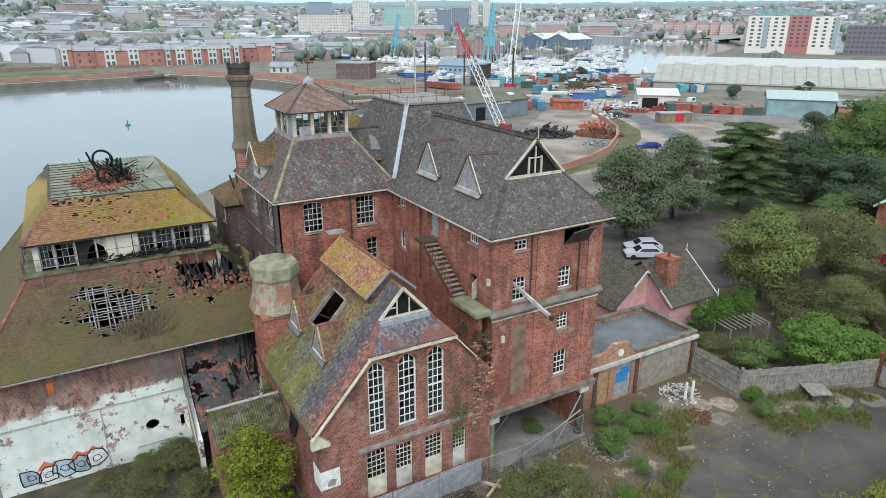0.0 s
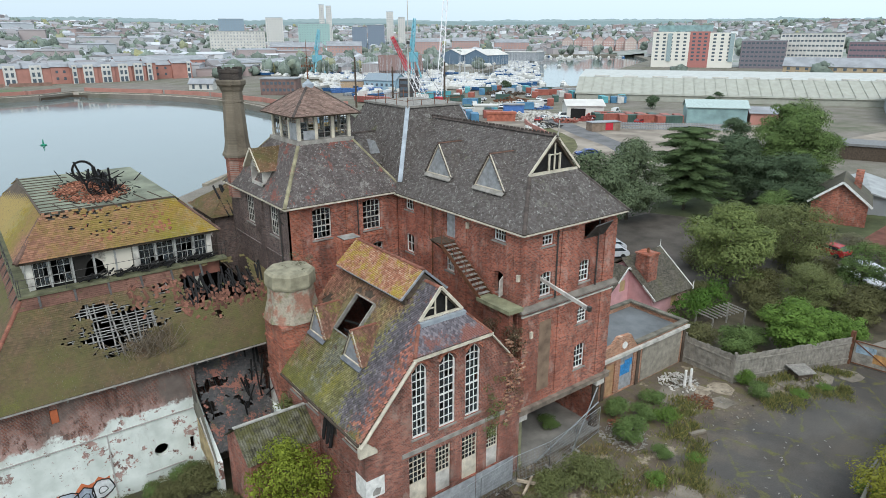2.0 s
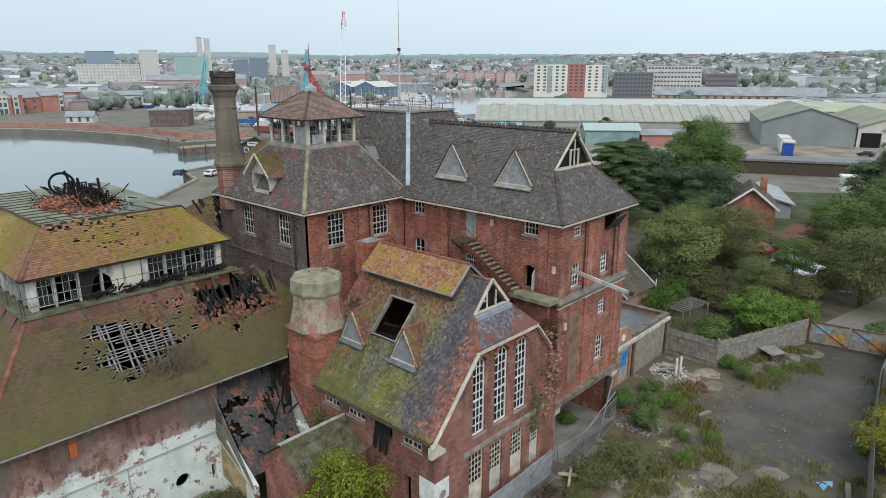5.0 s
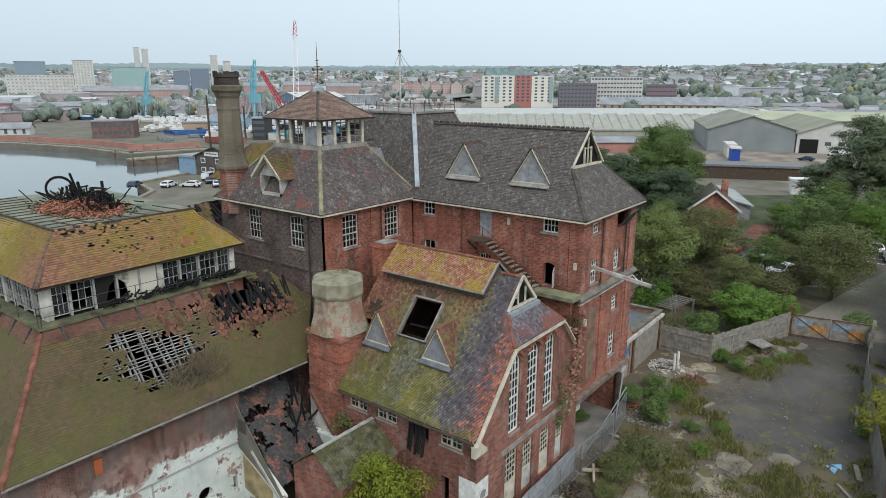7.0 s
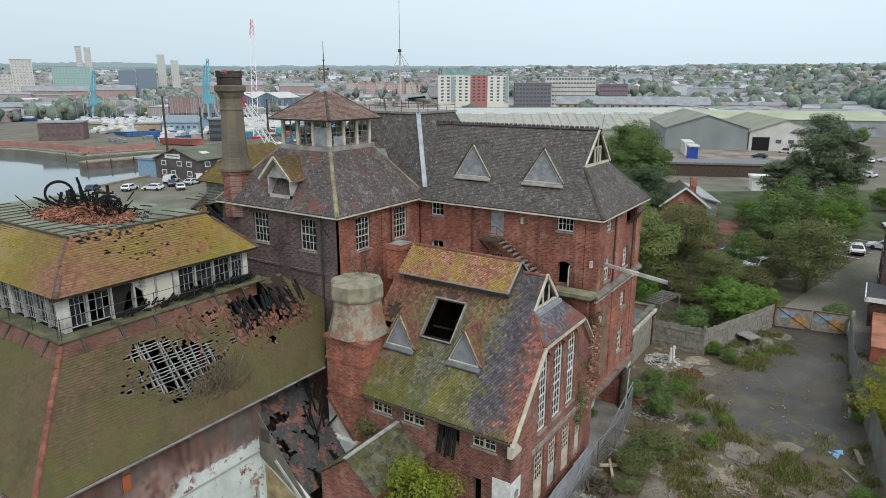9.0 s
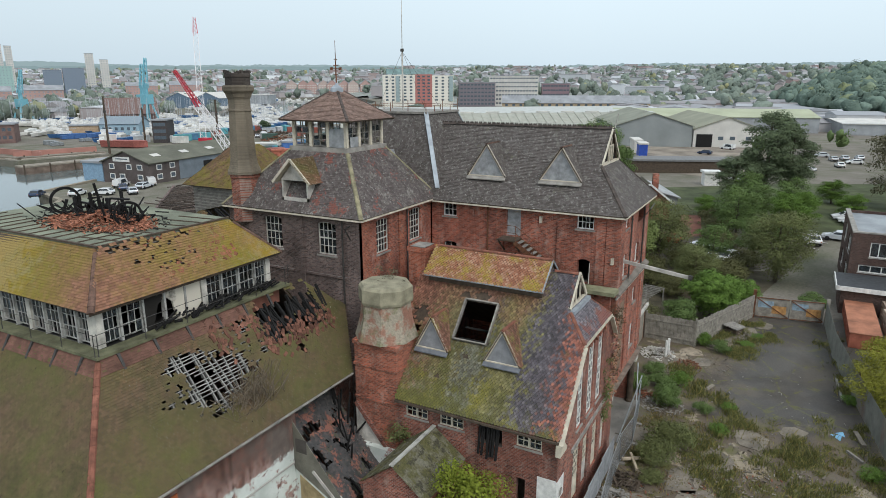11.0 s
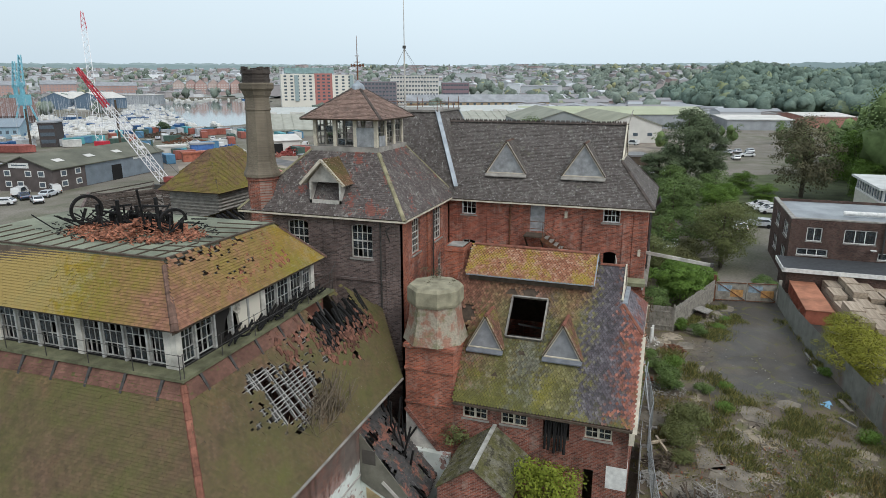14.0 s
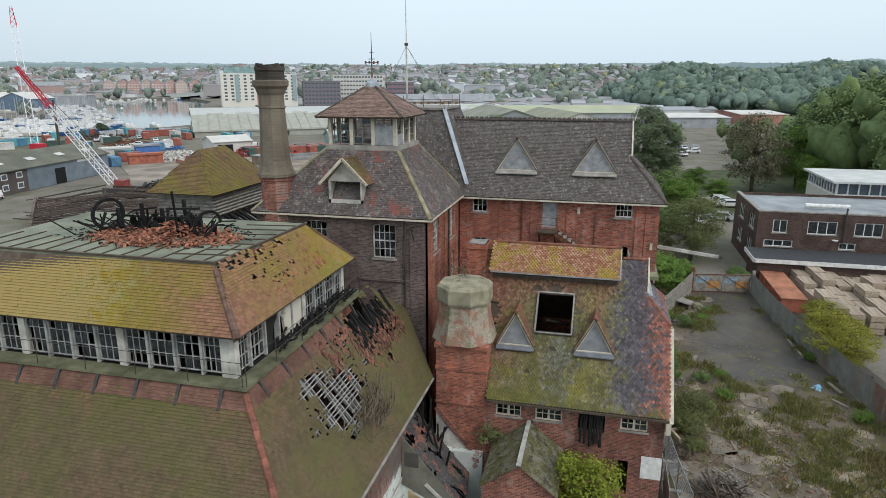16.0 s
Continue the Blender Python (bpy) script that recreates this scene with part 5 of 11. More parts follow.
# cream barge boards along the half-hipped gable, with a shaped foot
m = MB().beam((8.05, 27.17, 6.45), (KX0 - 0.02, 27.17, KZ - 0.14), 0.07, 0.26, (0, -1, 0)).beam((KX0 - 0.1, 27.17, KZ - 0.12), (KX1 + 0.1, 27.17, KZ - 0.12), 0.07, 0.16).beam((KX1, 27.17, KZ - 0.14), (17.8, 27.17, hz(17.8) - 0.2), 0.07, 0.26, (0, -1, 0))
m.prism([(8.0, 27.14), (9.0, 27.14), (9.0, 27.39), (8.0, 27.39)], 5.85, 6.05)
m.hexa([(8.0, 27.14, 6.05), (8.95, 27.14, 6.05), (8.95, 27.39, 6.05), (8.0, 27.39, 6.05), (8.0, 27.14, 6.5), (8.3, 27.14, 6.7), (8.3, 27.39, 6.7), (8.0, 27.39, 6.5)])
part("bargeboard", m, CREAM, house, "cream barge board with shaped foot")
gutter(house, (7.98, 27.25, 6.58), (7.98, 36.3, 6.58), mat=TIMBER_DARK)
gabs = part("gablet", MB().beam(gl, gr, 0.16, 0.12).beam((gl[0] - 0.05, gy2 - 0.08, gz2), (HR, gy2 - 0.08, HRZ + 0.08), 0.08, 0.17).beam((gr[0] + 0.05, gy2 - 0.08, gz2), (HR, gy2 - 0.08, HRZ + 0.08), 0.08, 0.17).box(HR - 0.4, gy2 - 0.06, gz2, HR - 0.33, gy2 + 0.02, gz2 + 0.95).box(HR + 0.33, gy2 - 0.06, gz2, HR + 0.4, gy2 + 0.02, gz2 + 0.95).box(HR - 0.9, gy2 - 0.05, gz2 + 0.5, HR - 0.4, gy2, gz2 + 0.56), CREAM, house, "cream gablet with a broken window")
# black sheet stands in for darkness behind the broken window
part("dark_backing", MB().poly([(gl[0] + 0.1, gy2 + 0.2, gz2), (gr[0] - 0.1, gy2 + 0.2, gz2), (HR, gy2 + 0.2, HRZ - 0.1)]), CHAR_AND_UNLIT, gabs)
part("apron", MB().box(gl[0] - 0.1, gy2 - 0.32, gz2 - 0.3, gr[0] + 0.1, gy2 - 0.05, gz2 - 0.06), LEAD, gabs)
SLATE_LEAD = plain("dark_lead", (0.17, 0.18, 0.20), 0.6, var=0.3)
for k, (y0, y1) in enumerate(((34.25, 36.05), (30.12, 31.95))):
    tri_dormer(house, 9.95, y0, y1, 9.05, 10.75, 1.9, plain("slate_hung_board", (0.27, 0.275, 0.29), 0.7, var=0.3), ROOF_DORMER, HIP_RED, 220 + 2 * k, True, SLATE_LEAD)
# the open roof-light
a0 = [(10.62, SKY[0]), (10.62, SKY[1]), (12.22, SKY[1]), (12.22, SKY[0])]
fr = MB()
for (x0, y0), (x1, y1) in ((a0[0], a0[1]), (a0[1], a0[2]), (a0[2], a0[3]), (a0[3], a0[0])):
    fr.beam((x0, y0, hz(x0) + 0.12), (x1, y1, hz(x1) + 0.12), 0.08, 0.24, (-VW.z, 0, VW.x))
part("roof_light", fr, TIMBER_GREY, house, "open roof-light frame with its glass gone")
rf = MB()
rf.beam((11.2, 32.3, 9.4), (11.2, 34.1, 9.4), 0.1, 0.12).beam((11.0, 33.6, 10.2), (13, 32.5, 9.3), 0.08, 0.1)
part("rafter", rf, CHAR_AND_UNLIT, house)
# raised ridge ventilator
CAPW = 1.55
c0, c1, c2, c3 = (HR - CAPW, 37.0, 12.3), (HR - CAPW, 29.87, 12.3), (HR, 29.87, 13.68), (HR, 37.0, 13.68)
c4, c5 = (HR + CAPW, 29.87, 12.3), (HR + CAPW, 37.0, 12.3)
roof_part("ventilator_roof", [plane_tiles(c0, c1, c2, c3, seed=230, pointed=True), plane_tiles(c4, c5, c3, c2, seed=231, pointed=True)], ROOF_CAP, house, "raised ridge roof of orange tiles yellow with lichen")
part("ventilator_deck", MB().slab([c0, c1, c2, c3], 0.08).slab([c4, c5, c3, c2], 0.08).box(HR - 1.2, 30.0, 11.9, HR - 1.1, 36.9, 12.5).poly([(HR - 1.4, 29.95, 12.25), (HR + 1.4, 29.95, 12.25), (HR, 29.95, 13.5)]), TIMBER_DARK, house)
part("ventilator_verge", MB().beam(c1, c2, 0.06, 0.12).beam(c4, c2, 0.06, 0.12).beam(c0, c1, 0.05, 0.07), LEAD, house)
part("ridge_tiles", hip_row(MB(), (HR, 29.87, 13.72), (HR, 37.0, 13.72), r=0.12), HIP_RED, house)
part("brick_stub", MB().box(13.2, 37.4, 11.5, 14.5, 38.5, 13.6).box(13.12, 37.32, 13.35, 14.58, 38.58, 13.6), BRICK_ORANGE, house, "orange brick chimney stub")
part("lead_tray", MB().box(13.27, 37.47, 13.602, 14.43, 38.43, 13.64), STONE, house)

# ---------- the squat kiln stack beside it ----------
n = Nodes("patched_kiln_render")
kr_ = n.mix(n.step(n.noise(1.1, 7, None, 0.7), 0.46, 0.56), (0.34, 0.30, 0.235), (0.31, 0.165, 0.12))
kr_ = n.mix(n.math("MULTIPLY", n.step(n.noise(1.6, 6, None, 0.7), 0.52, 0.62), 0.8), kr_, (0.20, 0.195, 0.11))
kr_ = n.mix(0.6, kr_, n.ramp(n.noise(9, 5, None, 0.7), [(0.3, 0.5), (0.7, 1.3)]), "MULTIPLY")
n.bump(n.noise(14, 5), 0.5, 0.03)
KILN_RENDER = n.done(kr_, 0.92, 0, 0.15)
kiln = thing("kiln_stack", "squat brick kiln stack with a mossy octagonal concrete cap", "chimney", (9.4, 37.9, 0))
KC = (9.7, 37.85)
KILN_BRICK = brick("kiln_brick", (0.47, 0.145, 0.085), (0.29, 0.10, 0.065), (0.29, 0.22, 0.18), 0.5, (0.06, 0.05, 0.045), 0.4, (0.44, 0.35, 0.30))
part("base", MB().box(8.36, 36.4, 0, 11.0, 39.1, 9.4), KILN_BRICK, kiln, "orange brick square base")
for z0_, z1_, o_ in ((7.95, 8.1, 0.06), (6.0, 6.12, 0.06), (9.2, 9.42, 0.08)):
    part("band", MB().box(8.36 - o_, 36.4 - o_, z0_, 11.0 + o_, 39.1 + o_, z1_), KILN_BRICK, kiln)
part("whitewashed_foot", MB().box(8.0, 36.5, 0, 8.35, 39.3, 3.4), WHITEWASH, kiln)
part("limewash_patch", MB().hexa([(8.33, 37.3, 3.41), (8.355, 37.3, 3.41), (8.355, 39.1, 3.41), (8.33, 39.1, 3.41), (8.33, 38.98, 5.4), (8.355, 38.98, 5.4), (8.355, 39.1, 5.45), (8.33, 39.1, 5.45)]), DIRTY_WHITE, kiln, "flaking white limewash patch")
part("raking_course", MB().beam((8.3, 37.15, 3.4), (8.3, 39.1, 5.7), 0.12, 0.22), BRICK_GABLE, kiln)
part("shoulder", MB().lathe(KC[0], KC[1], [(1.78, 9.42), (1.66, 9.8), (1.45, 10.6), (1.38, 11.4), (1.44, 11.45)], 8, math.pi / 8), KILN_RENDER, kiln)
part("cap", MB().lathe(KC[0], KC[1], [(1.47, 11.45), (1.52, 11.6), (1.5, 12.3), (1.37, 12.46), (0.2, 12.54)], 8, math.pi / 8), KILN_CAP, kiln, "mossy concrete cap")

# ---------- the lean-to outhouse ----------
out = thing("outhouse", "small brick outhouse with mossy corrugated gable roof", "building", (6.2, 34.0, 0))
OX0, OX1, OYc, OZr, OZe, OYh = 4.3, 8.35, 34.1, 5.5, 4.1, 1.85
part("wall", wall_sheet(MB(), "x", OX0, 0.25, [(OYc - OYh + 0.1, 0), (OYc + OYh - 0.1, 0), (OYc + OYh - 0.1, OZe), (OYc, OZr - 0.1), (OYc - OYh + 0.1, OZe)], []), BRICK_GABLE, out)
part("wall", MB().box(OX0 + 0.26, OYc - OYh + 0.1, 0, OX1, OYc - OYh + 0.3, OZe).box(OX0 + 0.26, OYc + OYh - 0.3, 0, OX1, OYc + OYh - 0.1, OZe), BRICK_GABLE, out)


def corrugated(name, a, b, c, d, mat, parent, pitch=0.15, amp=0.03, label=""):
    """A corrugated sheet over a, b (eave) and c, d (top)."""
    a, b, c, d = (Vector(p) for p in (a, b, c, d))
    n = int((b - a).length / pitch) * 4
    nrm = (b - a).cross(d - a).normalized()
    m = MB()
    for i in range(n + 1):
        s = i / n
        o = nrm * (amp * math.sin(i * math.pi / 2))
        m.v += [tuple(a.lerp(b, s) + o), tuple(d.lerp(c, s) + o)]
    for i in range(n):
        m.f.append((2 * i, 2 * i + 2, 2 * i + 3, 2 * i + 1))
    return part(name, m, mat, parent, label)


n = Nodes("mossy_cement_sheet")
ms_ = n.mix(n.step(n.noise(1.6, 7, None, 0.7), 0.44, 0.6), (0.10, 0.095, 0.042), (0.165, 0.155, 0.12))
ms_ = n.mix(n.step(n.noise(2.3, 6, None, 0.7), 0.52, 0.62), ms_, (0.06, 0.055, 0.04))
ms_ = n.mix(0.6, ms_, n.ramp(n.noise(12, 4), [(0.3, 0.45), (0.7, 1.35)]), "MULTIPLY")
n.bump(n.noise(10, 5), 0.6, 0.04)
MOSS_SHEET = n.done(ms_, 0.95, 0, 0.1)
corrugated("roof_sheet", (OX1, OYc - OYh, OZe), (OX0 - 0.15, OYc - OYh, OZe), (OX0 - 0.15, OYc, OZr), (OX1, OYc, OZr), MOSS_SHEET, out)
corrugated("roof_sheet", (OX0 - 0.15, OYc + OYh, OZe), (OX1, OYc + OYh, OZe), (OX1, OYc, OZr), (OX0 - 0.15, OYc, OZr), MOSS_SHEET, out)
part("ridge_cap", MB().beam((OX0 - 0.15, OYc, OZr + 0.03), (OX1, OYc, OZr + 0.03), 0.22, 0.06), plain("pale_ridge_cement", (0.40, 0.39, 0.35), 0.9, var=0.4), out)

# ---------- the big mossy-roofed building with the glazed lantern ----------
hall = thing("malt_hall", "large hall with moss-covered hipped roof and burnt glazed lantern", "building", (2, 48, 0))
AX0, AX1, AY0, AY1, AE = -7.2, 8.35, 39.3, 63.0, 7.4
BX0, BX1, BY0, BY1, BE = -3.6, 7.35, 43.0, 59.0, 12.1
m = wall_sheet(MB(), "y", 39.62, 0.35, [(-6.9, 0), (3.95, 0), (3.95, 7.2), (-6.9, 7.2)],
               [[(1.55 + 0.42 * math.cos(i * math.pi / 6), 2.2 + 0.42 * math.sin(i * math.pi / 6)) for i in range(12)], rect(3.2, 3.45, 1.5, 2.4), rect(-3.6, -3.2, 6.0, 6.8)])
part("wall", m, WHITEWASH, hall, "brick wall with flaking pale mint whitewash")
part("wall", MB().box(-6.9, 39.98, 0, -6.55, 62.6, 7.2).box(-6.54, 62.3, 0, 8.2, 62.6, 7.2), BRICK_FLAKED, hall)
part("wall", MB().box(3.6, 39.98, 0, 3.95, 41.6, 7.2).box(3.96, 41.3, 0, 11.0, 41.6, 7.3).box(8.0, 41.61, 0, 8.35, 62.6, 7.2), BRICK_FLAKED, hall)
part("opening_shutter", MB().box(-3.58, 39.6, 6.02, -3.22, 39.7, 6.78), plain("orange_shutter", (0.42, 0.12, 0.05), 0.8, var=0.3), hall)
part("plaster_line", MB().box(-6.8, 39.55, 4.3, 3.9, 39.618, 4.36).box(0.5, 39.56, 0.9, 2.8, 39.618, 0.97).box(-1.2, 39.57, 0, -1.12, 39.618, 4.3), plain("old_plaster_line", (0.42, 0.40, 0.37), 0.9), hall)
m = MB().box(-6.5, 40.0, 3.2, 7.9, 62.2, 3.4)
part("floor_slab", m, DARK_ROOM, hall)
# lower roof, with the holes that fire and weather have made in its south slope
A_ = [(AX0, AY0, AE), (AX1 + 2.6, AY0, AE), (AX1 + 2.6, AY1, AE), (AX0, AY1, AE)]
B_ = [(BX0, BY0, BE), (BX1, BY0, BE), (BX1, BY1, BE), (BX0, BY1, BE)]
VS = Vector((0, BY0 - AY0, BE - AE)).normalized()
SLEN = (Vector((0, BY0, BE)) - Vector((0, AY0, AE))).length


def nz2(u, v, s, k):
    return np.array([noise.noise(Vector((a * s, b * s, k))) for a, b in zip(u, v)])


def hole_s(u, v):
    x = AX0 + u
    r = nz2(x, v, 1.6, 3.0)
    r2 = nz2(x, v, 5.0, 7.0)
    h = np.hypot((x - 0.75) / 2.3, (v - 3.15) / 1.3) + r * 0.5 + r2 * 0.4 < 0.9
    h |= np.hypot((x + 0.2) / 1.5, (v - 4.3) / 0.6) + r * 0.5 + r2 * 0.35 < 0.8
    h |= (x > 4.6) & (np.abs(v - 4.6) < 1.25 + r * 0.8) & (r2 * 0.9 + r * 0.5 > -0.6) & (x < 8.9)
    h |= np.hypot((x - 3.3) / 0.7, (v - 4.9) / 0.7) + r2 * 0.9 < 0.6
    h |= (r2 + r * 0.6 > 0.62) & (v > 2.8) & (x > -1)
    h |= np.hypot(x - 3.9, v - 3.3) < 0.22
    h |= (np.hypot((x - 6.2) / 0.2, (v - 2.5) / 0.5) + r2 * 0.6 < 0.8) | (np.hypot((x - 0.3) / 1.6, (v - 1.7) / 0.3) + r2 < 0.5)
    return h


grp = [roof_poly(A_[0], (1, 0, 0), VS, [A_[0], (AX1, AY0, AE), (AX1 + 2.5, AY0 + 2.2, AE + 2.75), (AX1 + 0.4, BY0, BE), B_[0]], seed=301, hole=hole_s, w=0.17, g=0.125, lift=0.032, loose=0.0015),
       plane_tiles(A_[2], A_[3], B_[3], B_[2], seed=303), plane_tiles((AX1 + 2.6, BY0, AE), (AX1 + 2.6, AY1, AE), B_[2], B_[1], seed=304)]
roof_part("roof", grp, ROOF_MOSS, hall, "brown tiles under thick moss, holed by fire")
roof_part("roof", [plane_tiles(A_[3], A_[0], B_[0], B_[3], seed=302, w=0.17, g=0.125, lift=0.032, loose=0.0015)], ROOF_MOSS, hall, "brown tiles under thick moss")
m = MB()
for q in ((A_[3], A_[0], B_[0], B_[3]), (A_[2], A_[3], B_[3], B_[2]), ((AX1 + 2.6, BY0, AE), (AX1 + 2.6, AY1, AE), B_[2], B_[1])):
    m.slab([Vector(p) - dz for p in q], 0.1)
part("roof_deck", m, TIMBER_DARK, hall)
# battens and rafters that show through the holes
m = MB()
up = VS.cross(Vector((1, 0, 0)))
brng = random.Random(61)
for v in np.arange(0.2, SLEN, 0.165):
    y, z = AY0 + VS.y * v, AE + VS.z * v
    x0 = AX0 + (BX0 - AX0) * v / SLEN
    xs_ = max(x0, -3.2)
    while xs_ < 4.5:
        ln = brng.uniform(0.5, 2.2)
        if brng.random() < 0.66:
            m.beam((xs_, y, z - 0.03 + brng.uniform(-0.04, 0.01)), (min(4.5, xs_ + ln), y, z - 0.03 + brng.uniform(-0.05, 0.01)), 0.05, 0.03, (0, -VS.z, VS.y))
        xs_ += ln
BARE_LATH = plain("bleached_lath", (0.31, 0.30, 0.28), 0.85, var=0.45, scale=3, island=0.8)
part("batten", m, BARE_LATH, hall, "bare grey battens")
m = MB()
for x in np.arange(-3.0, 4.6, 0.36):
    sag = brng.uniform(0.02, 0.25)
    m.beam((x + brng.uniform(-0.3, 0.3), AY0 + 0.1, AE - 0.06 - sag), (x + brng.uniform(-0.3, 0.3), BY0, BE - 0.2), 0.075, 0.12, (0, -VS.z, VS.y))
part("rafter", m, BARE_LATH, hall)
rng = random.Random(77)
m = MB()
for i in range(54):
    x = 4.4 + i * 0.095
    v0, v1 = rng.uniform(3.3, 4.5), rng.uniform(4.6, 5.5)
    q0, q1 = Vector((x + rng.uniform(-0.1, 0.1), 0, 0)), Vector((x + rng.uniform(-0.5, 0.3), 0, 0))
    dr = rng.uniform(-0.3, 0.08)
    m.beam(q0 + Vector((0, AY0 + VS.y * v0, AE + VS.z * v0 + dr * 0.4)), q1 + Vector((0, AY0 + VS.y * v1, AE + VS.z * v1 + dr)), 0.1, 0.14, (0, -VS.z, VS.y))
part("burnt_rafter", m, CHAR_AND_UNLIT, hall, "rows of charred rafters")
rub = MB()
for i in range(210):
    x, v = rng.uniform(4.2, 9.4), 3.25 + abs(rng.gauss(0, 0.5)) * rng.choice((1, 1, -0.7))
    if rng.random() < 0.35:
        x, v = rng.uniform(1.5, 5), rng.gauss(4.8, 0.6)
    y, z = AY0 + VS.y * v, AE + VS.z * v + 0.04
    g = rng.uniform(0, 3.14)
    d = Vector((math.cos(g), math.sin(g) * VS.y, math.sin(g) * VS.z)) * 0.12
    rub.beam(Vector((x, y, z)) - d, Vector((x, y, z + rng.uniform(0, 0.1))) + d, 0.16, 0.03, (0, -VS.z, VS.y))
ob = part("loose_tiles", rub, plain("sooty_broken_tile", (0.21, 0.095, 0.065), 0.88, var=0.4, scale=6, island=0.9), hall, "slipped and broken red tiles")
ob["kind"] = "stuff"
m = hip_row(hip_row(MB(), A_[0], B_[0], 0.34, 0.13), A_[3], B_[3], 0.34, 0.13)
part("hip_tiles", m, HIP_RED, hall)
part("gutter", MB().beam((AX0, AY0 - 0.05, AE - 0.06), (AX1, AY0 - 0.05, AE - 0.06), 0.1, 0.07), STONE, hall)
# upstand under the lantern and its walkway on brackets
part("upstand", MB().box(BX0 + 0.25, BY0 + 0.3, 11.2, BX1 - 0.05, BY1 - 0.3, 12.05), plain("red_oxide_render", (0.28, 0.12, 0.085), 0.9, var=0.35, scale=1.0), hall, "faded red upstand")
WK = 12.1
part("walkway", MB().box(BX0 - 0.15, BY0 - 0.15, WK, BX1 + 0.35, BY0 + 0.55, WK + 0.12).box(BX0 - 0.15, BY0 + 0.551, WK, BX0 + 0.55, BY1, WK + 0.12), plain("mossy_walkway_boards", (0.17, 0.17, 0.10), 0.92, var=0.55, scale=1.2), hall, "mossy timber walkway round the lantern")
for y in np.arange(BY0 + 0.8, BY1, 1.75):
    part("bracket", MB().beam((BX0 - 0.5, y, WK - 0.68), (BX0 - 0.12, y, WK - 0.02), 0.12, 0.1), IRON, hall)
for x in np.arange(BX0 + 0.8, BX1, 1.75):
    part("bracket", MB().beam((x, BY0 - 0.5, WK - 0.68), (x, BY0 - 0.12, WK - 0.02), 0.12, 0.1), IRON, hall)
# lantern: posts, windows, roof
LX0, LX1, LY0, LY1, LZ0, LZ1 = -3.1, 7.05, 43.6, 58.4, WK + 0.12, 13.95
lant = thing("roof_lantern", "long glazed roof lantern with white posts, partly burnt out", "lantern", (2, 51, 12.2))
part("floor", MB().box(LX0, LY0, 12.06, LX1, LY1, 12.2), CHAR_AND_UNLIT, lant)


LANTERN_CREAM = plain("soiled_cream_paint", (0.60, 0.57, 0.51), 0.75, var=0.45, scale=1.4)
LANTERN_GREY = plain("weathered_grey_paint", (0.46, 0.455, 0.43), 0.75, var=0.5, scale=2.0)


def lantern_side(ax, c, inw, u0, u1, n, burnt, thick, seed):
    w = (u1 - u0) / n
    for i in range(n + 1):
        u = u0 + i * w
        tw = 0.16 if (i in thick) else 0.05
        a, b = (u - tw, u + tw) if 0 < i < n else ((u, u + 2 * tw) if i == 0 else (u - 2 * tw, u))
        lo, hi = sorted((c, c + inw * 0.25))
        m = MB().box(lo, a, LZ0, hi, b, LZ1) if ax == "x" else MB().box(a, lo, LZ0, b, hi, LZ1)
        part("post", m, LANTERN_CREAM if i in thick else LANTERN_GREY, lant)
    for i in range(n):
        a = u0 + i * w + (0.17 if i in thick else 0.06) * (2 if i == 0 else 1)
        b = u0 + (i + 1) * w - (0.17 if (i + 1) in thick else 0.06) * (2 if i + 1 == n else 1)
        if i in burnt:
            continue
        window(lant, ax, c, inw, a + 0.01, b - 0.01, LZ0 + 0.12, LZ1 - 0.02, 3, 3, 0, LANTERN_GREY, 0.3, sill=False, deep=0.08, seed=seed + i, bar=0.024, edge=0.034)


lantern_side("x", LX0, 1, LY0 + 0.26, LY0 + 0.26 + 1.14 * 13, 13, (), (0, 4, 8, 12), 400)
lantern_side("y", LY0, 1, LX0, LX1, 9, (2, 3, 4), (0, 5, 9), 430)
# scorched plaster panels between the burnt bays
wS = (LX1 - LX0) / 9
scorch = Nodes("scorched_plaster")
sm = scorch.noise(1.1, 6, None, 0.65)
sx = scorch.sep()
sf = scorch.step(scorch.math("ADD", sm, scorch.math("MULTIPLY", scorch.math("SUBTRACT", 0.6, sx[0]), 0.25)), 0.42, 0.6)
SCORCH = scorch.done(scorch.mix(sf, (0.62, 0.57, 0.48), (0.02, 0.018, 0.016)), 0.9)
x2, x5 = LX0 + 2 * wS, LX0 + 5 * wS
part("plaster_panel", wall_sheet(MB(), "y", LY0 + 0.05, 0.12, [(x2 + 0.1, LZ0), (x5 - 0.21, LZ0), (x5 - 0.21, LZ1), (x2 + 0.1, LZ1)], [[(x2 + 0.5, LZ0 + 0.2), (x2 + 1.7, LZ0 + 0.2), (x2 + 1.55, LZ0 + 0.95), (x2 + 1.15, LZ0 + 1.3), (x2 + 0.75, LZ0 + 1.0)]]), SCORCH, lant, "scorched plaster infill panel with a burnt hole")
part("head_beam", MB().box(LX0 - 0.02, LY0 - 0.02, LZ1, LX1 + 0.02, LY0 + 0.28, LZ1 + 0.12).box(LX0 - 0.02, LY0 + 0.281, LZ1, LX0 + 0.28, LY1, LZ1 + 0.12), DIRTY_WHITE, lant)
part("wall", MB().box(LX1 - 0.15, LY0 + 0.3, LZ0, LX1, LY1, LZ1).box(LX0, LY1 + 0.001, LZ0, LX1, LY1 + 0.15, LZ1), DIRTY_WHITE, lant)
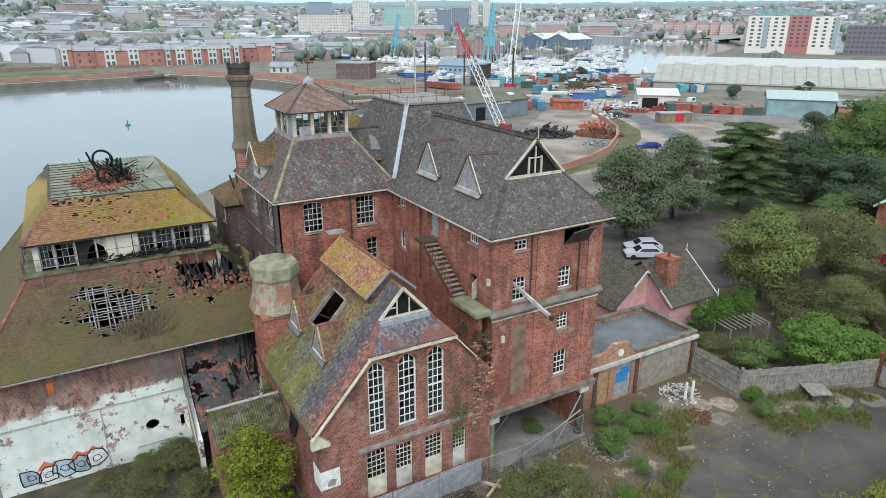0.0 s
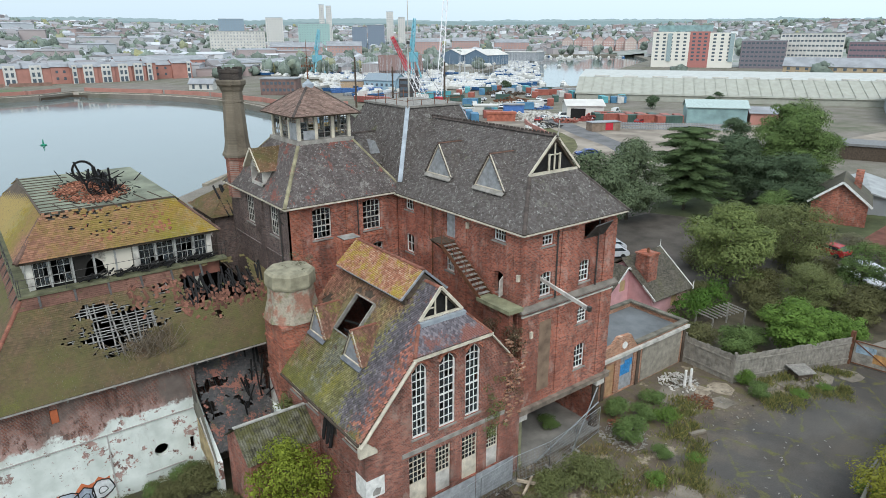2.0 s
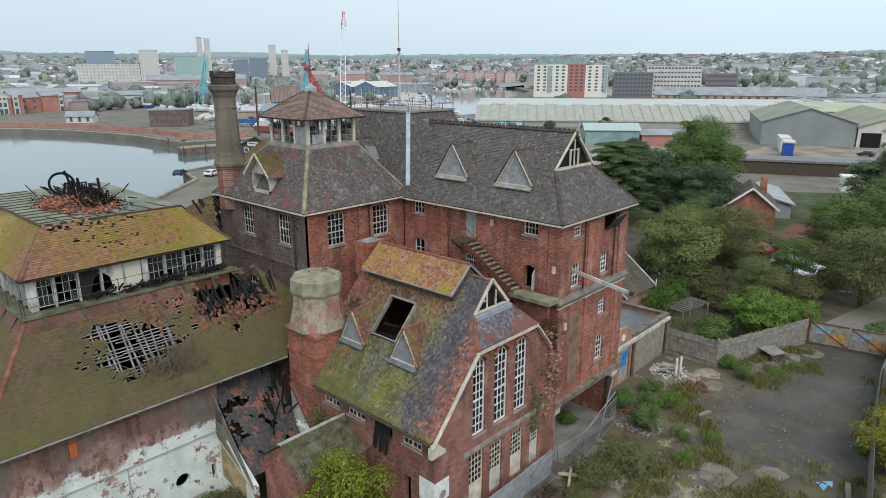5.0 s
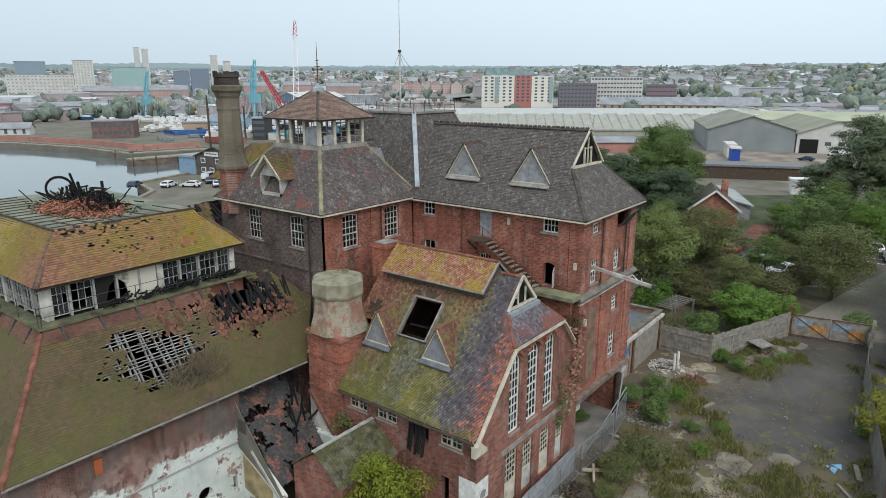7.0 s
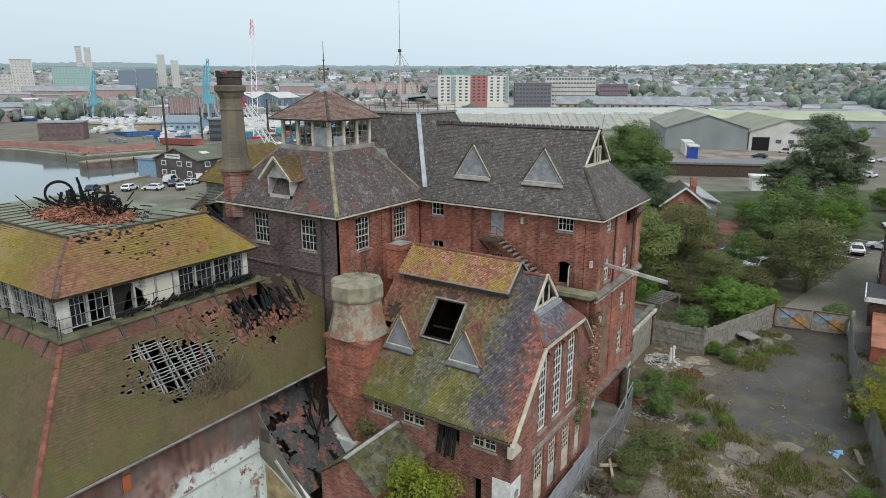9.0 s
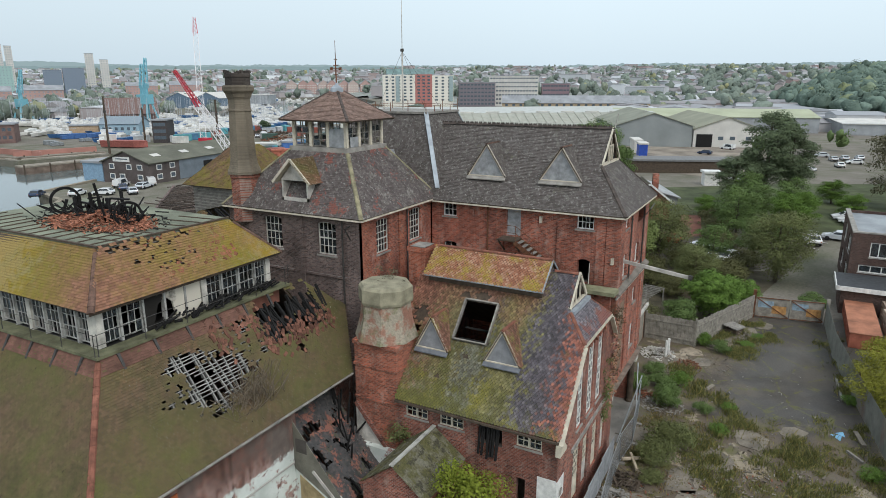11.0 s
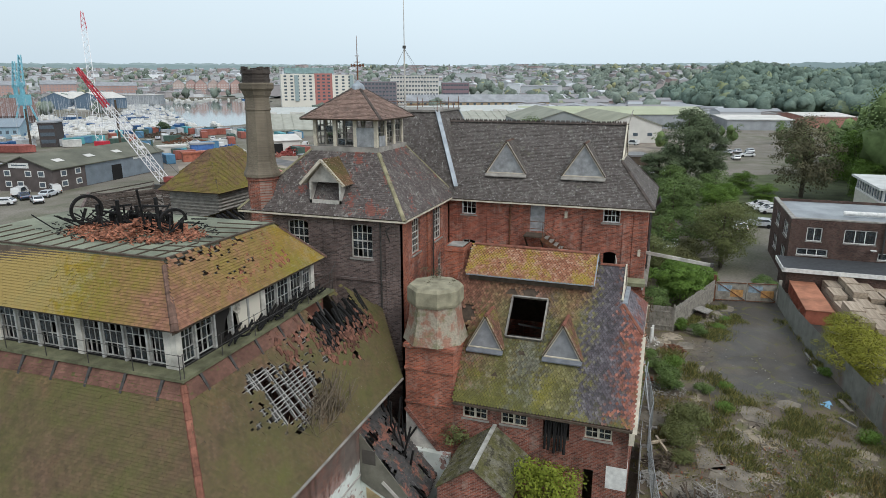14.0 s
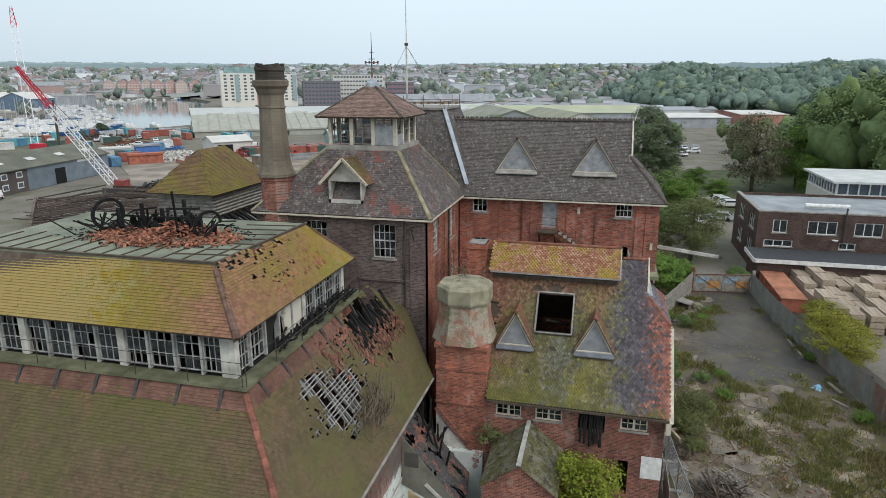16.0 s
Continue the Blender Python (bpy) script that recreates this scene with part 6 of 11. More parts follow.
LA = [(LX0 - 0.45, LY0 - 0.45, 14.0), (LX1 + 0.5, LY0 - 0.45, 14.0), (LX1 + 0.5, LY1 + 0.4, 14.0), (LX0 - 0.45, LY1 + 0.4, 14.0)]
LB = [(-1.75, 44.95, 16.05), (5.5, 44.75, 16.05), (5.6, 57.0, 16.05), (-1.85, 57.0, 16.05)]


def hole_l(u, v):
    r = nz2(u, v, 2.2, 1.0)
    r2 = nz2(u, v, 6.0, 4.0)
    h = (v > 2.3) & (u > 2.0) & (u < 7.0) & (r2 + r * 0.6 > 0.05)
    h |= (np.hypot((u - 4.6) / 1.7, (v - 1.6) / 0.7) < 1) & (r2 + 0.4 * r > 0.32)
    return h


grp = [plane_tiles(LA[0], LA[1], LB[1], LB[0], seed=310, hole=hole_l, w=0.17, g=0.125, lift=0.032, loose=0.0015), plane_tiles(LA[3], LA[0], LB[0], LB[3], seed=311, w=0.17, g=0.125, lift=0.032, loose=0.0015), plane_tiles(LA[1], LA[2], LB[2], LB[1], seed=312), plane_tiles(LA[2], LA[3], LB[3], LB[2], seed=313)]
roof_part("roof", grp, ROOF_LANTERN, lant, "red tiles largely yellow-green with moss")
m = MB()
for i in (1, 2, 3):
    j = (i + 1) % 4
    m.slab([Vector(p) - dz for p in (LA[i], LA[j], LB[j], LB[i])], 0.1)
m.slab([Vector(p) - Vector((0, -0.12, 0.14)) for p in (LA[0], LA[1], LB[1], LB[0])], 0.05)
part("roof_deck", m, TIMBER_DARK, lant)
m = MB()
va, vb = Vector(LA[0]), Vector(LB[0])
for s in np.arange(0.05, 1, 0.085):
    q0, q1 = va.lerp(vb, s), Vector(LA[1]).lerp(Vector(LB[1]), s)
    m.beam(q0 - dz, q1 - dz, 0.05, 0.03)
part("batten", m, TIMBER_GREY, lant)
m = hip_row(MB(), LA[0], LB[0], 0.34, 0.15)
hip_row(m, LA[1], LB[1], 0.34, 0.13)
part("hip_tiles", m, HIP_BROWN, lant)
rng = random.Random(5)
rub = MB()
for i in range(260):
    s, q = rng.uniform(0.2, 0.8), rng.uniform(0.2, 0.98)
    p = Vector(LA[0]).lerp(Vector(LA[1]), s).lerp(Vector(LB[0]).lerp(Vector(LB[1]), s), q)
    g = rng.uniform(0, 3.14)
    d = Vector((math.cos(g), math.sin(g) * 0.65, math.sin(g) * 0.75)) * 0.1
    if rng.random() < 0.55:
        rub.beam(p - d + Vector((0, 0, 0.04)), p + d + Vector((0, 0, 0.07)), 0.14, 0.025, (0, -0.75, 0.65))
ob = part("loose_tiles", rub, RED_TILE, lant)
ob["kind"] = "stuff"
# flat felt top with batten rolls
part("flat_roof", MB().prism([(p[0], p[1]) for p in LB], 16.0, 16.12), FELT_GREEN, lant, "green felted flat roof with batten rolls")
m = MB()
for y in np.arange(45.6, 57, 0.9):
    m.beam((-1.75, y, 16.14), (rng.uniform(0.3, 1.2), y + rng.uniform(-0.15, 0.15), 16.14), 0.06, 0.05)
for x in np.arange(-0.6, 5.5, 0.9):
    m.beam((x, 44.95, 16.14), (x - 0.3, rng.uniform(46.3, 47.5), 16.14), 0.06, 0.05)
m.beam((-1.75, 44.9, 16.15), (-1.8, 57, 16.15), 0.12, 0.07).beam((-1.75, 44.95, 16.15), (5.5, 44.75, 16.15), 0.12, 0.07)
part("batten_roll", m, TIMBER_DARK, lant)

# bare red courses just under the walkway
SA = SLEN * 0.87
def on_s(x, v):
    return (x, AY0 + VS.y * v, AE + VS.z * v)
def on_w(y, v):
    return (AX0 + (BX0 - AX0) * v / SLEN, y, AE + VS.z * v)
RED_BARE = plain("bare_red_tile_strip", (0.195, 0.10, 0.074), 0.9, var=0.45, scale=0.9, island=0.25)
up3 = Vector((0, 0, 0.035))
q = [Vector(on_s(-4.05, SA)) + up3, Vector(on_s(4.2, SA)) + up3, Vector(on_s(4.2, SLEN)) + up3, Vector(on_s(-3.6, SLEN)) + up3]
roof_part("bare_strip", [plane_tiles(*q, seed=330)], RED_BARE, hall, "bare red tile courses under the walkway")
q = [Vector(on_w(60, SA)) + up3, Vector(on_w(42.5, SA)) + up3, Vector(on_w(43.0, SLEN)) + up3, Vector(on_w(60, SLEN)) + up3]
roof_part("bare_strip", [plane_tiles(*q, seed=331)], RED_BARE, hall)
# thin iron railing on the walkway
rl2 = MB()
for y in np.arange(BY0, BY1, 2.2):
    rl2.tube((BX0 - 0.1, y, WK + 0.12), (BX0 - 0.1, y, WK + 1.1), 0.02, n=5)
for x in np.arange(BX0, BX1 + 0.5, 2.2):
    rl2.tube((x, BY0 - 0.1, WK + 0.12), (x, BY0 - 0.1, WK + 1.1), 0.02, n=5)
for h in (0.6, 1.05):
    rl2.tube((BX0 - 0.1, BY0 - 0.1, WK + h), (BX0 - 0.1, BY1, WK + h - 0.03), 0.014, n=4).tube((BX0 - 0.1, BY0 - 0.1, WK + h), (BX1 + 0.3, BY0 - 0.1, WK + h + 0.02), 0.014, n=4)
rl2.tube((BX1 + 0.3, BY0 - 0.1, WK + 0.12), (BX1 + 0.3, BY0 - 0.1, WK + 1.2), 0.02, n=5).tube((BX1 + 0.3, BY0 - 0.1, WK + 1.1), (BX1 + 1.6, BY0 + 0.4, WK + 1.2), 0.015, n=4)
part("railing", rl2, IRON, hall, "thin iron walkway railing")
# charred litter on the walkway
rng = random.Random(91)
m = MB()
for i in range(110):
    x, y = rng.uniform(-0.8, 6.8), rng.uniform(BY0 + 0.0, BY0 + 0.65)
    g = rng.gauss(0, 0.6)
    l = rng.uniform(0.15, 0.7)
    z = WK + 0.15 + rng.random() * 0.25
    m.beam((x, y, z), (x + l * math.cos(g), y + 0.4 * l * math.sin(g), z + rng.uniform(-0.05, 0.3)), 0.07, 0.07)
ob = part("charred_litter", m, CHAR_AND_UNLIT, hall, "charred timbers lying on the walkway")
ob["kind"] = "stuff"
# painted scrawl low on the whitewashed wall, as plain shapes
rng = random.Random(44)
SPRAY = [plain("scrawl_grey_blue", (0.34, 0.39, 0.46), 0.7, var=0.4, scale=3), plain("scrawl_white", (0.66, 0.68, 0.68), 0.7, var=0.3, scale=3), plain("scrawl_pale_blue", (0.45, 0.52, 0.58), 0.7, var=0.3, scale=3)]
SPRAY_ORANGE = plain("scrawl_orange", (0.60, 0.17, 0.07), 0.7, var=0.3)
for k in range(5):
    cx_, cz_ = -5.35 + k * 0.86, 0.85 + rng.uniform(-0.1, 0.15)
    n_p = rng.randint(8, 11)
    pts = []
    for i in range(n_p):
        a_ = 2 * math.pi * i / n_p + rng.uniform(-0.2, 0.2)
        rr = rng.uniform(0.55, 1.0)
        pts.append((cx_ + 0.72 * rr * math.cos(a_), cz_ + 0.8 * rr * math.sin(a_)))
    dy_ = 39.612 - k * 0.0012
    if k in (1, 3, 4):
        part("dab", MB().poly([(cx_ - 0.5, dy_ - 0.0002, cz_ + 0.4), (cx_ + 0.45, dy_ - 0.0002, cz_ + 0.45), (cx_ + 0.55, dy_ - 0.0002, cz_ + 0.8), (cx_ + 0.25, dy_ - 0.0002, cz_ + 0.72), (cx_ - 0.05, dy_ - 0.0002, cz_ + 0.98), (cx_ - 0.3, dy_ - 0.0002, cz_ + 0.7)]), SPRAY_ORANGE, hall, "orange sprayed splash")
    gp = part("graffito", MB().poly([(u, dy_ - 0.0006, z) for u, z in pts]), SPRAY[k % 3], hall, "sprayed interlocking letter shape")
    inner = [(cx_ + (u - cx_) * 0.4 + 0.05, cz_ + (z - cz_) * 0.35) for u, z in pts]
    for w_, lp in ((0.075, pts), (0.05, inner)):
        o = MB()
        for a_, b_ in zip(lp, lp[1:] + lp[:1]):
            o.beam((a_[0], dy_ - 0.004, a_[1]), (b_[0], dy_ - 0.004, b_[1]), 0.004, w_, (0, 0, 1) if abs(a_[0] - b_[0]) > abs(a_[1] - b_[1]) else (1, 0, 0))
        part("outline", o, CHAR_AND_UNLIT, gp)

# ---------- the burnt cupola wreck on the flat roof ----------
wreck = thing("burnt_cupola", "charred round cupola frame collapsed among broken red tiles", "ruin", (2.0, 50, 16.12))
rng = random.Random(12)


def ring(m, c, r, w, nrm, n=20, gap=0.0):
    nrm = Vector(nrm).normalized()
    s = nrm.cross(Vector((0, 0, 1)))
    s = s.normalized() if s.length > 0.1 else Vector((1, 0, 0))
    t = nrm.cross(s)
    for i in range(int(n * gap), n):
        g0, g1 = 2 * math.pi * i / n, 2 * math.pi * (i + 1) / n
        m.beam(Vector(c) + s * (r * math.cos(g0)) + t * (r * math.sin(g0)), Vector(c) + s * (r * math.cos(g1)) + t * (r * math.sin(g1)), w, w * 0.9, nrm)
    return m


part("ring_frame", ring(MB(), (1.8, 52.6, 16.95), 0.68, 0.13, (0.4, 0.9, 0.1)), CHAR_AND_UNLIT, wreck)
m = MB()
for k in range(12):
    x, top = 1.6 + k * 0.13, 16.95 + rng.uniform(-0.25, 0.35)
    if k % 5 != 3:
        m.beam((x, 48.75, 16.13), (x + rng.uniform(-0.06, 0.06), 48.7, top), 0.1, 0.035)
m.beam((1.45, 48.8, 16.13), (0.75, 48.4, 18.3), 0.09, 0.09)
part("charred_stave", m, CHAR_AND_UNLIT, wreck)["kind"] = "stuff"
part("ring_frame", ring(MB(), (1.7, 47.5, 16.75), 0.6, 0.11, (0.45, 0.85, 0.25), 24, 0.4), CHAR_AND_UNLIT, wreck)
m = MB()
for k, y in enumerate(np.linspace(47.7, 53.3, 15)):
    x = 2.4 + 0.45 * math.sin(k * 2.1)
    hgt = rng.choice((0.5, 0.8, 1.0, 1.3, 1.45))
    m.beam((x, y, 16.12), (x + rng.uniform(-0.2, 0.2), y + rng.uniform(-0.25, 0.25), 16.12 + hgt), rng.uniform(0.07, 0.17), rng.uniform(0.07, 0.15))
for y0, y1, z in ((48.4, 50.2, 17.25), (48.3, 50.9, 16.85), (48.9, 51.6, 16.55), (50.6, 52.0, 17.2), (51.2, 53.2, 16.75)):
    m.beam((2.5, y0, z), (2.7, y1, z + rng.uniform(-0.25, 0.1)), 0.12, 0.09)
for i in range(85):
    x, y = rng.gauss(2.3, 0.6), rng.uniform(46.9, 54.0)
    g = rng.uniform(0, 6.28)
    l = rng.uniform(0.25, 1.1)
    m.beam((x, y, rng.uniform(16.14, 16.4)), (x + l * math.cos(g), y + l * math.sin(g), rng.uniform(16.14, 16.95)), rng.uniform(0.03, 0.09), 0.05)
part("charred_post", m, CHAR_AND_UNLIT, wreck)
# scorched board walls still standing between the posts
m = MB()
for k in range(34):
    y = 48.6 + k * 0.115
    top = 16.5 + 0.55 * abs(math.sin(k * 0.9)) * rng.uniform(0.5, 1.1)
    if rng.random() < 0.75:
        m.hexa([(2.72, y, 16.13), (2.76, y, 16.13), (2.76, y + 0.1, 16.13), (2.72, y + 0.1, 16.13), (2.72, y, top), (2.76, y, top), (2.76, y + 0.1, top - 0.06), (2.72, y + 0.1, top - 0.06)])
part("charred_boards", m, CHAR_AND_UNLIT, wreck)["kind"] = "stuff"
WRECK_TILE = plain("fire_reddened_tile", (0.40, 0.165, 0.10), 0.88, var=0.45, scale=5, island=0.85)
m = MB()
for i in range(1500):
    g = rng.uniform(0, 6.28)
    rr = math.sqrt(rng.random())
    x, y = 1.55 + 1.95 * rr * math.cos(g) * rng.uniform(0.7, 1.2), 49.5 + 3.5 * rr * math.sin(g) * rng.uniform(0.8, 1.15)
    z = 16.14 + max(0.0, 1 - rr) * (0.48 + 0.28 * math.sin(y * 1.7)) * rng.random() + 0.03
    d = Vector((rng.uniform(-1, 1), rng.uniform(-1, 1), rng.uniform(-0.6, 0.6))).normalized() * rng.uniform(0.04, 0.11)
    m.beam(Vector((x, y, z)) - d, Vector((x, y, z)) + d, rng.uniform(0.06, 0.13), 0.025)
part("fallen_tiles", m, WRECK_TILE, wreck, "heap of broken red tiles")["kind"] = "stuff"
m = MB()
for i in range(200):
    g = rng.uniform(0, 6.28)
    rr = rng.uniform(0.7, 1.2)
    x, y = 1.9 + 2.0 * rr * math.cos(g), 50.2 + 4.0 * rr * math.sin(g)
    l = rng.uniform(0.04, 0.3)
    q = rng.uniform(0, 6.28)
    m.beam((x, y, 16.15), (x + l * math.cos(q), y + l * math.sin(q), 16.15 + rng.random() * 0.06), 0.05, 0.03)
part("ash_litter", m, CHAR_AND_UNLIT, wreck, "scattered charcoal and ash")["kind"] = "stuff"

# ---------- ground and water ----------
RIVER = [(-900, 372), (-20, 340), (31, 352), (47, 364), (54, 350), (72, 326), (84, 300), (92, 262), (92, 224), (118, 217), (112, 196), (95, 176), (78, 166), (61, 160), (57, 146), (30, 120), (0, 92), (-60, 80), (-900, 60)]
DOCK = [(246, 250), (256, 300), (300, 372), (395, 445), (470, 520), (560, 640), (700, 690), (790, 600), (640, 466), (440, 352), (330, 272), (286, 247)]


def ground_material():
    n = Nodes("town_ground")
    c = n.mix(n.ramp(n.noise(0.02, 6), [(0.4, 0.0), (0.6, 1.0)]), (0.175, 0.155, 0.135), (0.125, 0.13, 0.085))
    c = n.mix(n.ramp(n.noise(0.15, 6), [(0.35, 0.0), (0.7, 1.0)]), c, (0.24, 0.215, 0.185))
    c = n.mix(0.5, c, n.ramp(n.noise(3.0, 4), [(0.3, 0.5), (0.7, 1.2)]), "MULTIPLY")
    n.bump(n.noise(6, 4), 0.4, 0.05)
    return n.done(c, 0.95, 0, 0.1)


GROUND = ground_material()
R0 = 4500
vs = [Vector(p) for p in ((-R0, -R0), (R0, -R0), (R0, R0), (-R0, R0))] + [Vector(p) for p in RIVER] + [Vector(p) for p in DOCK]
nr, nd = len(RIVER), len(DOCK)
es = [(i, (i + 1) % 4) for i in range(4)] + [(4 + i, 4 + (i + 1) % nr) for i in range(nr)] + [(4 + nr + i, 4 + nr + (i + 1) % nd) for i in range(nd)]
ov, oe, of = geometry.delaunay_2d_cdt(vs, es, [], 0, 1e-4)[:3]
m = MB()
m.v = [(p.x, p.y, 0.0) for p in ov]
for f in of:
    q = sum((ov[i] for i in f), Vector((0, 0))) / len(f)
    q = np.array([[q.x, q.y]])
    if not inside(q, RIVER)[0] and not inside(q, DOCK)[0]:
        m.f.append(tuple(f))
for lp in (RIVER, DOCK):
    for i in range(len(lp)):
        (x0, y0), (x1, y1) = lp[i - 1], lp[i]
        m.poly([(x0, y0, 0), (x1, y1, 0), (x1, y1, -4), (x0, y0, -4)])
        m.f[-1] = tuple(m.f[-1])
tagged(part("ground", m, GROUND), "worn urban ground of gravel, dirt and grass", "ground", kind="structure")


def water_material():
    n = Nodes("still_river_water")
    n.bump(n.noise(0.5, 3, None, 0.5, (1, 1, 1)), 0.05, 0.05)
    return n.done(n.mix(n.ramp(n.noise(0.01, 3), [(0.3, 0.0), (0.7, 1.0)]), (0.10, 0.13, 0.135), (0.13, 0.16, 0.16)), 0.06, 0, 0.5)


m = MB().poly([(-900, 40, -2), (860, 40, -2), (860, 760, -2), (-900, 760, -2)])
tagged(part("water", m, water_material()), "calm grey-green river water", "water", kind="structure")

# ---------- the yard ----------


def yard_material():
    n = Nodes("cracked_yard_asphalt")
    a = n.mix(n.ramp(n.noise(0.22, 6, None, 0.6), [(0.35, 0.0), (0.65, 1.0)]), (0.058, 0.052, 0.047), (0.098, 0.085, 0.071))
    dirt = n.mix(n.noise(2.5, 5), (0.085, 0.066, 0.048), (0.165, 0.13, 0.095))
    moss = n.mix(n.noise(8, 4), (0.075, 0.078, 0.022), (0.15, 0.14, 0.042))
    x, y, z = n.sep()
    edge = n.math("ADD", n.math("MULTIPLY", n.math("SUBTRACT", n.noise(0.22, 6, None, 0.65), 0.5), 16.0), n.math("MAXIMUM", n.math("SUBTRACT", 27.0, x), n.math("SUBTRACT", y, 22.5)))
    pale = n.mix(n.noise(5, 4), (0.21, 0.172, 0.122), (0.37, 0.31, 0.225))
    dirt = n.mix(n.step(n.math("ADD", n.noise(0.33, 6, None, 0.6), n.math("MULTIPLY", n.step(x, 27.0, 17.0), 0.03)), 0.575, 0.595), dirt, pale)
    dirt = n.mix(n.step(n.noise(0.75, 6, None, 0.6), 0.52, 0.6), dirt, n.mix(n.noise(9, 3), (0.09, 0.075, 0.04), (0.16, 0.14, 0.065)))
    c = n.mix(n.step(edge, -2.2, 0.6), a, dirt)
    v = n.t.nodes.new("ShaderNodeTexVoronoi")
    v.feature = "DISTANCE_TO_EDGE"
    v.inputs["Scale"].default_value = 0.28
    n.t.links.new(n.coord(), v.inputs["Vector"])
    crack = n.step(n.math("ADD", v.outputs["Distance"], n.math("MULTIPLY", n.noise(1.2, 5), 0.22)), 0.13, 0.10)
    c = n.mix(n.math("MULTIPLY", crack, 0.8), c, moss)
    c = n.mix(n.step(n.noise(0.5, 7, None, 0.7), 0.60, 0.68), c, moss)
    c = n.mix(0.5, c, n.ramp(n.noise(14, 4), [(0.3, 0.45), (0.7, 1.25)]), "MULTIPLY")
    n.bump(n.noise(9, 5), 0.5, 0.03)
    return n.done(c, n.ramp(n.noise(0.18, 4), [(0.4, 0.55), (0.6, 0.95)]), 0, 0.3)


YARD = yard_material()
m = MB().poly([(-2, 4, 0.02), (54, 12.5, 0.02), (51.5, 21, 0.02), (40, 25, 0.02), (40, 30, 0.02), (9, 30, 0.02), (-2, 28, 0.02)])
tagged(part("yard", m, YARD), "cracked dark asphalt yard with dirt and weeds", "yard", kind="structure")
CONC = plain("broken_concrete", (0.225, 0.195, 0.155), 0.92, var=0.45, scale=0.8, fine=9)
rng = random.Random(31)


def slab_piece(x, y, r, z=0.06):
    k = rng.randint(5, 8)
    pts = [(x + r * rng.uniform(0.6, 1.1) * math.cos(2 * math.pi * i / k), y + r * rng.uniform(0.5, 1.0) * math.sin(2 * math.pi * i / k)) for i in range(k)]
    return MB().prism(pts, 0.021, z)


slabs = thing("concrete_floor", "broken concrete floor slabs with weeds between", "paving", (16, 22, 0))
for x, y, r in ((18.5, 22.6, 2.0), (21.5, 21.2, 1.7), (16.2, 21.4, 1.9), (14.2, 24.6, 1.6), (24.8, 19.5, 1.5), (12.4, 21.8, 1.7), (27.2, 17.0, 1.2), (20.5, 24.8, 1.3), (34.5, 26.3, 1.9), (36.5, 23.9, 1.2), (43.6, 22.4, 1.8), (46.0, 21.2, 1.5), (41.4, 23.6, 1.3), (48.3, 19.9, 1.3), (22.3, 26.0, 1.6), (11, 25.5, 1.3)):
    part("slab", slab_piece(x, y, r), CONC, slabs)

# weeds in drifts, and low shrubs


def blades(name, spots, col, label, seed, wide=0.024):
    rg = np.random.default_rng(seed)
    V, F = [], []
    for x, y, r, n, h in spots:
        n = int(n * 2.4)
        q = rg.normal(0, r * 0.55, (n, 2)) + (x, y)
        for px, py in q:
            g = rg.uniform(0, 6.28)
            hh = h * rg.uniform(0.4, 1.2)
            dx, dy = math.cos(g) * wide, math.sin(g) * wide
            lx, ly = rg.normal(0, 0.35 * hh, 2)
            k = len(V)
            V += [(px - dx, py - dy, 0.02), (px + dx, py + dy, 0.02), (px + dx * 0.7 + lx * 0.5, py + dy * 0.7 + ly * 0.5, hh * 0.7), (px + lx, py + ly, hh)]
            F.append((k, k + 1, k + 2, k + 3))
    mm = MB()
    mm.v, mm.f = V, F
    nd = Nodes(name + "_green")
    c = nd.ramp(nd.island(), [(0.0, tuple(v * 0.5 for v in col)), (0.6, col), (1.0, (col[0] * 1.8, col[1] * 1.45, col[2] * 1.3))])
    return tagged(part(name, mm, nd.done(c, 0.8, 0, 0.2)), label, "weeds", kind="stuff")


sp = []
line = [(22, 23.5), (24.5, 21.3), (27, 20.3), (29.5, 21.3), (31, 23.5), (33, 25), (36, 25.8)]
for (x0, y0), (x1, y1) in zip(line[:-1], line[1:]):
    for i in range(6):
        s = rng.random()
        sp.append((x0 + (x1 - x0) * s + rng.gauss(0, 0.4), y0 + (y1 - y0) * s + rng.gauss(0, 0.4), rng.uniform(0.4, 0.9), 55, rng.uniform(0.2, 0.5)))
for (x0, y0), (x1, y1) in (((41, 24.2), (49, 20.5)), ((38, 22), (46, 19.2)), ((23, 12.2), (48, 14.3)), ((10, 14), (24, 18))):
    for i in range(22):
        s = rng.random()
        sp.append((x0 + (x1 - x0) * s + rng.gauss(0, 0.5), y0 + (y1 - y0) * s + rng.gauss(0, 0.5), rng.uniform(0.3, 0.8), 70, rng.uniform(0.15, 0.45)))
for i in range(60):
    sp.append((rng.uniform(9, 30), rng.uniform(13, 26), rng.uniform(0.25, 0.8), 60, rng.uniform(0.08, 0.25)))
drift = random.Random(8)
for x0, y0, x1, y1, w_ in ((11, 13.5, 20, 14.5, 1.0), (20, 14.5, 26, 17.5, 0.9), (17, 19.5, 22, 22.5, 0.8), (12.5, 16, 17, 18.5, 0.6)):
    for i in range(26):
        s = drift.random()
        sp.append((x0 + (x1 - x0) * s + drift.gauss(0, w_), y0 + (y1 - y0) * s + drift.gauss(0, w_ * 0.6), drift.uniform(0.3, 0.7), 60, drift.uniform(0.12, 0.4)))
blades("weeds", sp, (0.165, 0.175, 0.062), "green weeds and grass in drifts over the yard", 5)
sp = []
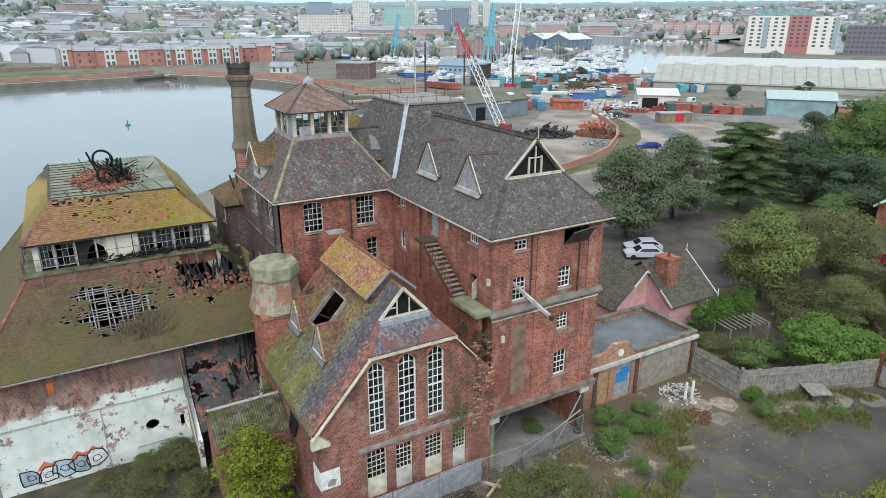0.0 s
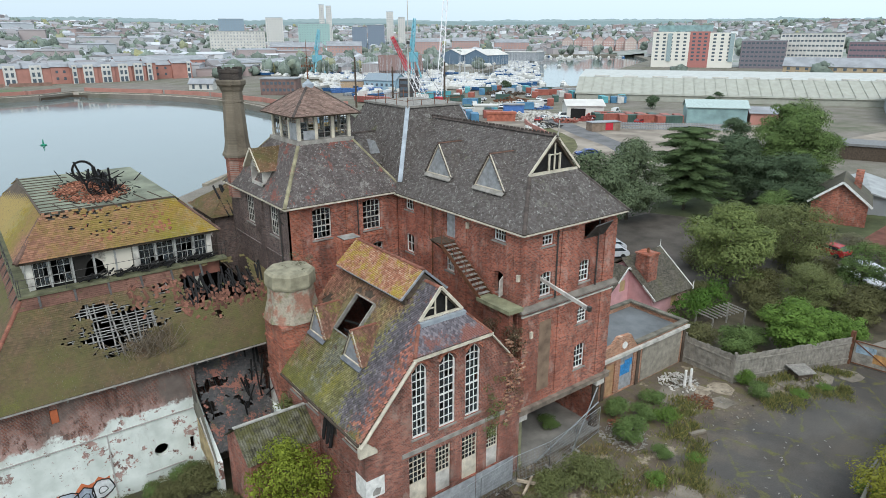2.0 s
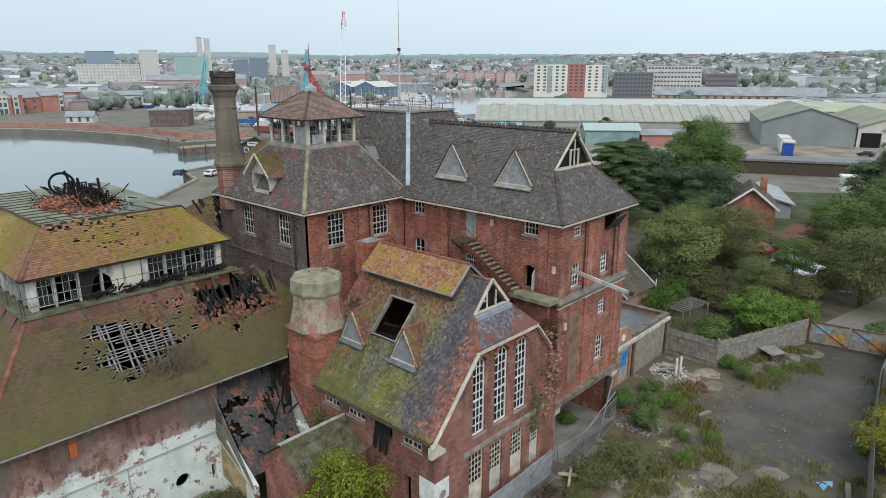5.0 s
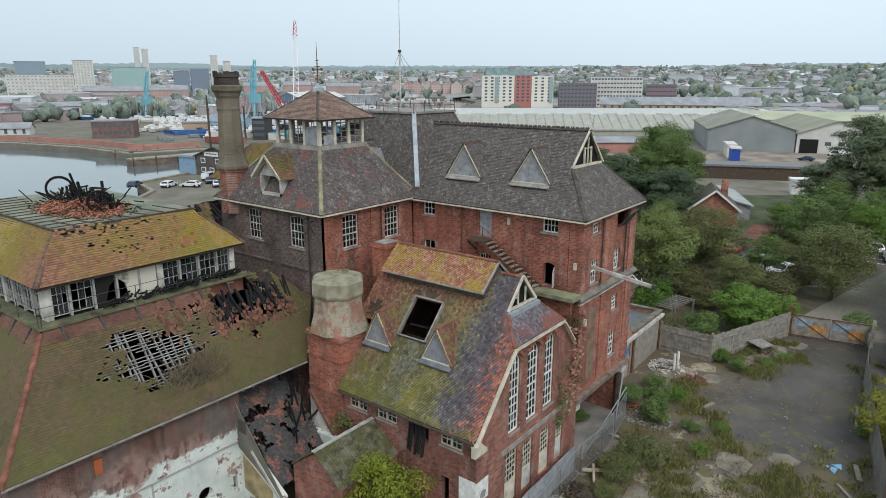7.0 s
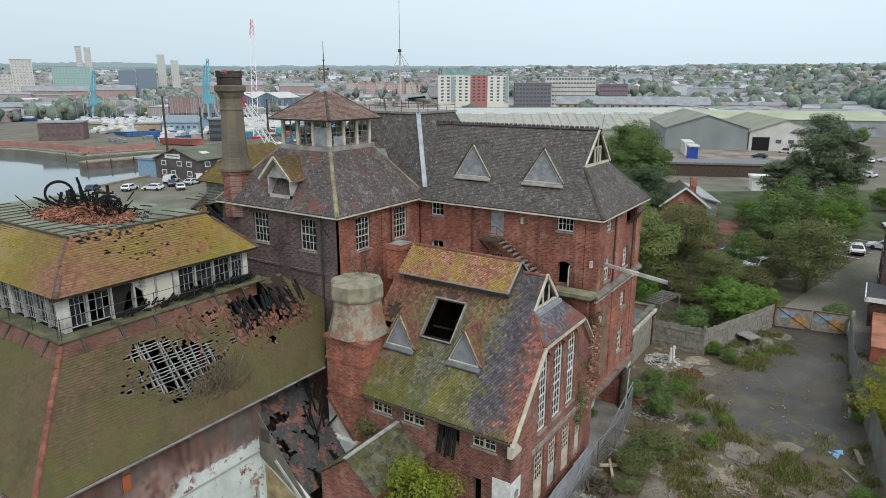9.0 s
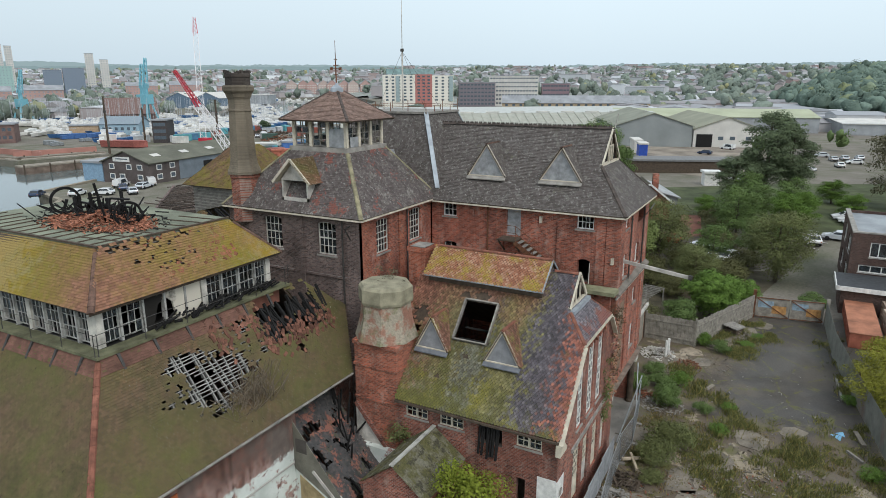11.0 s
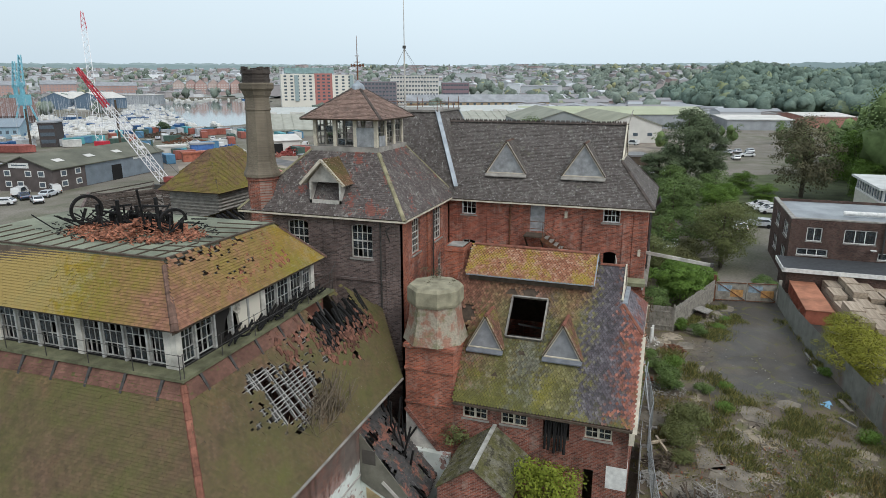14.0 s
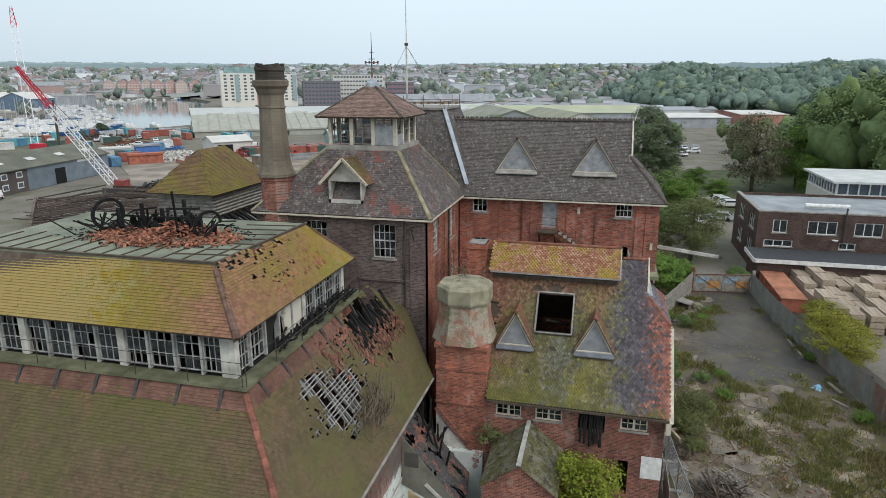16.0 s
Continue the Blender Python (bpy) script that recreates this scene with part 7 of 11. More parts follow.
for i in range(150):
    sp.append((rng.uniform(8, 27), rng.uniform(10, 26.5), rng.uniform(0.3, 1.0), 55, rng.uniform(0.07, 0.2)))
for i in range(26):
    sp.append((rng.uniform(11, 20), rng.uniform(10.8, 14.5), rng.uniform(0.5, 1.1), 70, rng.uniform(0.3, 0.6)))
for i in range(30):
    sp.append((rng.uniform(3, 9), rng.uniform(26, 32), 0.7, 60, 0.5))
blades("dry_grass", sp, (0.185, 0.165, 0.07), "dry straw-coloured grass over rubble", 6)

# board fence, gates, sheet fence
FENCE = plain("silvered_fence_boards", (0.30, 0.275, 0.235), 0.9, var=0.4, scale=2.5, fine=14, island=0.35)


def board_fence(name, pts, h, label):
    f = thing(name, label, "fence", (*pts[0], 0))
    for (x0, y0), (x1, y1) in zip(pts[:-1], pts[1:]):
        L = math.hypot(x1 - x0, y1 - y0)
        n = int(L / 0.3)
        ux, uy = (x1 - x0) / L, (y1 - y0) / L
        for i in range(n):
            s = (i + 0.5) * L / n
            cx, cy = x0 + ux * s, y0 + uy * s
            w = L / n / 2 - 0.012
            t = 0.02
            hh = h + rng.uniform(-0.06, 0.06)
            a = [(cx - ux * w - uy * t, cy - uy * w + ux * t), (cx + ux * w - uy * t, cy + uy * w + ux * t), (cx + ux * w + uy * t, cy + uy * w - ux * t), (cx - ux * w + uy * t, cy - uy * w - ux * t)]
            part("board", MB().prism(a[::-1], 0.03, hh), FENCE, f)
        for z in (0.5, h - 0.5):
            part("rail", MB().beam((x0 + uy * 0.06, y0 - ux * 0.06, z), (x1 + uy * 0.06, y1 - ux * 0.06, z), 0.06, 0.1), FENCE, f)
        part("post", MB().box(x0 - 0.08, y0 - 0.08, 0, x0 + 0.08, y0 + 0.08, h + 0.25), FENCE, f)
    return f


board_fence("board_fence", [(39.9, 29.4), (39.75, 25.05), (50.3, 21.0)], 2.4, "tall silvered wooden board fence")
gate = thing("yard_gate", "double board gate with blue and orange painted patches", "gate", (51, 18, 0))
G0, G1 = Vector((50.45, 20.9, 0)), Vector((51.5, 14.75, 0))
gd = (G1 - G0)
for k in range(2):
    a, b = G0 + gd * (0.02 + 0.49 * k), G0 + gd * (0.49 + 0.49 * k)
    leaf = part("leaf", MB().beam(a + Vector((0, 0, 1.15)), b + Vector((0, 0, 1.15)), 0.05, 2.1), FENCE, gate)
    nn = Vector((-1, -0.17, 0)) * 0.06
    part("brace", MB().beam(a + nn + Vector((0, 0, 2.1)), b + nn + Vector((0, 0, 0.25)), 0.05, 0.08).beam(a + nn + Vector((0, 0, 0.2)), b + nn + Vector((0, 0, 0.2)), 0.05, 0.08).beam(a + nn + Vector((0, 0, 2.15)), b + nn + Vector((0, 0, 2.15)), 0.05, 0.08), RUST, leaf)
    c0, c1 = a.lerp(b, 0.05), a.lerp(b, 0.92)
    part("painted_patch", MB().beam(c0 + nn * 0.55 + Vector((0, 0, 1.5)), c0.lerp(c1, 0.55) + nn * 0.55 + Vector((0, 0, 1.5)), 0.01, 0.7), plain("faded_blue_paint", (0.30, 0.40, 0.48), 0.7, var=0.5, scale=3), leaf)
    part("painted_patch", MB().beam(c0.lerp(c1, 0.5) + nn * 0.7 + Vector((0, 0, 1.0)), c1 + nn * 0.7 + Vector((0, 0, 1.0)), 0.01, 0.8), plain("orange_ochre_paint", (0.50, 0.27, 0.10), 0.7, var=0.4, scale=3), leaf)
part("gate_post", MB().box(50.3, 20.85, 0, 50.6, 21.15, 2.9), RUST, gate)
part("gate_post", MB().box(51.4, 14.45, 0, 51.7, 14.75, 2.6), FENCE, gate)
n = Nodes("rust_streaked_sheet_metal")
sh_ = n.mix(n.ramp(n.noise(1.2, 5), [(0.3, 0.0), (0.7, 1.0)]), (0.17, 0.175, 0.155), (0.26, 0.265, 0.24))
sh_ = n.mix(n.math("MULTIPLY", n.step(n.noise(0.35, 5, None, 0.6, (1, 1, 0.3)), 0.5, 0.6), n.step(n.sep()[0], 38.0, 24.0)), sh_, n.mix(n.noise(4, 4), (0.16, 0.09, 0.07), (0.27, 0.15, 0.115)))
n.bump(n.noise(30, 3), 0.2, 0.01)
SHEET = n.done(sh_, 0.75, 0.1)
sf_ = thing("sheet_fence", "weathered corrugated sheet fence along the yard", "fence", (38, 13, 0))
pts = [(51.5, 14.7), (43, 14.3), (34.5, 13.2), (26, 11.9), (17.5, 10.6), (9, 9.3)]
for (x0, y0), (x1, y1) in zip(pts[:-1], pts[1:]):
    for k in range(4):
        s0, s1 = k / 4, (k + 1) / 4 - 0.004
        corrugated("sheet", (x0 + (x1 - x0) * s0, y0 + (y1 - y0) * s0, 0.05), (x0 + (x1 - x0) * s1, y0 + (y1 - y0) * s1, 0.05), (x0 + (x1 - x0) * s1, y0 + (y1 - y0) * s1, 2.3), (x0 + (x1 - x0) * s0, y0 + (y1 - y0) * s0, 2.3), SHEET, sf_, 0.2, 0.03)
    part("post", MB().box(x0 - 0.06, y0 - 0.2, 0, x0 + 0.06, y0 - 0.08, 2.4), TIMBER_DARK, sf_)
# steel mesh hoarding before the gable
heras = thing("site_fence", "bent steel mesh site fence before the gable", "fence", (14, 26.3, 0))


def mesh_panel(p, q, h=2.0):
    p, q = Vector(p), Vector(q)
    up = Vector((0, 0, h))
    f = MB().tube(p, p + up, 0.022, n=6).tube(q, q + up, 0.022, n=6).tube(p + up, q + up, 0.022, n=6).tube(p + Vector((0, 0, 0.1)), q + Vector((0, 0, 0.1)), 0.022, n=6)
    pan = part("panel_frame", f, STEEL, heras)
    w = MB()
    for i in range(1, 24):
        a = p.lerp(q, i / 24)
        w.beam(a + Vector((0, 0, 0.1)), a + up, 0.008, 0.008)
    for i in range(1, 9):
        w.beam(p + Vector((0, 0, h * i / 9)), q + Vector((0, 0, h * i / 9)), 0.008, 0.008)
    part("mesh", w, STEEL, pan)
    part("foot", MB().box(p.x - 0.12, p.y - 0.35, 0, p.x + 0.12, p.y + 0.35, 0.14), STONE, pan)


ends = [(9.2, 25.6), (12.2, 26.0), (15.2, 26.3), (18.2, 26.5), (20.8, 26.3), (23.5, 26.6), (26.3, 27.0)]
for a, b in zip(ends[:-1], ends[1:]):
    mesh_panel((*a, 0.02), (*b, 0.02))
part("sheeting", MB().box(9.3, 26.72, 0.1, 12.2, 26.75, 1.9).box(12.3, 26.82, 0.1, 15.2, 26.85, 1.8).box(15.3, 26.88, 0.1, 18.2, 26.91, 1.8), GREY_BOARD, heras)

# rubble, planks, beams and odds and ends


def heap(name, x, y, r, n, mat, label, size=0.25, h=0.4, long=1.0, z0=0.02, cat="rubble"):
    mm = MB()
    for i in range(n):
        g, rr = rng.uniform(0, 6.28), r * math.sqrt(rng.random())
        px, py = x + rr * math.cos(g), y + rr * math.sin(g)
        pz = z0 + h * (1 - rr / r) * rng.random() + 0.03
        d = Vector((rng.gauss(0, 1), rng.gauss(0, 1), rng.gauss(0, 0.3))).normalized() * size * long * rng.uniform(0.3, 1)
        c = Vector((px, py, pz + abs(d.z)))
        mm.beam(c - d, c + d, size * rng.uniform(0.25, 0.7), size * rng.uniform(0.15, 0.4))
    return tagged(part(name, mm, mat), label, cat, kind="stuff")


heap("plank_pile", 13.4, 23.2, 1.1, 70, TIMBER_GREY, "heap of grey splintered laths and planks", 0.1, 0.5, 9.0)
heap("plank_pile", 12.4, 23.8, 1.3, 60, TIMBER_DARK, "heap of dark broken planks on the ground", 0.16, 0.5, 7.0)
heap("debris_pile", 16.5, 25.6, 1.0, 90, TIMBER_DARK, "heap of splintered wood and rubble", 0.14, 0.35, 3.0)
heap("debris_pile", 14.6, 25.9, 0.9, 90, STONE, "heap of grey rubble", 0.16, 0.35, 1.5)
heap("rubble_heap", 35.2, 25.0, 1.1, 120, RUST, "low heap of brown rubble", 0.16, 0.3)
heap("rubble_heap", 36.5, 27.6, 1.5, 160, DIRTY_WHITE, "pale rubble and torn plaster by the shed", 0.18, 0.5)
heap("rubble_heap", 27.2, 25.6, 1.6, 200, STONE, "grey rubble by the column", 0.14, 0.3)
heap("brick_rubble", 28.2, 26.8, 0.8, 60, RED_TILE, "broken red bricks", 0.16, 0.3)
heap("scattered_rubble", 30, 22, 9, 70, STONE, "scattered stones over the yard", 0.12, 0.02)
heap("scattered_rubble", 17, 21, 8, 420, CONC, "scattered concrete fragments", 0.2, 0.05)
heap("scattered_rubble", 16.5, 17.5, 6, 500, STONE, "small stones and mortar over the old floor", 0.1, 0.02)
heap("scattered_rubble", 36, 24.6, 3.2, 160, CONC, "fragments on the sandy patch", 0.12, 0.02)
n = Nodes("spilt_sand")
SAND = n.done(n.mix(n.ramp(n.noise(1.5, 6, None, 0.65), [(0.35, 0.0), (0.65, 1.0)]), (0.19, 0.155, 0.115), (0.37, 0.31, 0.235)), 0.95, 0, 0.1)
for x, y, r in ((34.4, 25.6, 1.7), (36.6, 25.9, 1.5), (38.2, 25.2, 1.2)):
    tagged(part("sand_patch", slab_piece(x, y, r, 0.05), SAND), "flat spill of pale sand on the yard", "sand")
heap("brick_rubble", 14, 19, 7, 200, RED_TILE, "scattered brick fragments", 0.14, 0.03)
for k, (p, q, mt, lb) in enumerate((((19.2, 25.2, 0.25), (18.0, 26.3, 0.5), TIMBER_PALE, "pale sawn timber lying on debris"), ((17.6, 25.3, 0.3), (19.0, 26.0, 0.45), TIMBER_PALE, "pale sawn timber crossing another"), ((30.9, 23.0, 0.14), (32.1, 22.6, 0.14), CONC, "concrete kerb piece lying in the yard"),
                                 ((27.4, 13.0, 0.15), (29.2, 13.4, 0.15), CONC, "concrete post lying by the fence"), ((25.2, 13.2, 0.12), (26.3, 14.0, 0.12), TIMBER_GREY, "grey beam lying by the fence"), ((34, 13.9, 0.1), (38, 14.2, 0.12), TIMBER_GREY, "long plank lying by the fence"))):
    tagged(part("timber", MB().beam(p, q, 0.28 if mt is CONC else 0.14, 0.16), mt), lb, "timber")
for x, y in ((36.2, 26.9), (36.8, 26.8)):
    tagged(part("white_post", MB().tube((x, y, 0), (x, y, 1.5), 0.11, 0.1, 8), WHITE), "short white post standing in the rubble", "post")
hut = thing("low_hatch_box", "low collapsed timber box among rubble", "box", (44.8, 22.3, 0))
part("lid", MB().hexa([(43.7, 21.9, 0.7), (45.4, 21.3, 0.55), (45.9, 22.5, 0.75), (44.2, 23.2, 0.9), (43.7, 21.9, 0.78), (45.4, 21.3, 0.63), (45.9, 22.5, 0.83), (44.2, 23.2, 0.98)]), TIMBER_GREY, hut)
part("body", MB().prism([(44.0, 22.0), (45.3, 21.5), (45.7, 22.5), (44.3, 23.0)], 0.02, 0.55), TIMBER_DARK, hut)
heap("rubble_heap", 44.6, 21.8, 1.6, 140, CONC, "rubble round the low box", 0.2, 0.3)
tagged(part("blue_rag", MB().poly([(27.6, 14.3, 0.05), (28.2, 14.2, 0.15), (28.3, 14.9, 0.06)]).poly([(28.3, 14.0, 0.05), (28.9, 14.1, 0.12), (28.6, 14.6, 0.05)]), plain("blue_sheet", (0.20, 0.42, 0.60), 0.5)), "crumpled blue plastic sheet", "litter")
# hoist beam out of a window of the wing
hb = thing("hoist_beam", "long white steel beam sticking out of a window", "beam", (20.6, 27, 12.2))
part("beam", MB().beam((20.7, 28.2, 12.35), (20.2, 23.6, 11.9), 0.12, 0.2), DIRTY_WHITE, hb)
part("end_plate", MB().beam((20.215, 23.75, 11.93), (20.19, 23.55, 11.91), 0.18, 0.26), IRON, hb)

# ---------- undercroft and shed row ----------
shed = thing("flat_shed", "flat-roofed brick shed with parapet and painted doors", "building", (34.5, 32, 0))
SHY0, SHY1, SHX0, SHX1 = 29.55, 35.2, 27.3, 40.0
m = wall_sheet(MB(), "y", SHY0, 0.3, [(SHX0, 0), (SHX1, 0), (SHX1, 3.5), (33.4, 3.5), (32.6, 4.6), (31.2, 4.7), (30.6, 4.2), (29.4, 4.1), (28.6, 3.9), (SHX0, 3.8)], [rect(30.0, 31.0, 0.1, 2.7), rect(31.6, 33.2, 0.1, 2.9)])
part("wall", m, BRICK_PALE, shed, "pale orange brick front with broken top edge")
part("wall", MB().box(SHX1 - 0.3, SHY0 + 0.31, 0, SHX1, SHY1, 3.5).box(SHX0, SHY1 - 0.3, 0, SHX1 - 0.31, SHY1, 3.5), BRICK_PALE, shed)
part("door", MB().box(30.0, SHY0 + 0.1, 0.1, 31.0, SHY0 + 0.16, 2.7), plain("tan_plywood_door", (0.42, 0.26, 0.14), 0.8, var=0.35), shed)
part("door", MB().box(31.6, SHY0 + 0.1, 0.1, 33.2, SHY0 + 0.16, 2.9), GREY_BOARD, shed)
part("painted_patch", MB().box(31.75, SHY0 + 0.08, 1.3, 32.9, SHY0 + 0.099, 2.2).box(32.2, SHY0 + 0.07, 1.9, 33.1, SHY0 + 0.08, 2.5), plain("bright_blue_paint", (0.05, 0.25, 0.55), 0.7, var=0.4, scale=6), shed, "blue painted scrawl as plain shapes")
part("roller_panel", MB().box(34.2, SHY0 - 0.03, 0.1, 39.3, SHY0 - 0.002, 2.9), plain("buff_boarding", (0.30, 0.27, 0.22), 0.85, var=0.35), shed)
part("white_disc", MB().tube((31.9, SHY0 - 0.06, 3.9), (31.9, SHY0 - 0.002, 3.9), 0.28, 0.28, 16), WHITE, shed)
part("roof", MB().box(SHX0, SHY0 + 0.31, 3.0, SHX1 - 0.31, SHY1 - 0.31, 3.15), plain("grey_felt", (0.16, 0.17, 0.175), 0.7, var=0.35, scale=0.5), shed, "grey felted flat roof with moss")
part("coping", MB().box(33.4, SHY0 - 0.08, 3.502, SHX1 + 0.08, SHY0 + 0.38, 3.66).box(SHX1 - 0.38, SHY0 + 0.381, 3.502, SHX1 + 0.08, SHY1 + 0.05, 3.66).box(SHX0, SHY1 - 0.35, 3.502, SHX1 - 0.381, SHY1 + 0.05, 3.66), plain("mossy_dark_coping", (0.185, 0.17, 0.135), 0.92, var=0.5, scale=1.2), shed)
part("eaves_band", MB().box(SHX0, SHY0 - 0.25, 3.1, SHX1 + 0.1, SHY0 - 0.031, 3.35), DIRTY_WHITE, shed)
for x in (29.6, 33.7, 39.7):
    part("pier", MB().box(x - 0.16, SHY0 - 0.1, 0, x + 0.16, SHY0 - 0.032, 3.1), TIMBER_DARK, shed)

# ---------- the pink cottage ----------
cot = thing("pink_cottage", "pink rendered cottage with mossy tiled gables", "house", (44, 38, 0))
PINK = plain("pink_render", (0.62, 0.36, 0.37), 0.85, var=0.2, scale=1.0)
# main range: ridge along x
CYR, CZR = 39.2, 5.6
part("wall", wall_sheet(MB(), "y", 35.6, 0.3, [(44.0, 0), (49.4, 0), (49.4, 2.75), (44.0, 2.75)], [rect(47.0, 47.9, 1.0, 2.4)]), PINK, cot)
part("wall", wall_sheet(MB(), "x", 49.4, -0.3, [(35.91, 0), (43.0, 0), (43.0, 2.6), (CYR, 5.3), (35.91, 2.75)], []), PINK, cot)
part("wall", wall_sheet(MB(), "x", 44.0, 0.3, [(35.91, 0), (43.0, 0), (43.0, 2.6), (CYR, 5.3), (35.91, 2.75)], []), PINK, cot)
part("boarded_window", MB().box(47.0, 35.65, 1.0, 47.9, 35.72, 2.4), plain("yellow_boarded_window", (0.50, 0.36, 0.17), 0.8), cot)
e0, e1, e2, e3 = (43.7, 35.1, 2.45), (49.8, 35.1, 2.45), (49.8, CYR, CZR), (43.7, CYR, CZR)
f0, f1 = (49.8, 43.4, 2.45), (43.7, 43.4, 2.45)
roof_part("roof", [plane_tiles(e0, e1, e2, e3, seed=500), plane_tiles(f0, f1, e3, e2, seed=501)], ROOF_PINK, cot)
part("roof_deck", MB().slab([e0, e1, e2, e3], 0.1).slab([f0, f1, e3, e2], 0.1), TIMBER_DARK, cot)
part("bargeboard", MB().beam(e1, e2, 0.06, 0.18).beam(f0, e2, 0.06, 0.18).beam(e0, (43.7, 36.6, 3.6), 0.06, 0.18), WHITE, cot, "white barge board")
part("finial", MB().tube((49.8, CYR, CZR), (49.8, CYR, CZR + 0.7), 0.05, 0.02, 6), WHITE, cot)
part("finial", MB().tube((49.8, 35.1, 2.3), (49.8, 35.1, 3.1), 0.06, 0.04, 6), WHITE, cot)
part("chimney", MB().box(44.5, 36.7, 2.0, 45.9, 38.2, 6.2), BRICK_RED, cot)
part("chimney_cap", MB().box(44.4, 36.6, 6.202, 46.0, 38.3, 6.36), BRICK_ORANGE, cot)
part("chimney_pot", MB().tube((45.2, 37.4, 6.36), (45.2, 37.4, 6.8), 0.14, 0.12, 8), RUST, cot)
# cross range with its small gable, and a long slope to one side
part("wall", wall_sheet(MB(), "y", 38.4, 0.3, [(40.4, 0), (43.99, 0), (43.99, 4.6), (43.5, 4.85), (42.6, 3.9), (40.4, 2.2)], [rect(42.7, 43.5, 2.6, 3.7)]), PINK, cot)
part("boarded_window", MB().box(42.7, 38.45, 2.6, 43.5, 38.5, 3.7), plain("ochre_board", (0.45, 0.34, 0.18), 0.8), cot)
g0_, g1_, g2_, g3_ = (39.6, 46.4, 1.9), (39.6, 38.1, 1.9), (43.5, 38.1, 5.0), (43.5, 46.4, 5.0)
h0_, h1_ = (45.6, 38.1, 3.2), (45.6, 46.4, 3.2)
roof_part("roof", [plane_tiles(g0_, g1_, g2_, g3_, seed=502), plane_tiles(h0_, h1_, g3_, g2_, seed=503)], ROOF_PINK, cot)
part("roof_deck", MB().slab([g0_, g1_, g2_, g3_], 0.1).slab([h0_, h1_, g3_, g2_], 0.1), TIMBER_DARK, cot)
part("bargeboard", MB().beam((42.0, 38.05, 3.75), g2_, 0.06, 0.16).beam(g2_, (44.6, 38.05, 4.0), 0.06, 0.16), WHITE, cot)
part("finial", MB().tube((43.5, 46.4, 4.9), (43.5, 46.4, 5.9), 0.05, 0.02, 6), WHITE, cot)
part("wall", MB().box(40.0, 38.71, 0, 40.3, 46.2, 1.95).box(40.3, 45.9, 0, 45.3, 46.2, 3.0), PINK, cot)
part("chimney", MB().box(37.6, 39.2, 0, 38.4, 40.0, 4.4), BRICK_ORANGE, cot)
# pergola
per = thing("pergola", "bare grey timber pergola beside a hedge", "pergola", (48, 31, 0))
for x, y in ((45.6, 30.4), (49.6, 29.6), (45.9, 32.2), (49.9, 31.4)):
    part("post", MB().box(x - 0.06, y - 0.06, 0, x + 0.06, y + 0.06, 1.9), TIMBER_GREY, per)
for i in range(9):
    s = i / 8
    part("slat", MB().beam((45.5 + 4.1 * s, 30.3 - 0.8 * s, 1.95), (45.9 + 4.1 * s, 32.4 - 0.8 * s, 1.95), 0.07, 0.1), TIMBER_GREY, per)

# ---------- trees and shrubs ----------


def leaf_material(name, col, var=0.16, spec=0.08):
    n = Nodes(name)
    c = n.ramp(n.island(), [(0.0, tuple(v * (1 - var) for v in col)), (0.55, col), (1.0, (min(1, col[0] * 1.25), min(1, col[1] * 1.22), col[2] * 1.15))])
    c = n.mix(0.7, c, n.ramp(n.noise(0.7, 4, None, 0.6), [(0.3, 0.5), (0.7, 1.3)]), "MULTIPLY")
    n.b.inputs["Subsurface Weight"].default_value = 0.0
    return n.done(c, 0.65, 0, spec)


BARK = plain("bark", (0.10, 0.085, 0.065), 0.95, var=0.5, scale=4, fine=20)
LEAF_DARK = leaf_material("dark_evergreen_leaves", (0.078, 0.112, 0.062))
LEAF_MID = leaf_material("mid_green_leaves", (0.105, 0.155, 0.05))
LEAF_GREY = leaf_material("grey_green_leaves", (0.105, 0.135, 0.075))
LEAF_LIGHT = leaf_material("fresh_green_leaves", (0.105, 0.175, 0.035))
LEAF_YELLOW = leaf_material("yellowing_leaves", (0.20, 0.20, 0.03))
LEAF_OLIVE = leaf_material("olive_bramble_leaves", (0.125, 0.14, 0.055))
LEAF_HEDGE = leaf_material("hedge_leaves", (0.06, 0.115, 0.02))


def leaves(clumps, size, per, seed, droop=0.0):
    """Leaf blades scattered over uneven clumps (x, y, z, r, flat)."""
    rg = np.random.default_rng(seed)
    out = []
    for x, y, z, r, fl in clumps:
        n = max(6, int(2.2 * per * r * r))
        d = rg.normal(0, 1, (n, 3))
        d[:, 2] = np.where(rg.random(n) < 0.72, np.abs(d[:, 2]), d[:, 2])
        d /= np.linalg.norm(d, axis=1)[:, None]
        rad = r * rg.uniform(0.62, 1.08, n)
        p = d * rad[:, None] * (1, 1, fl) + (x, y, z)
        # blades face roughly outwards, tilted at random
        nn = d + rg.normal(0, 0.28, (n, 3)) + (0, 0, 0.35)
        nn /= np.linalg.norm(nn, axis=1)[:, None]
        a = np.cross(nn, rg.normal(0, 1, (n, 3)))
        a /= np.linalg.norm(a, axis=1)[:, None]
        b = np.cross(nn, a)
        s = size * 0.85 * rg.uniform(0.6, 1.3, n)[:, None]
        out.append(np.stack([p - a * s * 0.5, p + b * s * 0.32, p + a * s * 0.5, p - b * s * 0.32], 1).reshape(-1, 3))
    v = np.concatenate(out)
    f = np.arange(len(v)).reshape(-1, 4)
    me = bpy.data.meshes.new("crown")
    me.from_pydata(v.tolist(), [], f.tolist())
    me.update()
    return me


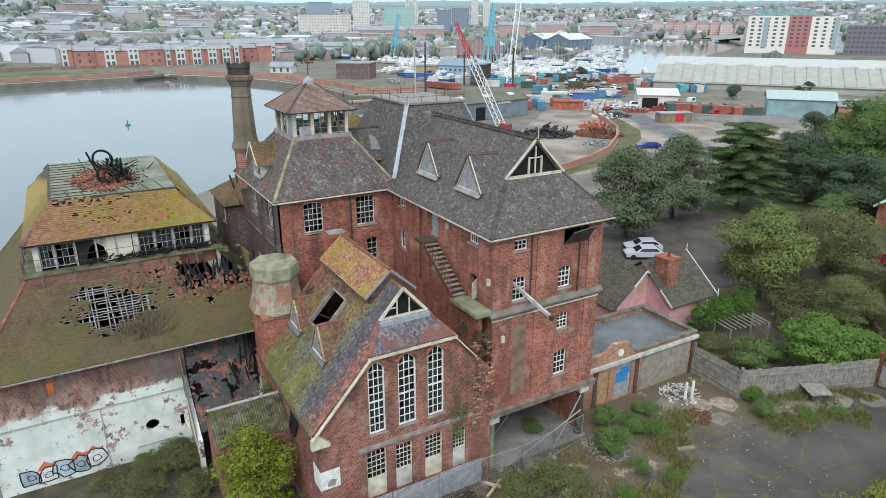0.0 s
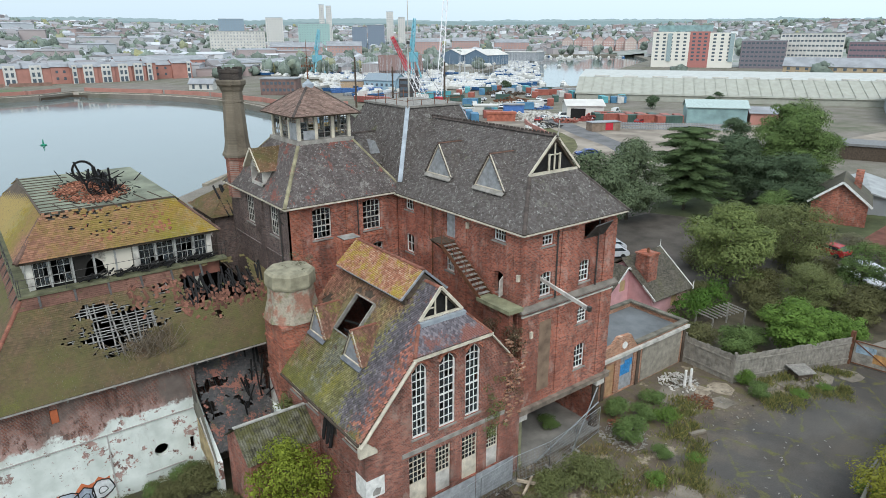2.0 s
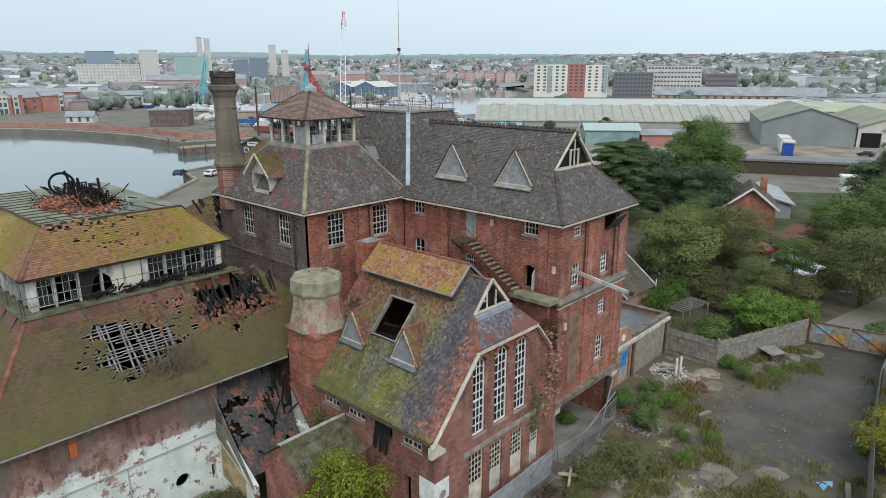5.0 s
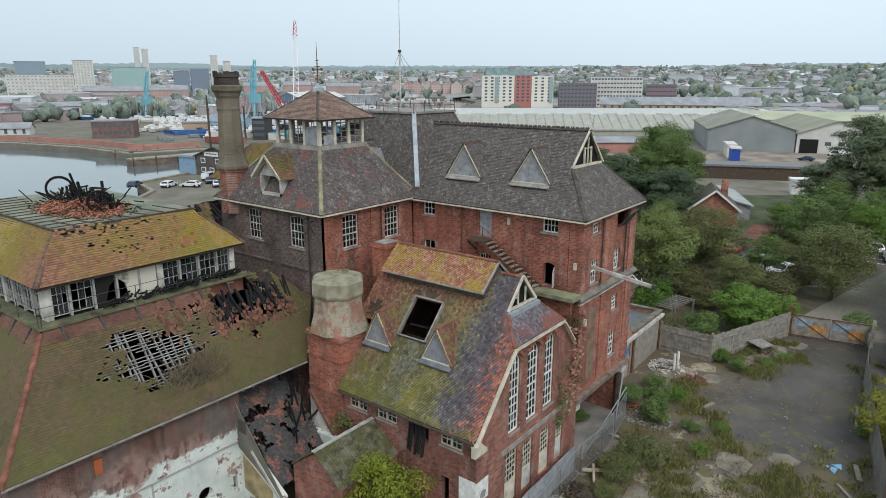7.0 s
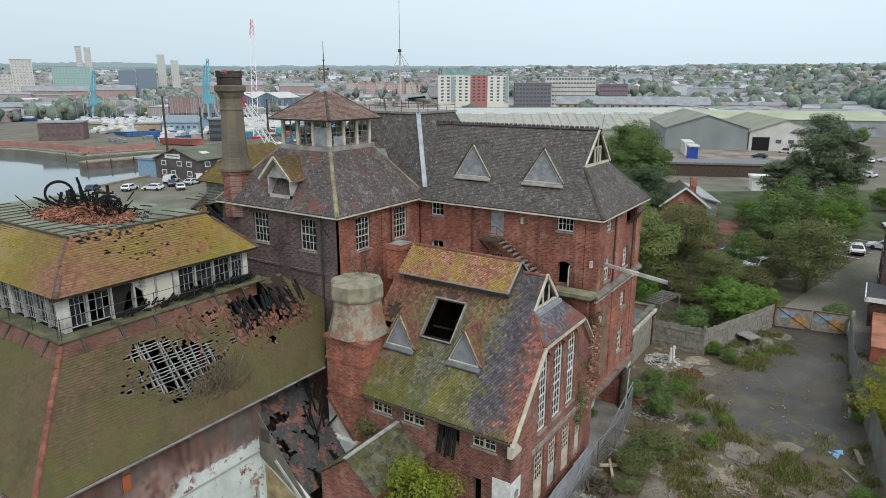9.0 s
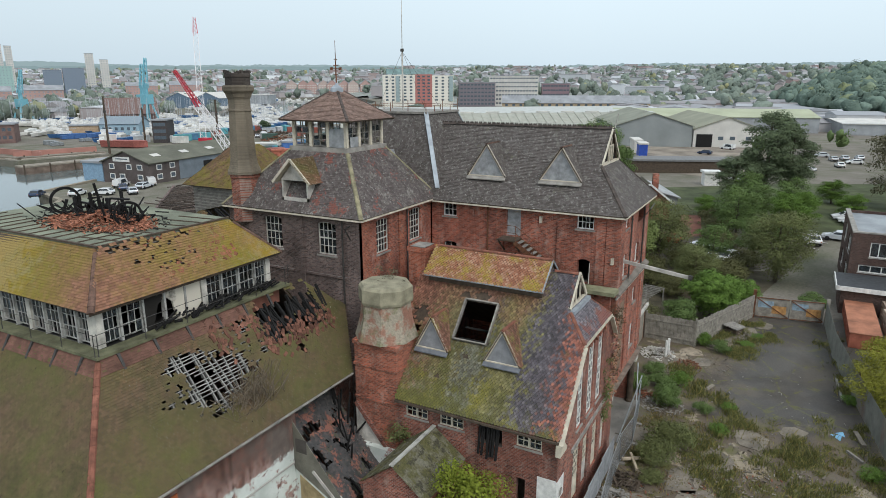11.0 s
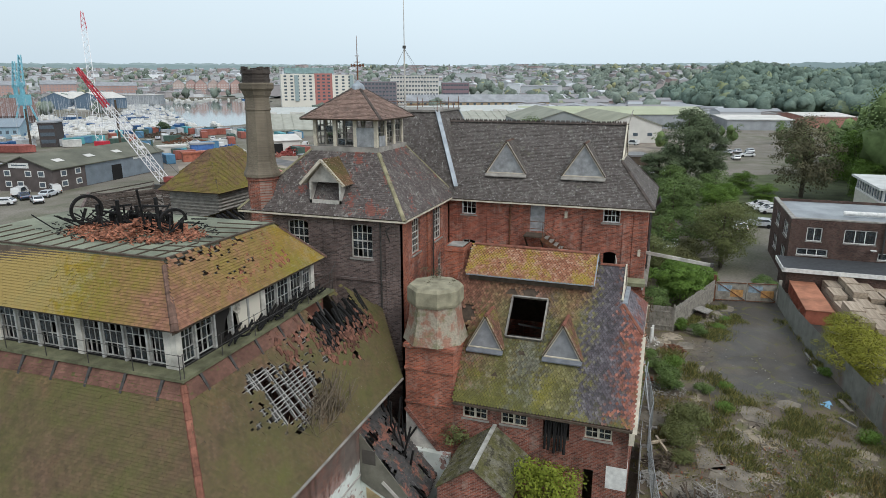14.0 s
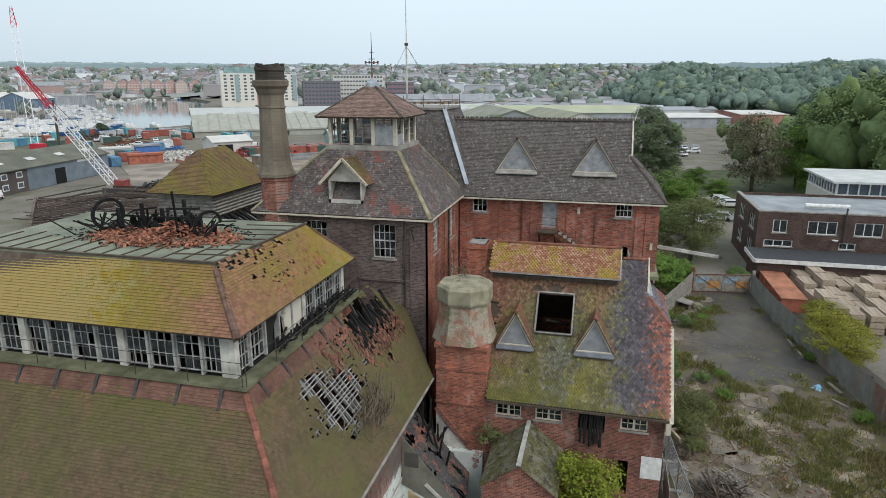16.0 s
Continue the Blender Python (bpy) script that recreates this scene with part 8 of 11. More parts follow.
def tree(name, label, h, r, mat, seed, shape="round", size=0.34, per=60, clump=None, trunk=0.25, kinds=26):
    """One tree at the origin: tapered trunk, limbs, and a crown of leaf clumps with gaps."""
    rg = random.Random(seed)
    t = thing(name, label, "tree")
    cl = []
    for i in range(kinds):
        if shape == "cone":
            s = (i + 0.5) / kinds
            z = h * (0.12 + 0.86 * s)
            rr = r * (1 - s) ** 0.8 * rg.uniform(0.35, 1.0)
            g = i * 2.4 + rg.uniform(-0.3, 0.3)
            cl.append((rr * math.cos(g), rr * math.sin(g), z, max(0.5, r * 0.36 * (1.1 - s)) * rg.uniform(0.8, 1.2), 0.4))
        elif shape == "tiers":
            # flat storeys of boughs, each a string of clumps along its arm
            lev, arm = divmod(i, 7)
            s = (lev + 0.4) / (kinds / 7)
            g = arm * 0.9 + lev * 0.5 + rg.uniform(-0.25, 0.25)
            reach = r * (1.08 - s) ** 0.5 * rg.uniform(0.75, 1.1)
            tier = rg.uniform(-0.55, 0.55)
            for j in range(4):
                q = 0.3 + 0.235 * j
                cl.append((reach * q * math.cos(g), reach * q * math.sin(g), h * (0.17 + 0.78 * s) + 0.5 * q - 0.5 * q * q + tier, (1.75 - 0.8 * q) * r / 7.2 * rg.uniform(0.9, 1.25), 0.26))
        else:
            g, u = rg.uniform(0, 6.28), rg.uniform(-0.95, 1.0)
            q = math.sqrt(max(0, 1 - u * u))
            k = rg.uniform(0.5, 0.8)
            lo = 0.05 if shape == "round" else 0.1
            hh = h * (1 - lo) / 2
            cl.append((r * k * q * math.cos(g), r * k * q * math.sin(g), h * lo + hh + hh * k * u, (clump or r * 0.4) * rg.uniform(0.5, 1.1), 0.8))
            cl.append((r * (k + 0.14) * q * math.cos(g + 0.5), r * (k + 0.14) * q * math.sin(g + 0.5), h * lo + hh + hh * (k + 0.14) * u, (clump or r * 0.4) * rg.uniform(0.35, 0.7), 0.75))
    if shape in ("round", "bush"):
        for i in range(5):
            cl.append((rg.uniform(-0.25, 0.25) * r, rg.uniform(-0.25, 0.25) * r, h * (0.2 + 0.14 * i), r * 0.5, 0.9))
    trk = MB().tube((0, 0, 0), (0, 0, h * 0.35), trunk, trunk * 0.75, 8).tube((0, 0, h * 0.35), (rg.uniform(-0.3, 0.3), rg.uniform(-0.3, 0.3), h * 0.8), trunk * 0.75, trunk * 0.2, 7)
    tr = part("trunk", trk, BARK, t)
    for c in cl[:: max(1, len(cl) // (4 if shape == "bush" else 8))]:
        part("limb", MB().tube((0, 0, h * rg.uniform(0.25, 0.5)), (c[0] * 0.9, c[1] * 0.9, c[2]), trunk * 0.35, trunk * 0.08, 5), BARK, tr)
    part("crown", leaves(cl, size * 0.84, per * 1.25, seed), mat, t)
    return t


def plant(proto, spots):
    """Sets the first tree at the first spot and copies it to the rest: x, y, scale, height scale, turn."""
    for k, (x, y, s, sz, g) in enumerate(spots):
        m_ = pose(x, y, 0, 0, 0, g)
        ob = proto if k == 0 else copy_thing(proto, m_)
        ob.matrix_basis = m_
        ob.scale = (s, s, s * sz)


plant(tree("broadleaf_tree", "dense grey-green round-headed broadleaf tree", 9.6, 4.7, LEAF_GREY, 11, per=75, size=0.36), [(60.0, 57.0, 1.2, 0.98, 140), (72.0, 60.0, 1.25, 0.95, 200)])
plant(tree("round_tree", "dense round-headed yellowish green tree", 9.6, 4.6, leaf_material("yellowish_green_leaves", (0.145, 0.18, 0.06)), 41, per=75, size=0.34), [(58.2, 36.4, 1.0, 0.98, 0)])
plant(tree("bramble_bush", "tangled olive undergrowth behind the fence", 2.0, 2.2, leaf_material("undergrowth_leaves", (0.115, 0.115, 0.05)), 42, "bush", per=110, size=0.2, kinds=22, clump=0.75, trunk=0.05), [(43.5, 30.5, 1.0, 0.9, 0), (53.5, 29.5, 1.1, 1.0, 50), (56.5, 32.0, 1.2, 1.0, 120), (61.0, 28.0, 1.3, 1.1, 200), (54.5, 25.0, 1.1, 0.9, 300), (52.5, 35.5, 1.0, 1.0, 20), (64.0, 38.5, 1.4, 1.1, 80), (68.5, 30.5, 1.2, 1.0, 250), (-1.5, 38.2, 0.6, 0.55, 10), (1.3, 38.0, 0.65, 0.7, 100), (3.0, 37.4, 0.7, 1.1, 200), (3.0, 34.5, 0.7, 0.8, 40), (0.2, 36.2, 0.8, 0.6, 140), (59.5, 24.0, 1.2, 1.0, 30), (63.5, 24.5, 1.3, 0.9, 80), (66.0, 30.0, 1.2, 0.9, 150), (70.0, 35.0, 1.4, 1.0, 210), (62.0, 41.5, 1.3, 1.0, 280), (68.0, 44.0, 1.2, 1.0, 330), (74.5, 36.5, 1.4, 1.0, 60), (78.5, 39.5, 1.3, 1.0, 120), (69.5, 23.0, 1.2, 0.9, 190), (80.5, 27.5, 1.3, 0.9, 240), (76.5, 26.0, 1.1, 0.9, 350), (87.0, 28.5, 1.4, 0.9, 20), (94.5, 29.5, 1.4, 0.9, 70), (60.0, 33.0, 1.2, 1.0, 15)])
plant(tree("evergreen_oak", "dark evergreen oak with a dense crown", 11.5, 6.0, LEAF_DARK, 12, per=55, size=0.42, kinds=30), [(96, 57.0, 1.05, 0.9, 0), (95, 47.5, 0.95, 0.85, 80), (103, 60.5, 0.9, 0.9, 200)])
plant(tree("cedar_tree", "cedar with layered dark green branches", 13.5, 7.4, leaf_material("cedar_needles", (0.078, 0.115, 0.048)), 13, "tiers", per=60, size=0.34, kinds=70), [(83.8, 58.2, 1.0, 0.98, 0)])
plant(tree("tall_oak", "tall old oak with a deep green crown", 19, 8.2, LEAF_MID, 14, per=48, size=0.5, kinds=36, trunk=0.5), [(104.5, 51.6, 0.8, 1.12, 0)])
plant(tree("soft_tree", "loose feathery olive-green tree", 9.0, 4.0, LEAF_OLIVE, 15, per=60, size=0.26, kinds=30, clump=1.7), [(66.0, 33.2, 1.0, 1.0, 0), (57.5, 27.5, 0.72, 0.85, 90), (64.5, 19.5, 1.02, 1.0, 180), (72.5, 40.5, 0.85, 0.85, 250)])
plant(tree("young_maple", "fresh green young tree with an open crown", 8.5, 3.0, LEAF_MID, 16, per=70, size=0.3, kinds=26, trunk=0.16), [(67.2, 26.8, 0.85, 0.9, 0), (74, 22.5, 0.8, 0.95, 120), (84, 25.5, 1.15, 0.95, 220), (98, 24.0, 1.15, 0.85, 200), (106, 18.5, 1.1, 0.85, 100), (91.5, 27.0, 1.1, 0.8, 310), (82, 44, 0.85, 0.85, 150), (88, 46, 0.8, 0.8, 90), (80, 19.0, 0.8, 0.8, 40), (109, 26, 1.1, 0.9, 300)])
plant(tree("poplar", "tall narrow grey-green poplar", 17.5, 4.2, LEAF_GREY, 24, per=55, size=0.4, kinds=44, clump=1.7, trunk=0.4), [(118, 23.5, 1.2, 0.98, 0), (122.5, 19.5, 1.1, 0.88, 100), (116, 28.5, 1.0, 0.62, 200)])
plant(tree("copper_tree", "brownish olive spreading tree with bare lower limbs", 12.5, 6.0, leaf_material("brown_olive_leaves", (0.15, 0.14, 0.085)), 25, per=32, size=0.4, kinds=26, clump=2.0, trunk=0.35), [(124.5, 1.0, 1.3, 1.05, 0), (82.0, 33.5, 0.42, 0.5, 60)])
plant(tree("lime_tree", "bright green rounded lime tree", 13, 5.0, LEAF_LIGHT, 26, per=40, size=0.42, kinds=30, trunk=0.3), [(131, -9, 1.0, 1.1, 0), (112, 9.5, 0.55, 0.6, 40), (118, -8.5, 0.8, 0.85, 200), (126, 12, 0.6, 0.6, 70), (101, 31.5, 0.5, 0.62, 160), (92, 19.0, 0.62, 0.85, 210), (99, 17.0, 0.6, 0.8, 300)])
plant(tree("acacia_bush", "bright fresh-green bushy tree behind the fence", 5.0, 3.0, LEAF_LIGHT, 17, "bush", per=120, size=0.3, kinds=30, clump=1.1, trunk=0.12), [(48.6, 24.8, 1.0, 0.95, 0), (52.2, 22.8, 0.75, 0.9, 100)])
plant(tree("elder_bush", "dark green bush by the fence", 3.2, 1.6, LEAF_MID, 18, "bush", per=150, size=0.22, kinds=22, clump=0.7, trunk=0.08), [(43.4, 27.0, 1, 1, 0), (53.5, 15.8, 0.9, 0.9, 50), (46.8, 27.2, 0.8, 0.8, 20)])
plant(tree("yellow_bush", "sprawling bush with yellowing autumn leaves", 4.6, 3.0, LEAF_YELLOW, 19, "bush", per=90, size=0.2, kinds=34, clump=1.0, trunk=0.1), [(33.0, 11.2, 1.0, 0.8, 0), (36.8, 11.2, 0.95, 0.75, 70), (40.5, 10.6, 0.9, 0.75, 160)])
plant(tree("sycamore_sapling", "yellow-green sapling growing beside the outhouse", 5.6, 2.5, leaf_material("yellow_green_leaves", (0.155, 0.185, 0.025)), 20, "bush", per=120, size=0.2, kinds=40, clump=0.8, trunk=0.09), [(5.9, 30.9, 1.0, 1.0, 0)])
plant(tree("buddleia", "low olive green bush growing from rubble", 1.5, 1.5, LEAF_OLIVE, 21, "bush", per=220, size=0.15, kinds=24, clump=0.55, trunk=0.04), [(21.2, 24.2, 1.15, 0.95, 0), (19.2, 24.5, 0.95, 0.95, 50), (22.9, 23.6, 0.8, 0.8, 120), (17.4, 24.4, 0.6, 0.7, 220)])
plant(tree("green_shrub", "fresh green shrub growing through the yard", 1.3, 1.1, LEAF_MID, 22, "bush", per=260, size=0.14, kinds=20, clump=0.45, trunk=0.03), [(27.4, 25.2, 1.2, 1.0, 0), (30.2, 26.2, 1.0, 0.8, 70), (32.4, 27.2, 0.9, 0.8, 140), (29.0, 27.8, 1.0, 0.9, 200), (39.6, 22.8, 0.9, 0.9, 30), (27.5, 22.8, 0.7, 0.8, 80), (24.2, 29.6, 0.8, 0.7, 80), (40.7, 24.2, 0.6, 1.1, 20), (2.5, 38.6, 1.0, 0.9, 20), (0.6, 38.7, 0.7, 0.8, 80), (9.6, 38.9, 0.6, 0.9, 10)])
plant(tree("pale_shrub", "small bright shrub in the yard cracks", 0.9, 0.9, LEAF_LIGHT, 23, "bush", per=280, size=0.12, kinds=16, clump=0.36, trunk=0.02), [(31.0, 25.0, 1.2, 1.0, 0), (40.4, 24.4, 1.0, 1.2, 40), (25.0, 21.5, 0.9, 0.7, 90), (42.0, 21.0, 0.9, 0.5, 120), (44.5, 20.2, 0.8, 0.5, 10), (28.8, 21.2, 0.8, 0.6, 200), (23.5, 12.8, 1.0, 0.8, 0), (34, 13.4, 0.9, 0.6, 60)])
# clipped hedge
cl = []
rg = random.Random(3)
for i in range(70):
    cl.append((rg.uniform(45.3, 52.2), rg.uniform(32.2, 34.6), rg.uniform(0.6, 2.7), 0.65, 0.8))
hd = thing("hedge", "thick rounded bright green hedge", "hedge", (48.7, 33, 0))
part("crown", leaves(cl, 0.2, 130, 3), LEAF_HEDGE, hd)
part("stems", MB().box(45.8, 32.7, 0, 51.8, 34.1, 1.6), BARK, hd)
# climbers and dead brambles on the walls
cl = []
for i in range(95):
    z = rg.uniform(5.6, 10.9)
    cl.append((rg.uniform(17.9, 19.0), rg.uniform(26.9, 29.6), z, rg.uniform(0.2, 0.42), 1.0))
ob = part("brambles", leaves(cl, 0.12, 200, 4), leaf_material("dead_bramble", (0.10, 0.075, 0.045)))
tagged(ob, "dead brown brambles hanging from the ledge", "climber", kind="stuff")
m = MB()
for i in range(130):
    z = rg.uniform(4.0, 9.4)
    x = rg.uniform(17.7, 19.15)
    y = HY0 + rg.uniform(-0.3, 0.5)
    g = rg.gauss(0, 0.25)
    m.beam((x - 0.12 * math.cos(g), y - 0.12 * math.sin(g), z), (x + 0.12 * math.cos(g), y + 0.12 * math.sin(g), z + rg.gauss(0, 0.03)), 0.12, 0.08)
tagged(part("broken_masonry", m, BRICK_PALE), "jagged broken brickwork where a wall was torn away", "rubble", kind="stuff")
cl = []
for i in range(26):
    z = rg.uniform(3.2, 7.2)
    cl.append((16.9 + rg.gauss(0, 0.35), 27.25, z, 0.26, 1.0))
tagged(part("wall_shrub", leaves(cl, 0.13, 230, 5), LEAF_OLIVE), "shrub rooted in the gable brickwork", "climber", kind="stuff")
cl = [(10.6 + rg.gauss(0, 0.5), 38.2 + rg.gauss(0, 0.4), 12.0 + rg.gauss(0, 0.35), 0.35, 0.9) for i in range(26)]
tagged(part("roof_shrub", leaves(cl, 0.1, 230, 6), leaf_material("withered_buddleia", (0.12, 0.11, 0.07))), "withered grey shrub growing behind the kiln stack", "shrub", kind="stuff")
cl = [(1.9 + rg.gauss(0, 0.9), 40.7 + rg.gauss(0, 0.3), 9.3 + rg.gauss(0, 0.35), 0.4, 0.9) for i in range(22)]
br = MB()
for i in range(160):
    x, v = rg.gauss(1.9, 0.9), rg.uniform(0.8, 2.0)
    p = Vector((x, AY0 + VS.y * v, AE + VS.z * v + 0.05))
    q = p + Vector((rg.gauss(0, 0.5), rg.gauss(-0.1, 0.3), rg.uniform(0.4, 1.1)))
    br.beam(p, q, 0.025, 0.02)
tagged(part("bare_roof_shrub", br, plain("bare_twigs", (0.20, 0.16, 0.115), 0.9, island=0.5)), "bare brown shrub growing out of the holed roof", "shrub", kind="stuff")
cl = [(8.0 + rg.gauss(0, 0.25), 36.0 + rg.gauss(0, 0.5), 4.6 + rg.gauss(0, 0.4), 0.35, 0.9) for i in range(16)]
tagged(part("corner_shrub", leaves(cl, 0.13, 200, 7), LEAF_OLIVE), "shrub between kiln stack and outhouse", "shrub", kind="stuff")

# ---------- neighbouring yards, river banks and the town ----------
PALE_WALL = plain("pale_render_wall", (0.60, 0.58, 0.54), 0.8, var=0.15, scale=0.2)
# brick and roof paled and desaturated, some distance haze in the colour
FAR_BRICK = plain("far_red_brick", (0.42, 0.21, 0.17), 0.9, var=0.2, scale=0.2)
FAR_ROOF = plain("far_grey_roof", (0.31, 0.32, 0.335), 0.8, var=0.25, scale=0.2)
FAR_GLASS = plain("far_window", (0.10, 0.125, 0.15), 0.25, var=0.2)
SHED_GREY = plain("profiled_grey_cladding", (0.33, 0.345, 0.36), 0.6, 0.1, var=0.2, scale=0.3)
SHED_ROOF = plain("old_cement_sheet_roof", (0.36, 0.36, 0.31), 0.85, var=0.14, scale=0.4)
TEAL = plain("teal_painted_sheet", (0.25, 0.37, 0.37), 0.6, var=0.3, scale=0.3)
ORANGE = plain("orange_painted_steel", (0.42, 0.14, 0.09), 0.7, var=0.4, scale=1.0)
CRANE_WHITE = plain("white_painted_steel", (0.72, 0.70, 0.70), 0.5, var=0.15)
CRANE_RED = plain("red_painted_steel", (0.50, 0.03, 0.05), 0.5, var=0.15)
CRANE_BLUE = plain("pale_blue_painted_steel", (0.18, 0.42, 0.50), 0.5, var=0.2)


def smooth(v):
    v = max(0.0, min(1.0, v))
    return v * v * (3 - 2 * v)


class Frame:
    """Local axes of a building: u along its front, v to its back."""

    def __init__(self, x, y, a):
        self.o, self.a = (x, y), radians(a)

    def at(self, u, v, z):
        c, s = math.cos(self.a), math.sin(self.a)
        return (self.o[0] + c * u - s * v, self.o[1] + s * u + c * v, z)

    def box(self, mb, u0, v0, z0, u1, v1, z1):
        return mb.hexa([self.at(u0, v0, z0), self.at(u1, v0, z0), self.at(u1, v1, z0), self.at(u0, v1, z0), self.at(u0, v0, z1), self.at(u1, v0, z1), self.at(u1, v1, z1), self.at(u0, v1, z1)])


def windows_on(fr, u0, u1, v, z0, z1, nu, nzz, ww, wh, out=-0.06):
    mb = MB()
    for i in range(nu):
        for j in range(nzz):
            u = u0 + (u1 - u0) * (i + 0.5) / nu
            z = z0 + (z1 - z0) * (j + 0.5) / nzz
            fr.box(mb, u - ww / 2, v + out, z - wh / 2, u + ww / 2, v + 0.05, z + wh / 2)
    return mb


def block(name, label, x, y, a, w, d, h, wall, roof="flat", roofmat=None, rise=3.0, nu=0, nzz=0, ww=1.2, wh=1.3, cat="building", kind="", z0=0.0, wmat=None, sides=True):
    """A far building: walls, roof and rows of windows."""
    fr = Frame(x, y, a)
    t = thing(name, label, cat, (x, y, 0), kind=kind)
    part("wall", fr.box(MB(), 0, 0, z0, w, d, h), wall, t)
    if roof == "flat":
        part("roof", fr.box(MB(), -0.3, -0.3, h + 0.002, w + 0.3, d + 0.3, h + 0.5), roofmat or FAR_ROOF, t)
    else:
        o = 0.5
        mb = MB()
        mb.slab([fr.at(-o, -o, h - 0.1), fr.at(w + o, -o, h - 0.1), fr.at(w + o, d / 2, h + rise), fr.at(-o, d / 2, h + rise)], 0.2)
        mb.slab([fr.at(-o, d + o, h - 0.1), fr.at(w + o, d + o, h - 0.1), fr.at(w + o, d / 2, h + rise), fr.at(-o, d / 2, h + rise)], 0.2)
        part("roof", mb, roofmat or FAR_ROOF, t)
        for u in (0, w):
            part("gable", MB().poly([fr.at(u, 0, h), fr.at(u, d, h), fr.at(u, d / 2, h + rise - 0.1)]), wall, t)
    if nu:
        part("window_rows", windows_on(fr, 0.5, w - 0.5, 0, z0 + 0.8, h - 0.2, nu, nzz, ww, wh), wmat or FAR_GLASS, t)
        if sides:
            fs = Frame(*fr.at(0, d, 0)[:2], a - 90)
            part("window_rows", windows_on(fs, 0.5, d - 0.5, 0, z0 + 0.8, h - 0.2, max(2, int(nu * d / w)), nzz, ww, wh), wmat or FAR_GLASS, t)
    return t


# office block beyond the yard: two storeys of brown brick, seen close
off = thing("office_block", "two-storey brown brick office with white windows and flat roof", "building", (68, 2, 0))
OZ = 7.4
OW = [(11.0, 9.4, 4.9, 6.5), (7.2, 4.0, 4.9, 6.5), (2.2, -0.8, 4.9, 6.5), (-3.0, -6.0, 4.9, 6.5), (11.8, 8.6, 3.2, 4.0), (3.6, 1.8, 3.2, 4.0), (-2.0, -5.0, 3.2, 4.0)]
hol = [rect(min(a, b), max(a, b), c, d) for a, b, c, d in OW]
part("wall", wall_sheet(MB(), "x", 61.3, 0.3, [(-14, 0), (12.7, 0), (12.7, OZ), (-14, OZ)], hol), BRICK_OFFICE, off)
sw_ = [rect(63.0, 66.2, 4.7, 6.5), rect(63.0, 66.2, 1.6, 3.4), rect(69.5, 72.5, 4.7, 6.5), rect(69.5, 72.5, 1.6, 3.4)]
part("wall", wall_sheet(MB(), "y", 12.7, -0.3, [(61.6, 0), (76, 0), (76, OZ), (61.6, OZ)], sw_), BRICK_OFFICE, off)
part("wall", MB().box(75.7, -14, 0, 76, 12.39, OZ).box(61.61, -14, 0, 75.69, -13.7, OZ), BRICK_OFFICE, off)
part("floor_slab", MB().box(61.6, -13.6, 3.3, 75.6, 12.3, 3.6), DARK_ROOM, off)
for k, r in enumerate(hol):
    us, zs = [p[0] for p in r], [p[1] for p in r]
    window(off, "x", 61.3, 1, min(us), max(us), min(zs), max(zs), 3 if max(us) - min(us) > 2 else 2, 1, 0, WHITE, 0, seed=k, bar=0.1, edge=0.1, deep=0.08, sill=True)
for k, r in enumerate(sw_):
    us, zs = [p[0] for p in r], [p[1] for p in r]
    window(off, "y", 12.7, -1, min(us), max(us), min(zs), max(zs), 3, 1, 0, WHITE, 0, seed=k, bar=0.1, edge=0.1, deep=0.08, sill=True)
part("roof", MB().box(61.62, -13.68, OZ - 0.5, 75.68, 12.38, OZ - 0.3), plain("pale_grey_felt", (0.30, 0.32, 0.335), 0.6, var=0.35, scale=0.3), off)
part("parapet", MB().box(61.25, -14, OZ + 0.002, 61.75, 12.75, OZ + 0.15).box(61.751, 12.25, OZ + 0.002, 76, 12.75, OZ + 0.15), STONE, off)
part("roof_duct", MB().tube((66, 1.5, OZ + 0.15), (66, 6.5, OZ + 0.15), 0.28, 0.28, 10), WHITE, off)
part("flue", MB().tube((61.1, 3.3, 3.5), (61.1, 3.3, OZ + 0.8), 0.1, 0.1, 8), IRON, off)
part("satellite_dish", MB().lathe(60.9, 4.2, [(0.02, 4.2), (0.3, 4.32), (0.35, 4.4)], 12), WHITE, off)
part("annex_wall", MB().box(56.0, -9, 0, 61.29, 13.4, 2.7), BRICK_OFFICE, off)
part("annex_roof", MB().box(55.7, -9.3, 2.702, 61.29, 13.8, 2.95), plain("black_felt", (0.06, 0.063, 0.068), 0.7, var=0.3), off, "black felted single-storey roof")
part("annex_fascia", MB().box(55.6, -9.3, 2.5, 55.7, 13.85, 2.96).box(55.6, 13.801, 2.5, 61.3, 13.9, 2.96), WHITE, off)
off2 = thing("upper_office", "white flat-roofed upper office with a strip of windows", "building", (85, -8, 0))
part("wall", MB().box(78.0, -30, 0, 91.6, -0.4, 7.2), plain("cream_render", (0.52, 0.50, 0.43), 0.8, var=0.15), off2)
part("roof", MB().box(77.4, -30.5, 8.8, 92.2, 0.2, 9.1), plain("pale_weathered_roof_sheet", (0.56, 0.57, 0.55), 0.7, var=0.2, scale=0.4), off2)
part("window_band", MB().box(78.2, -29.8, 7.202, 91.4, -0.6, 8.798), FAR_GLASS, off2)
for i in range(22):
    part("mullion", MB().box(78.05, -0.72 - i * 1.35, 7.202, 78.2, -0.54 - i * 1.35, 8.798), WHITE, off2)
for i in range(11):
    part("mullion", MB().box(78.2 + i * 1.3, -0.6, 7.202, 78.38 + i * 1.3, -0.45, 8.798), WHITE, off2)
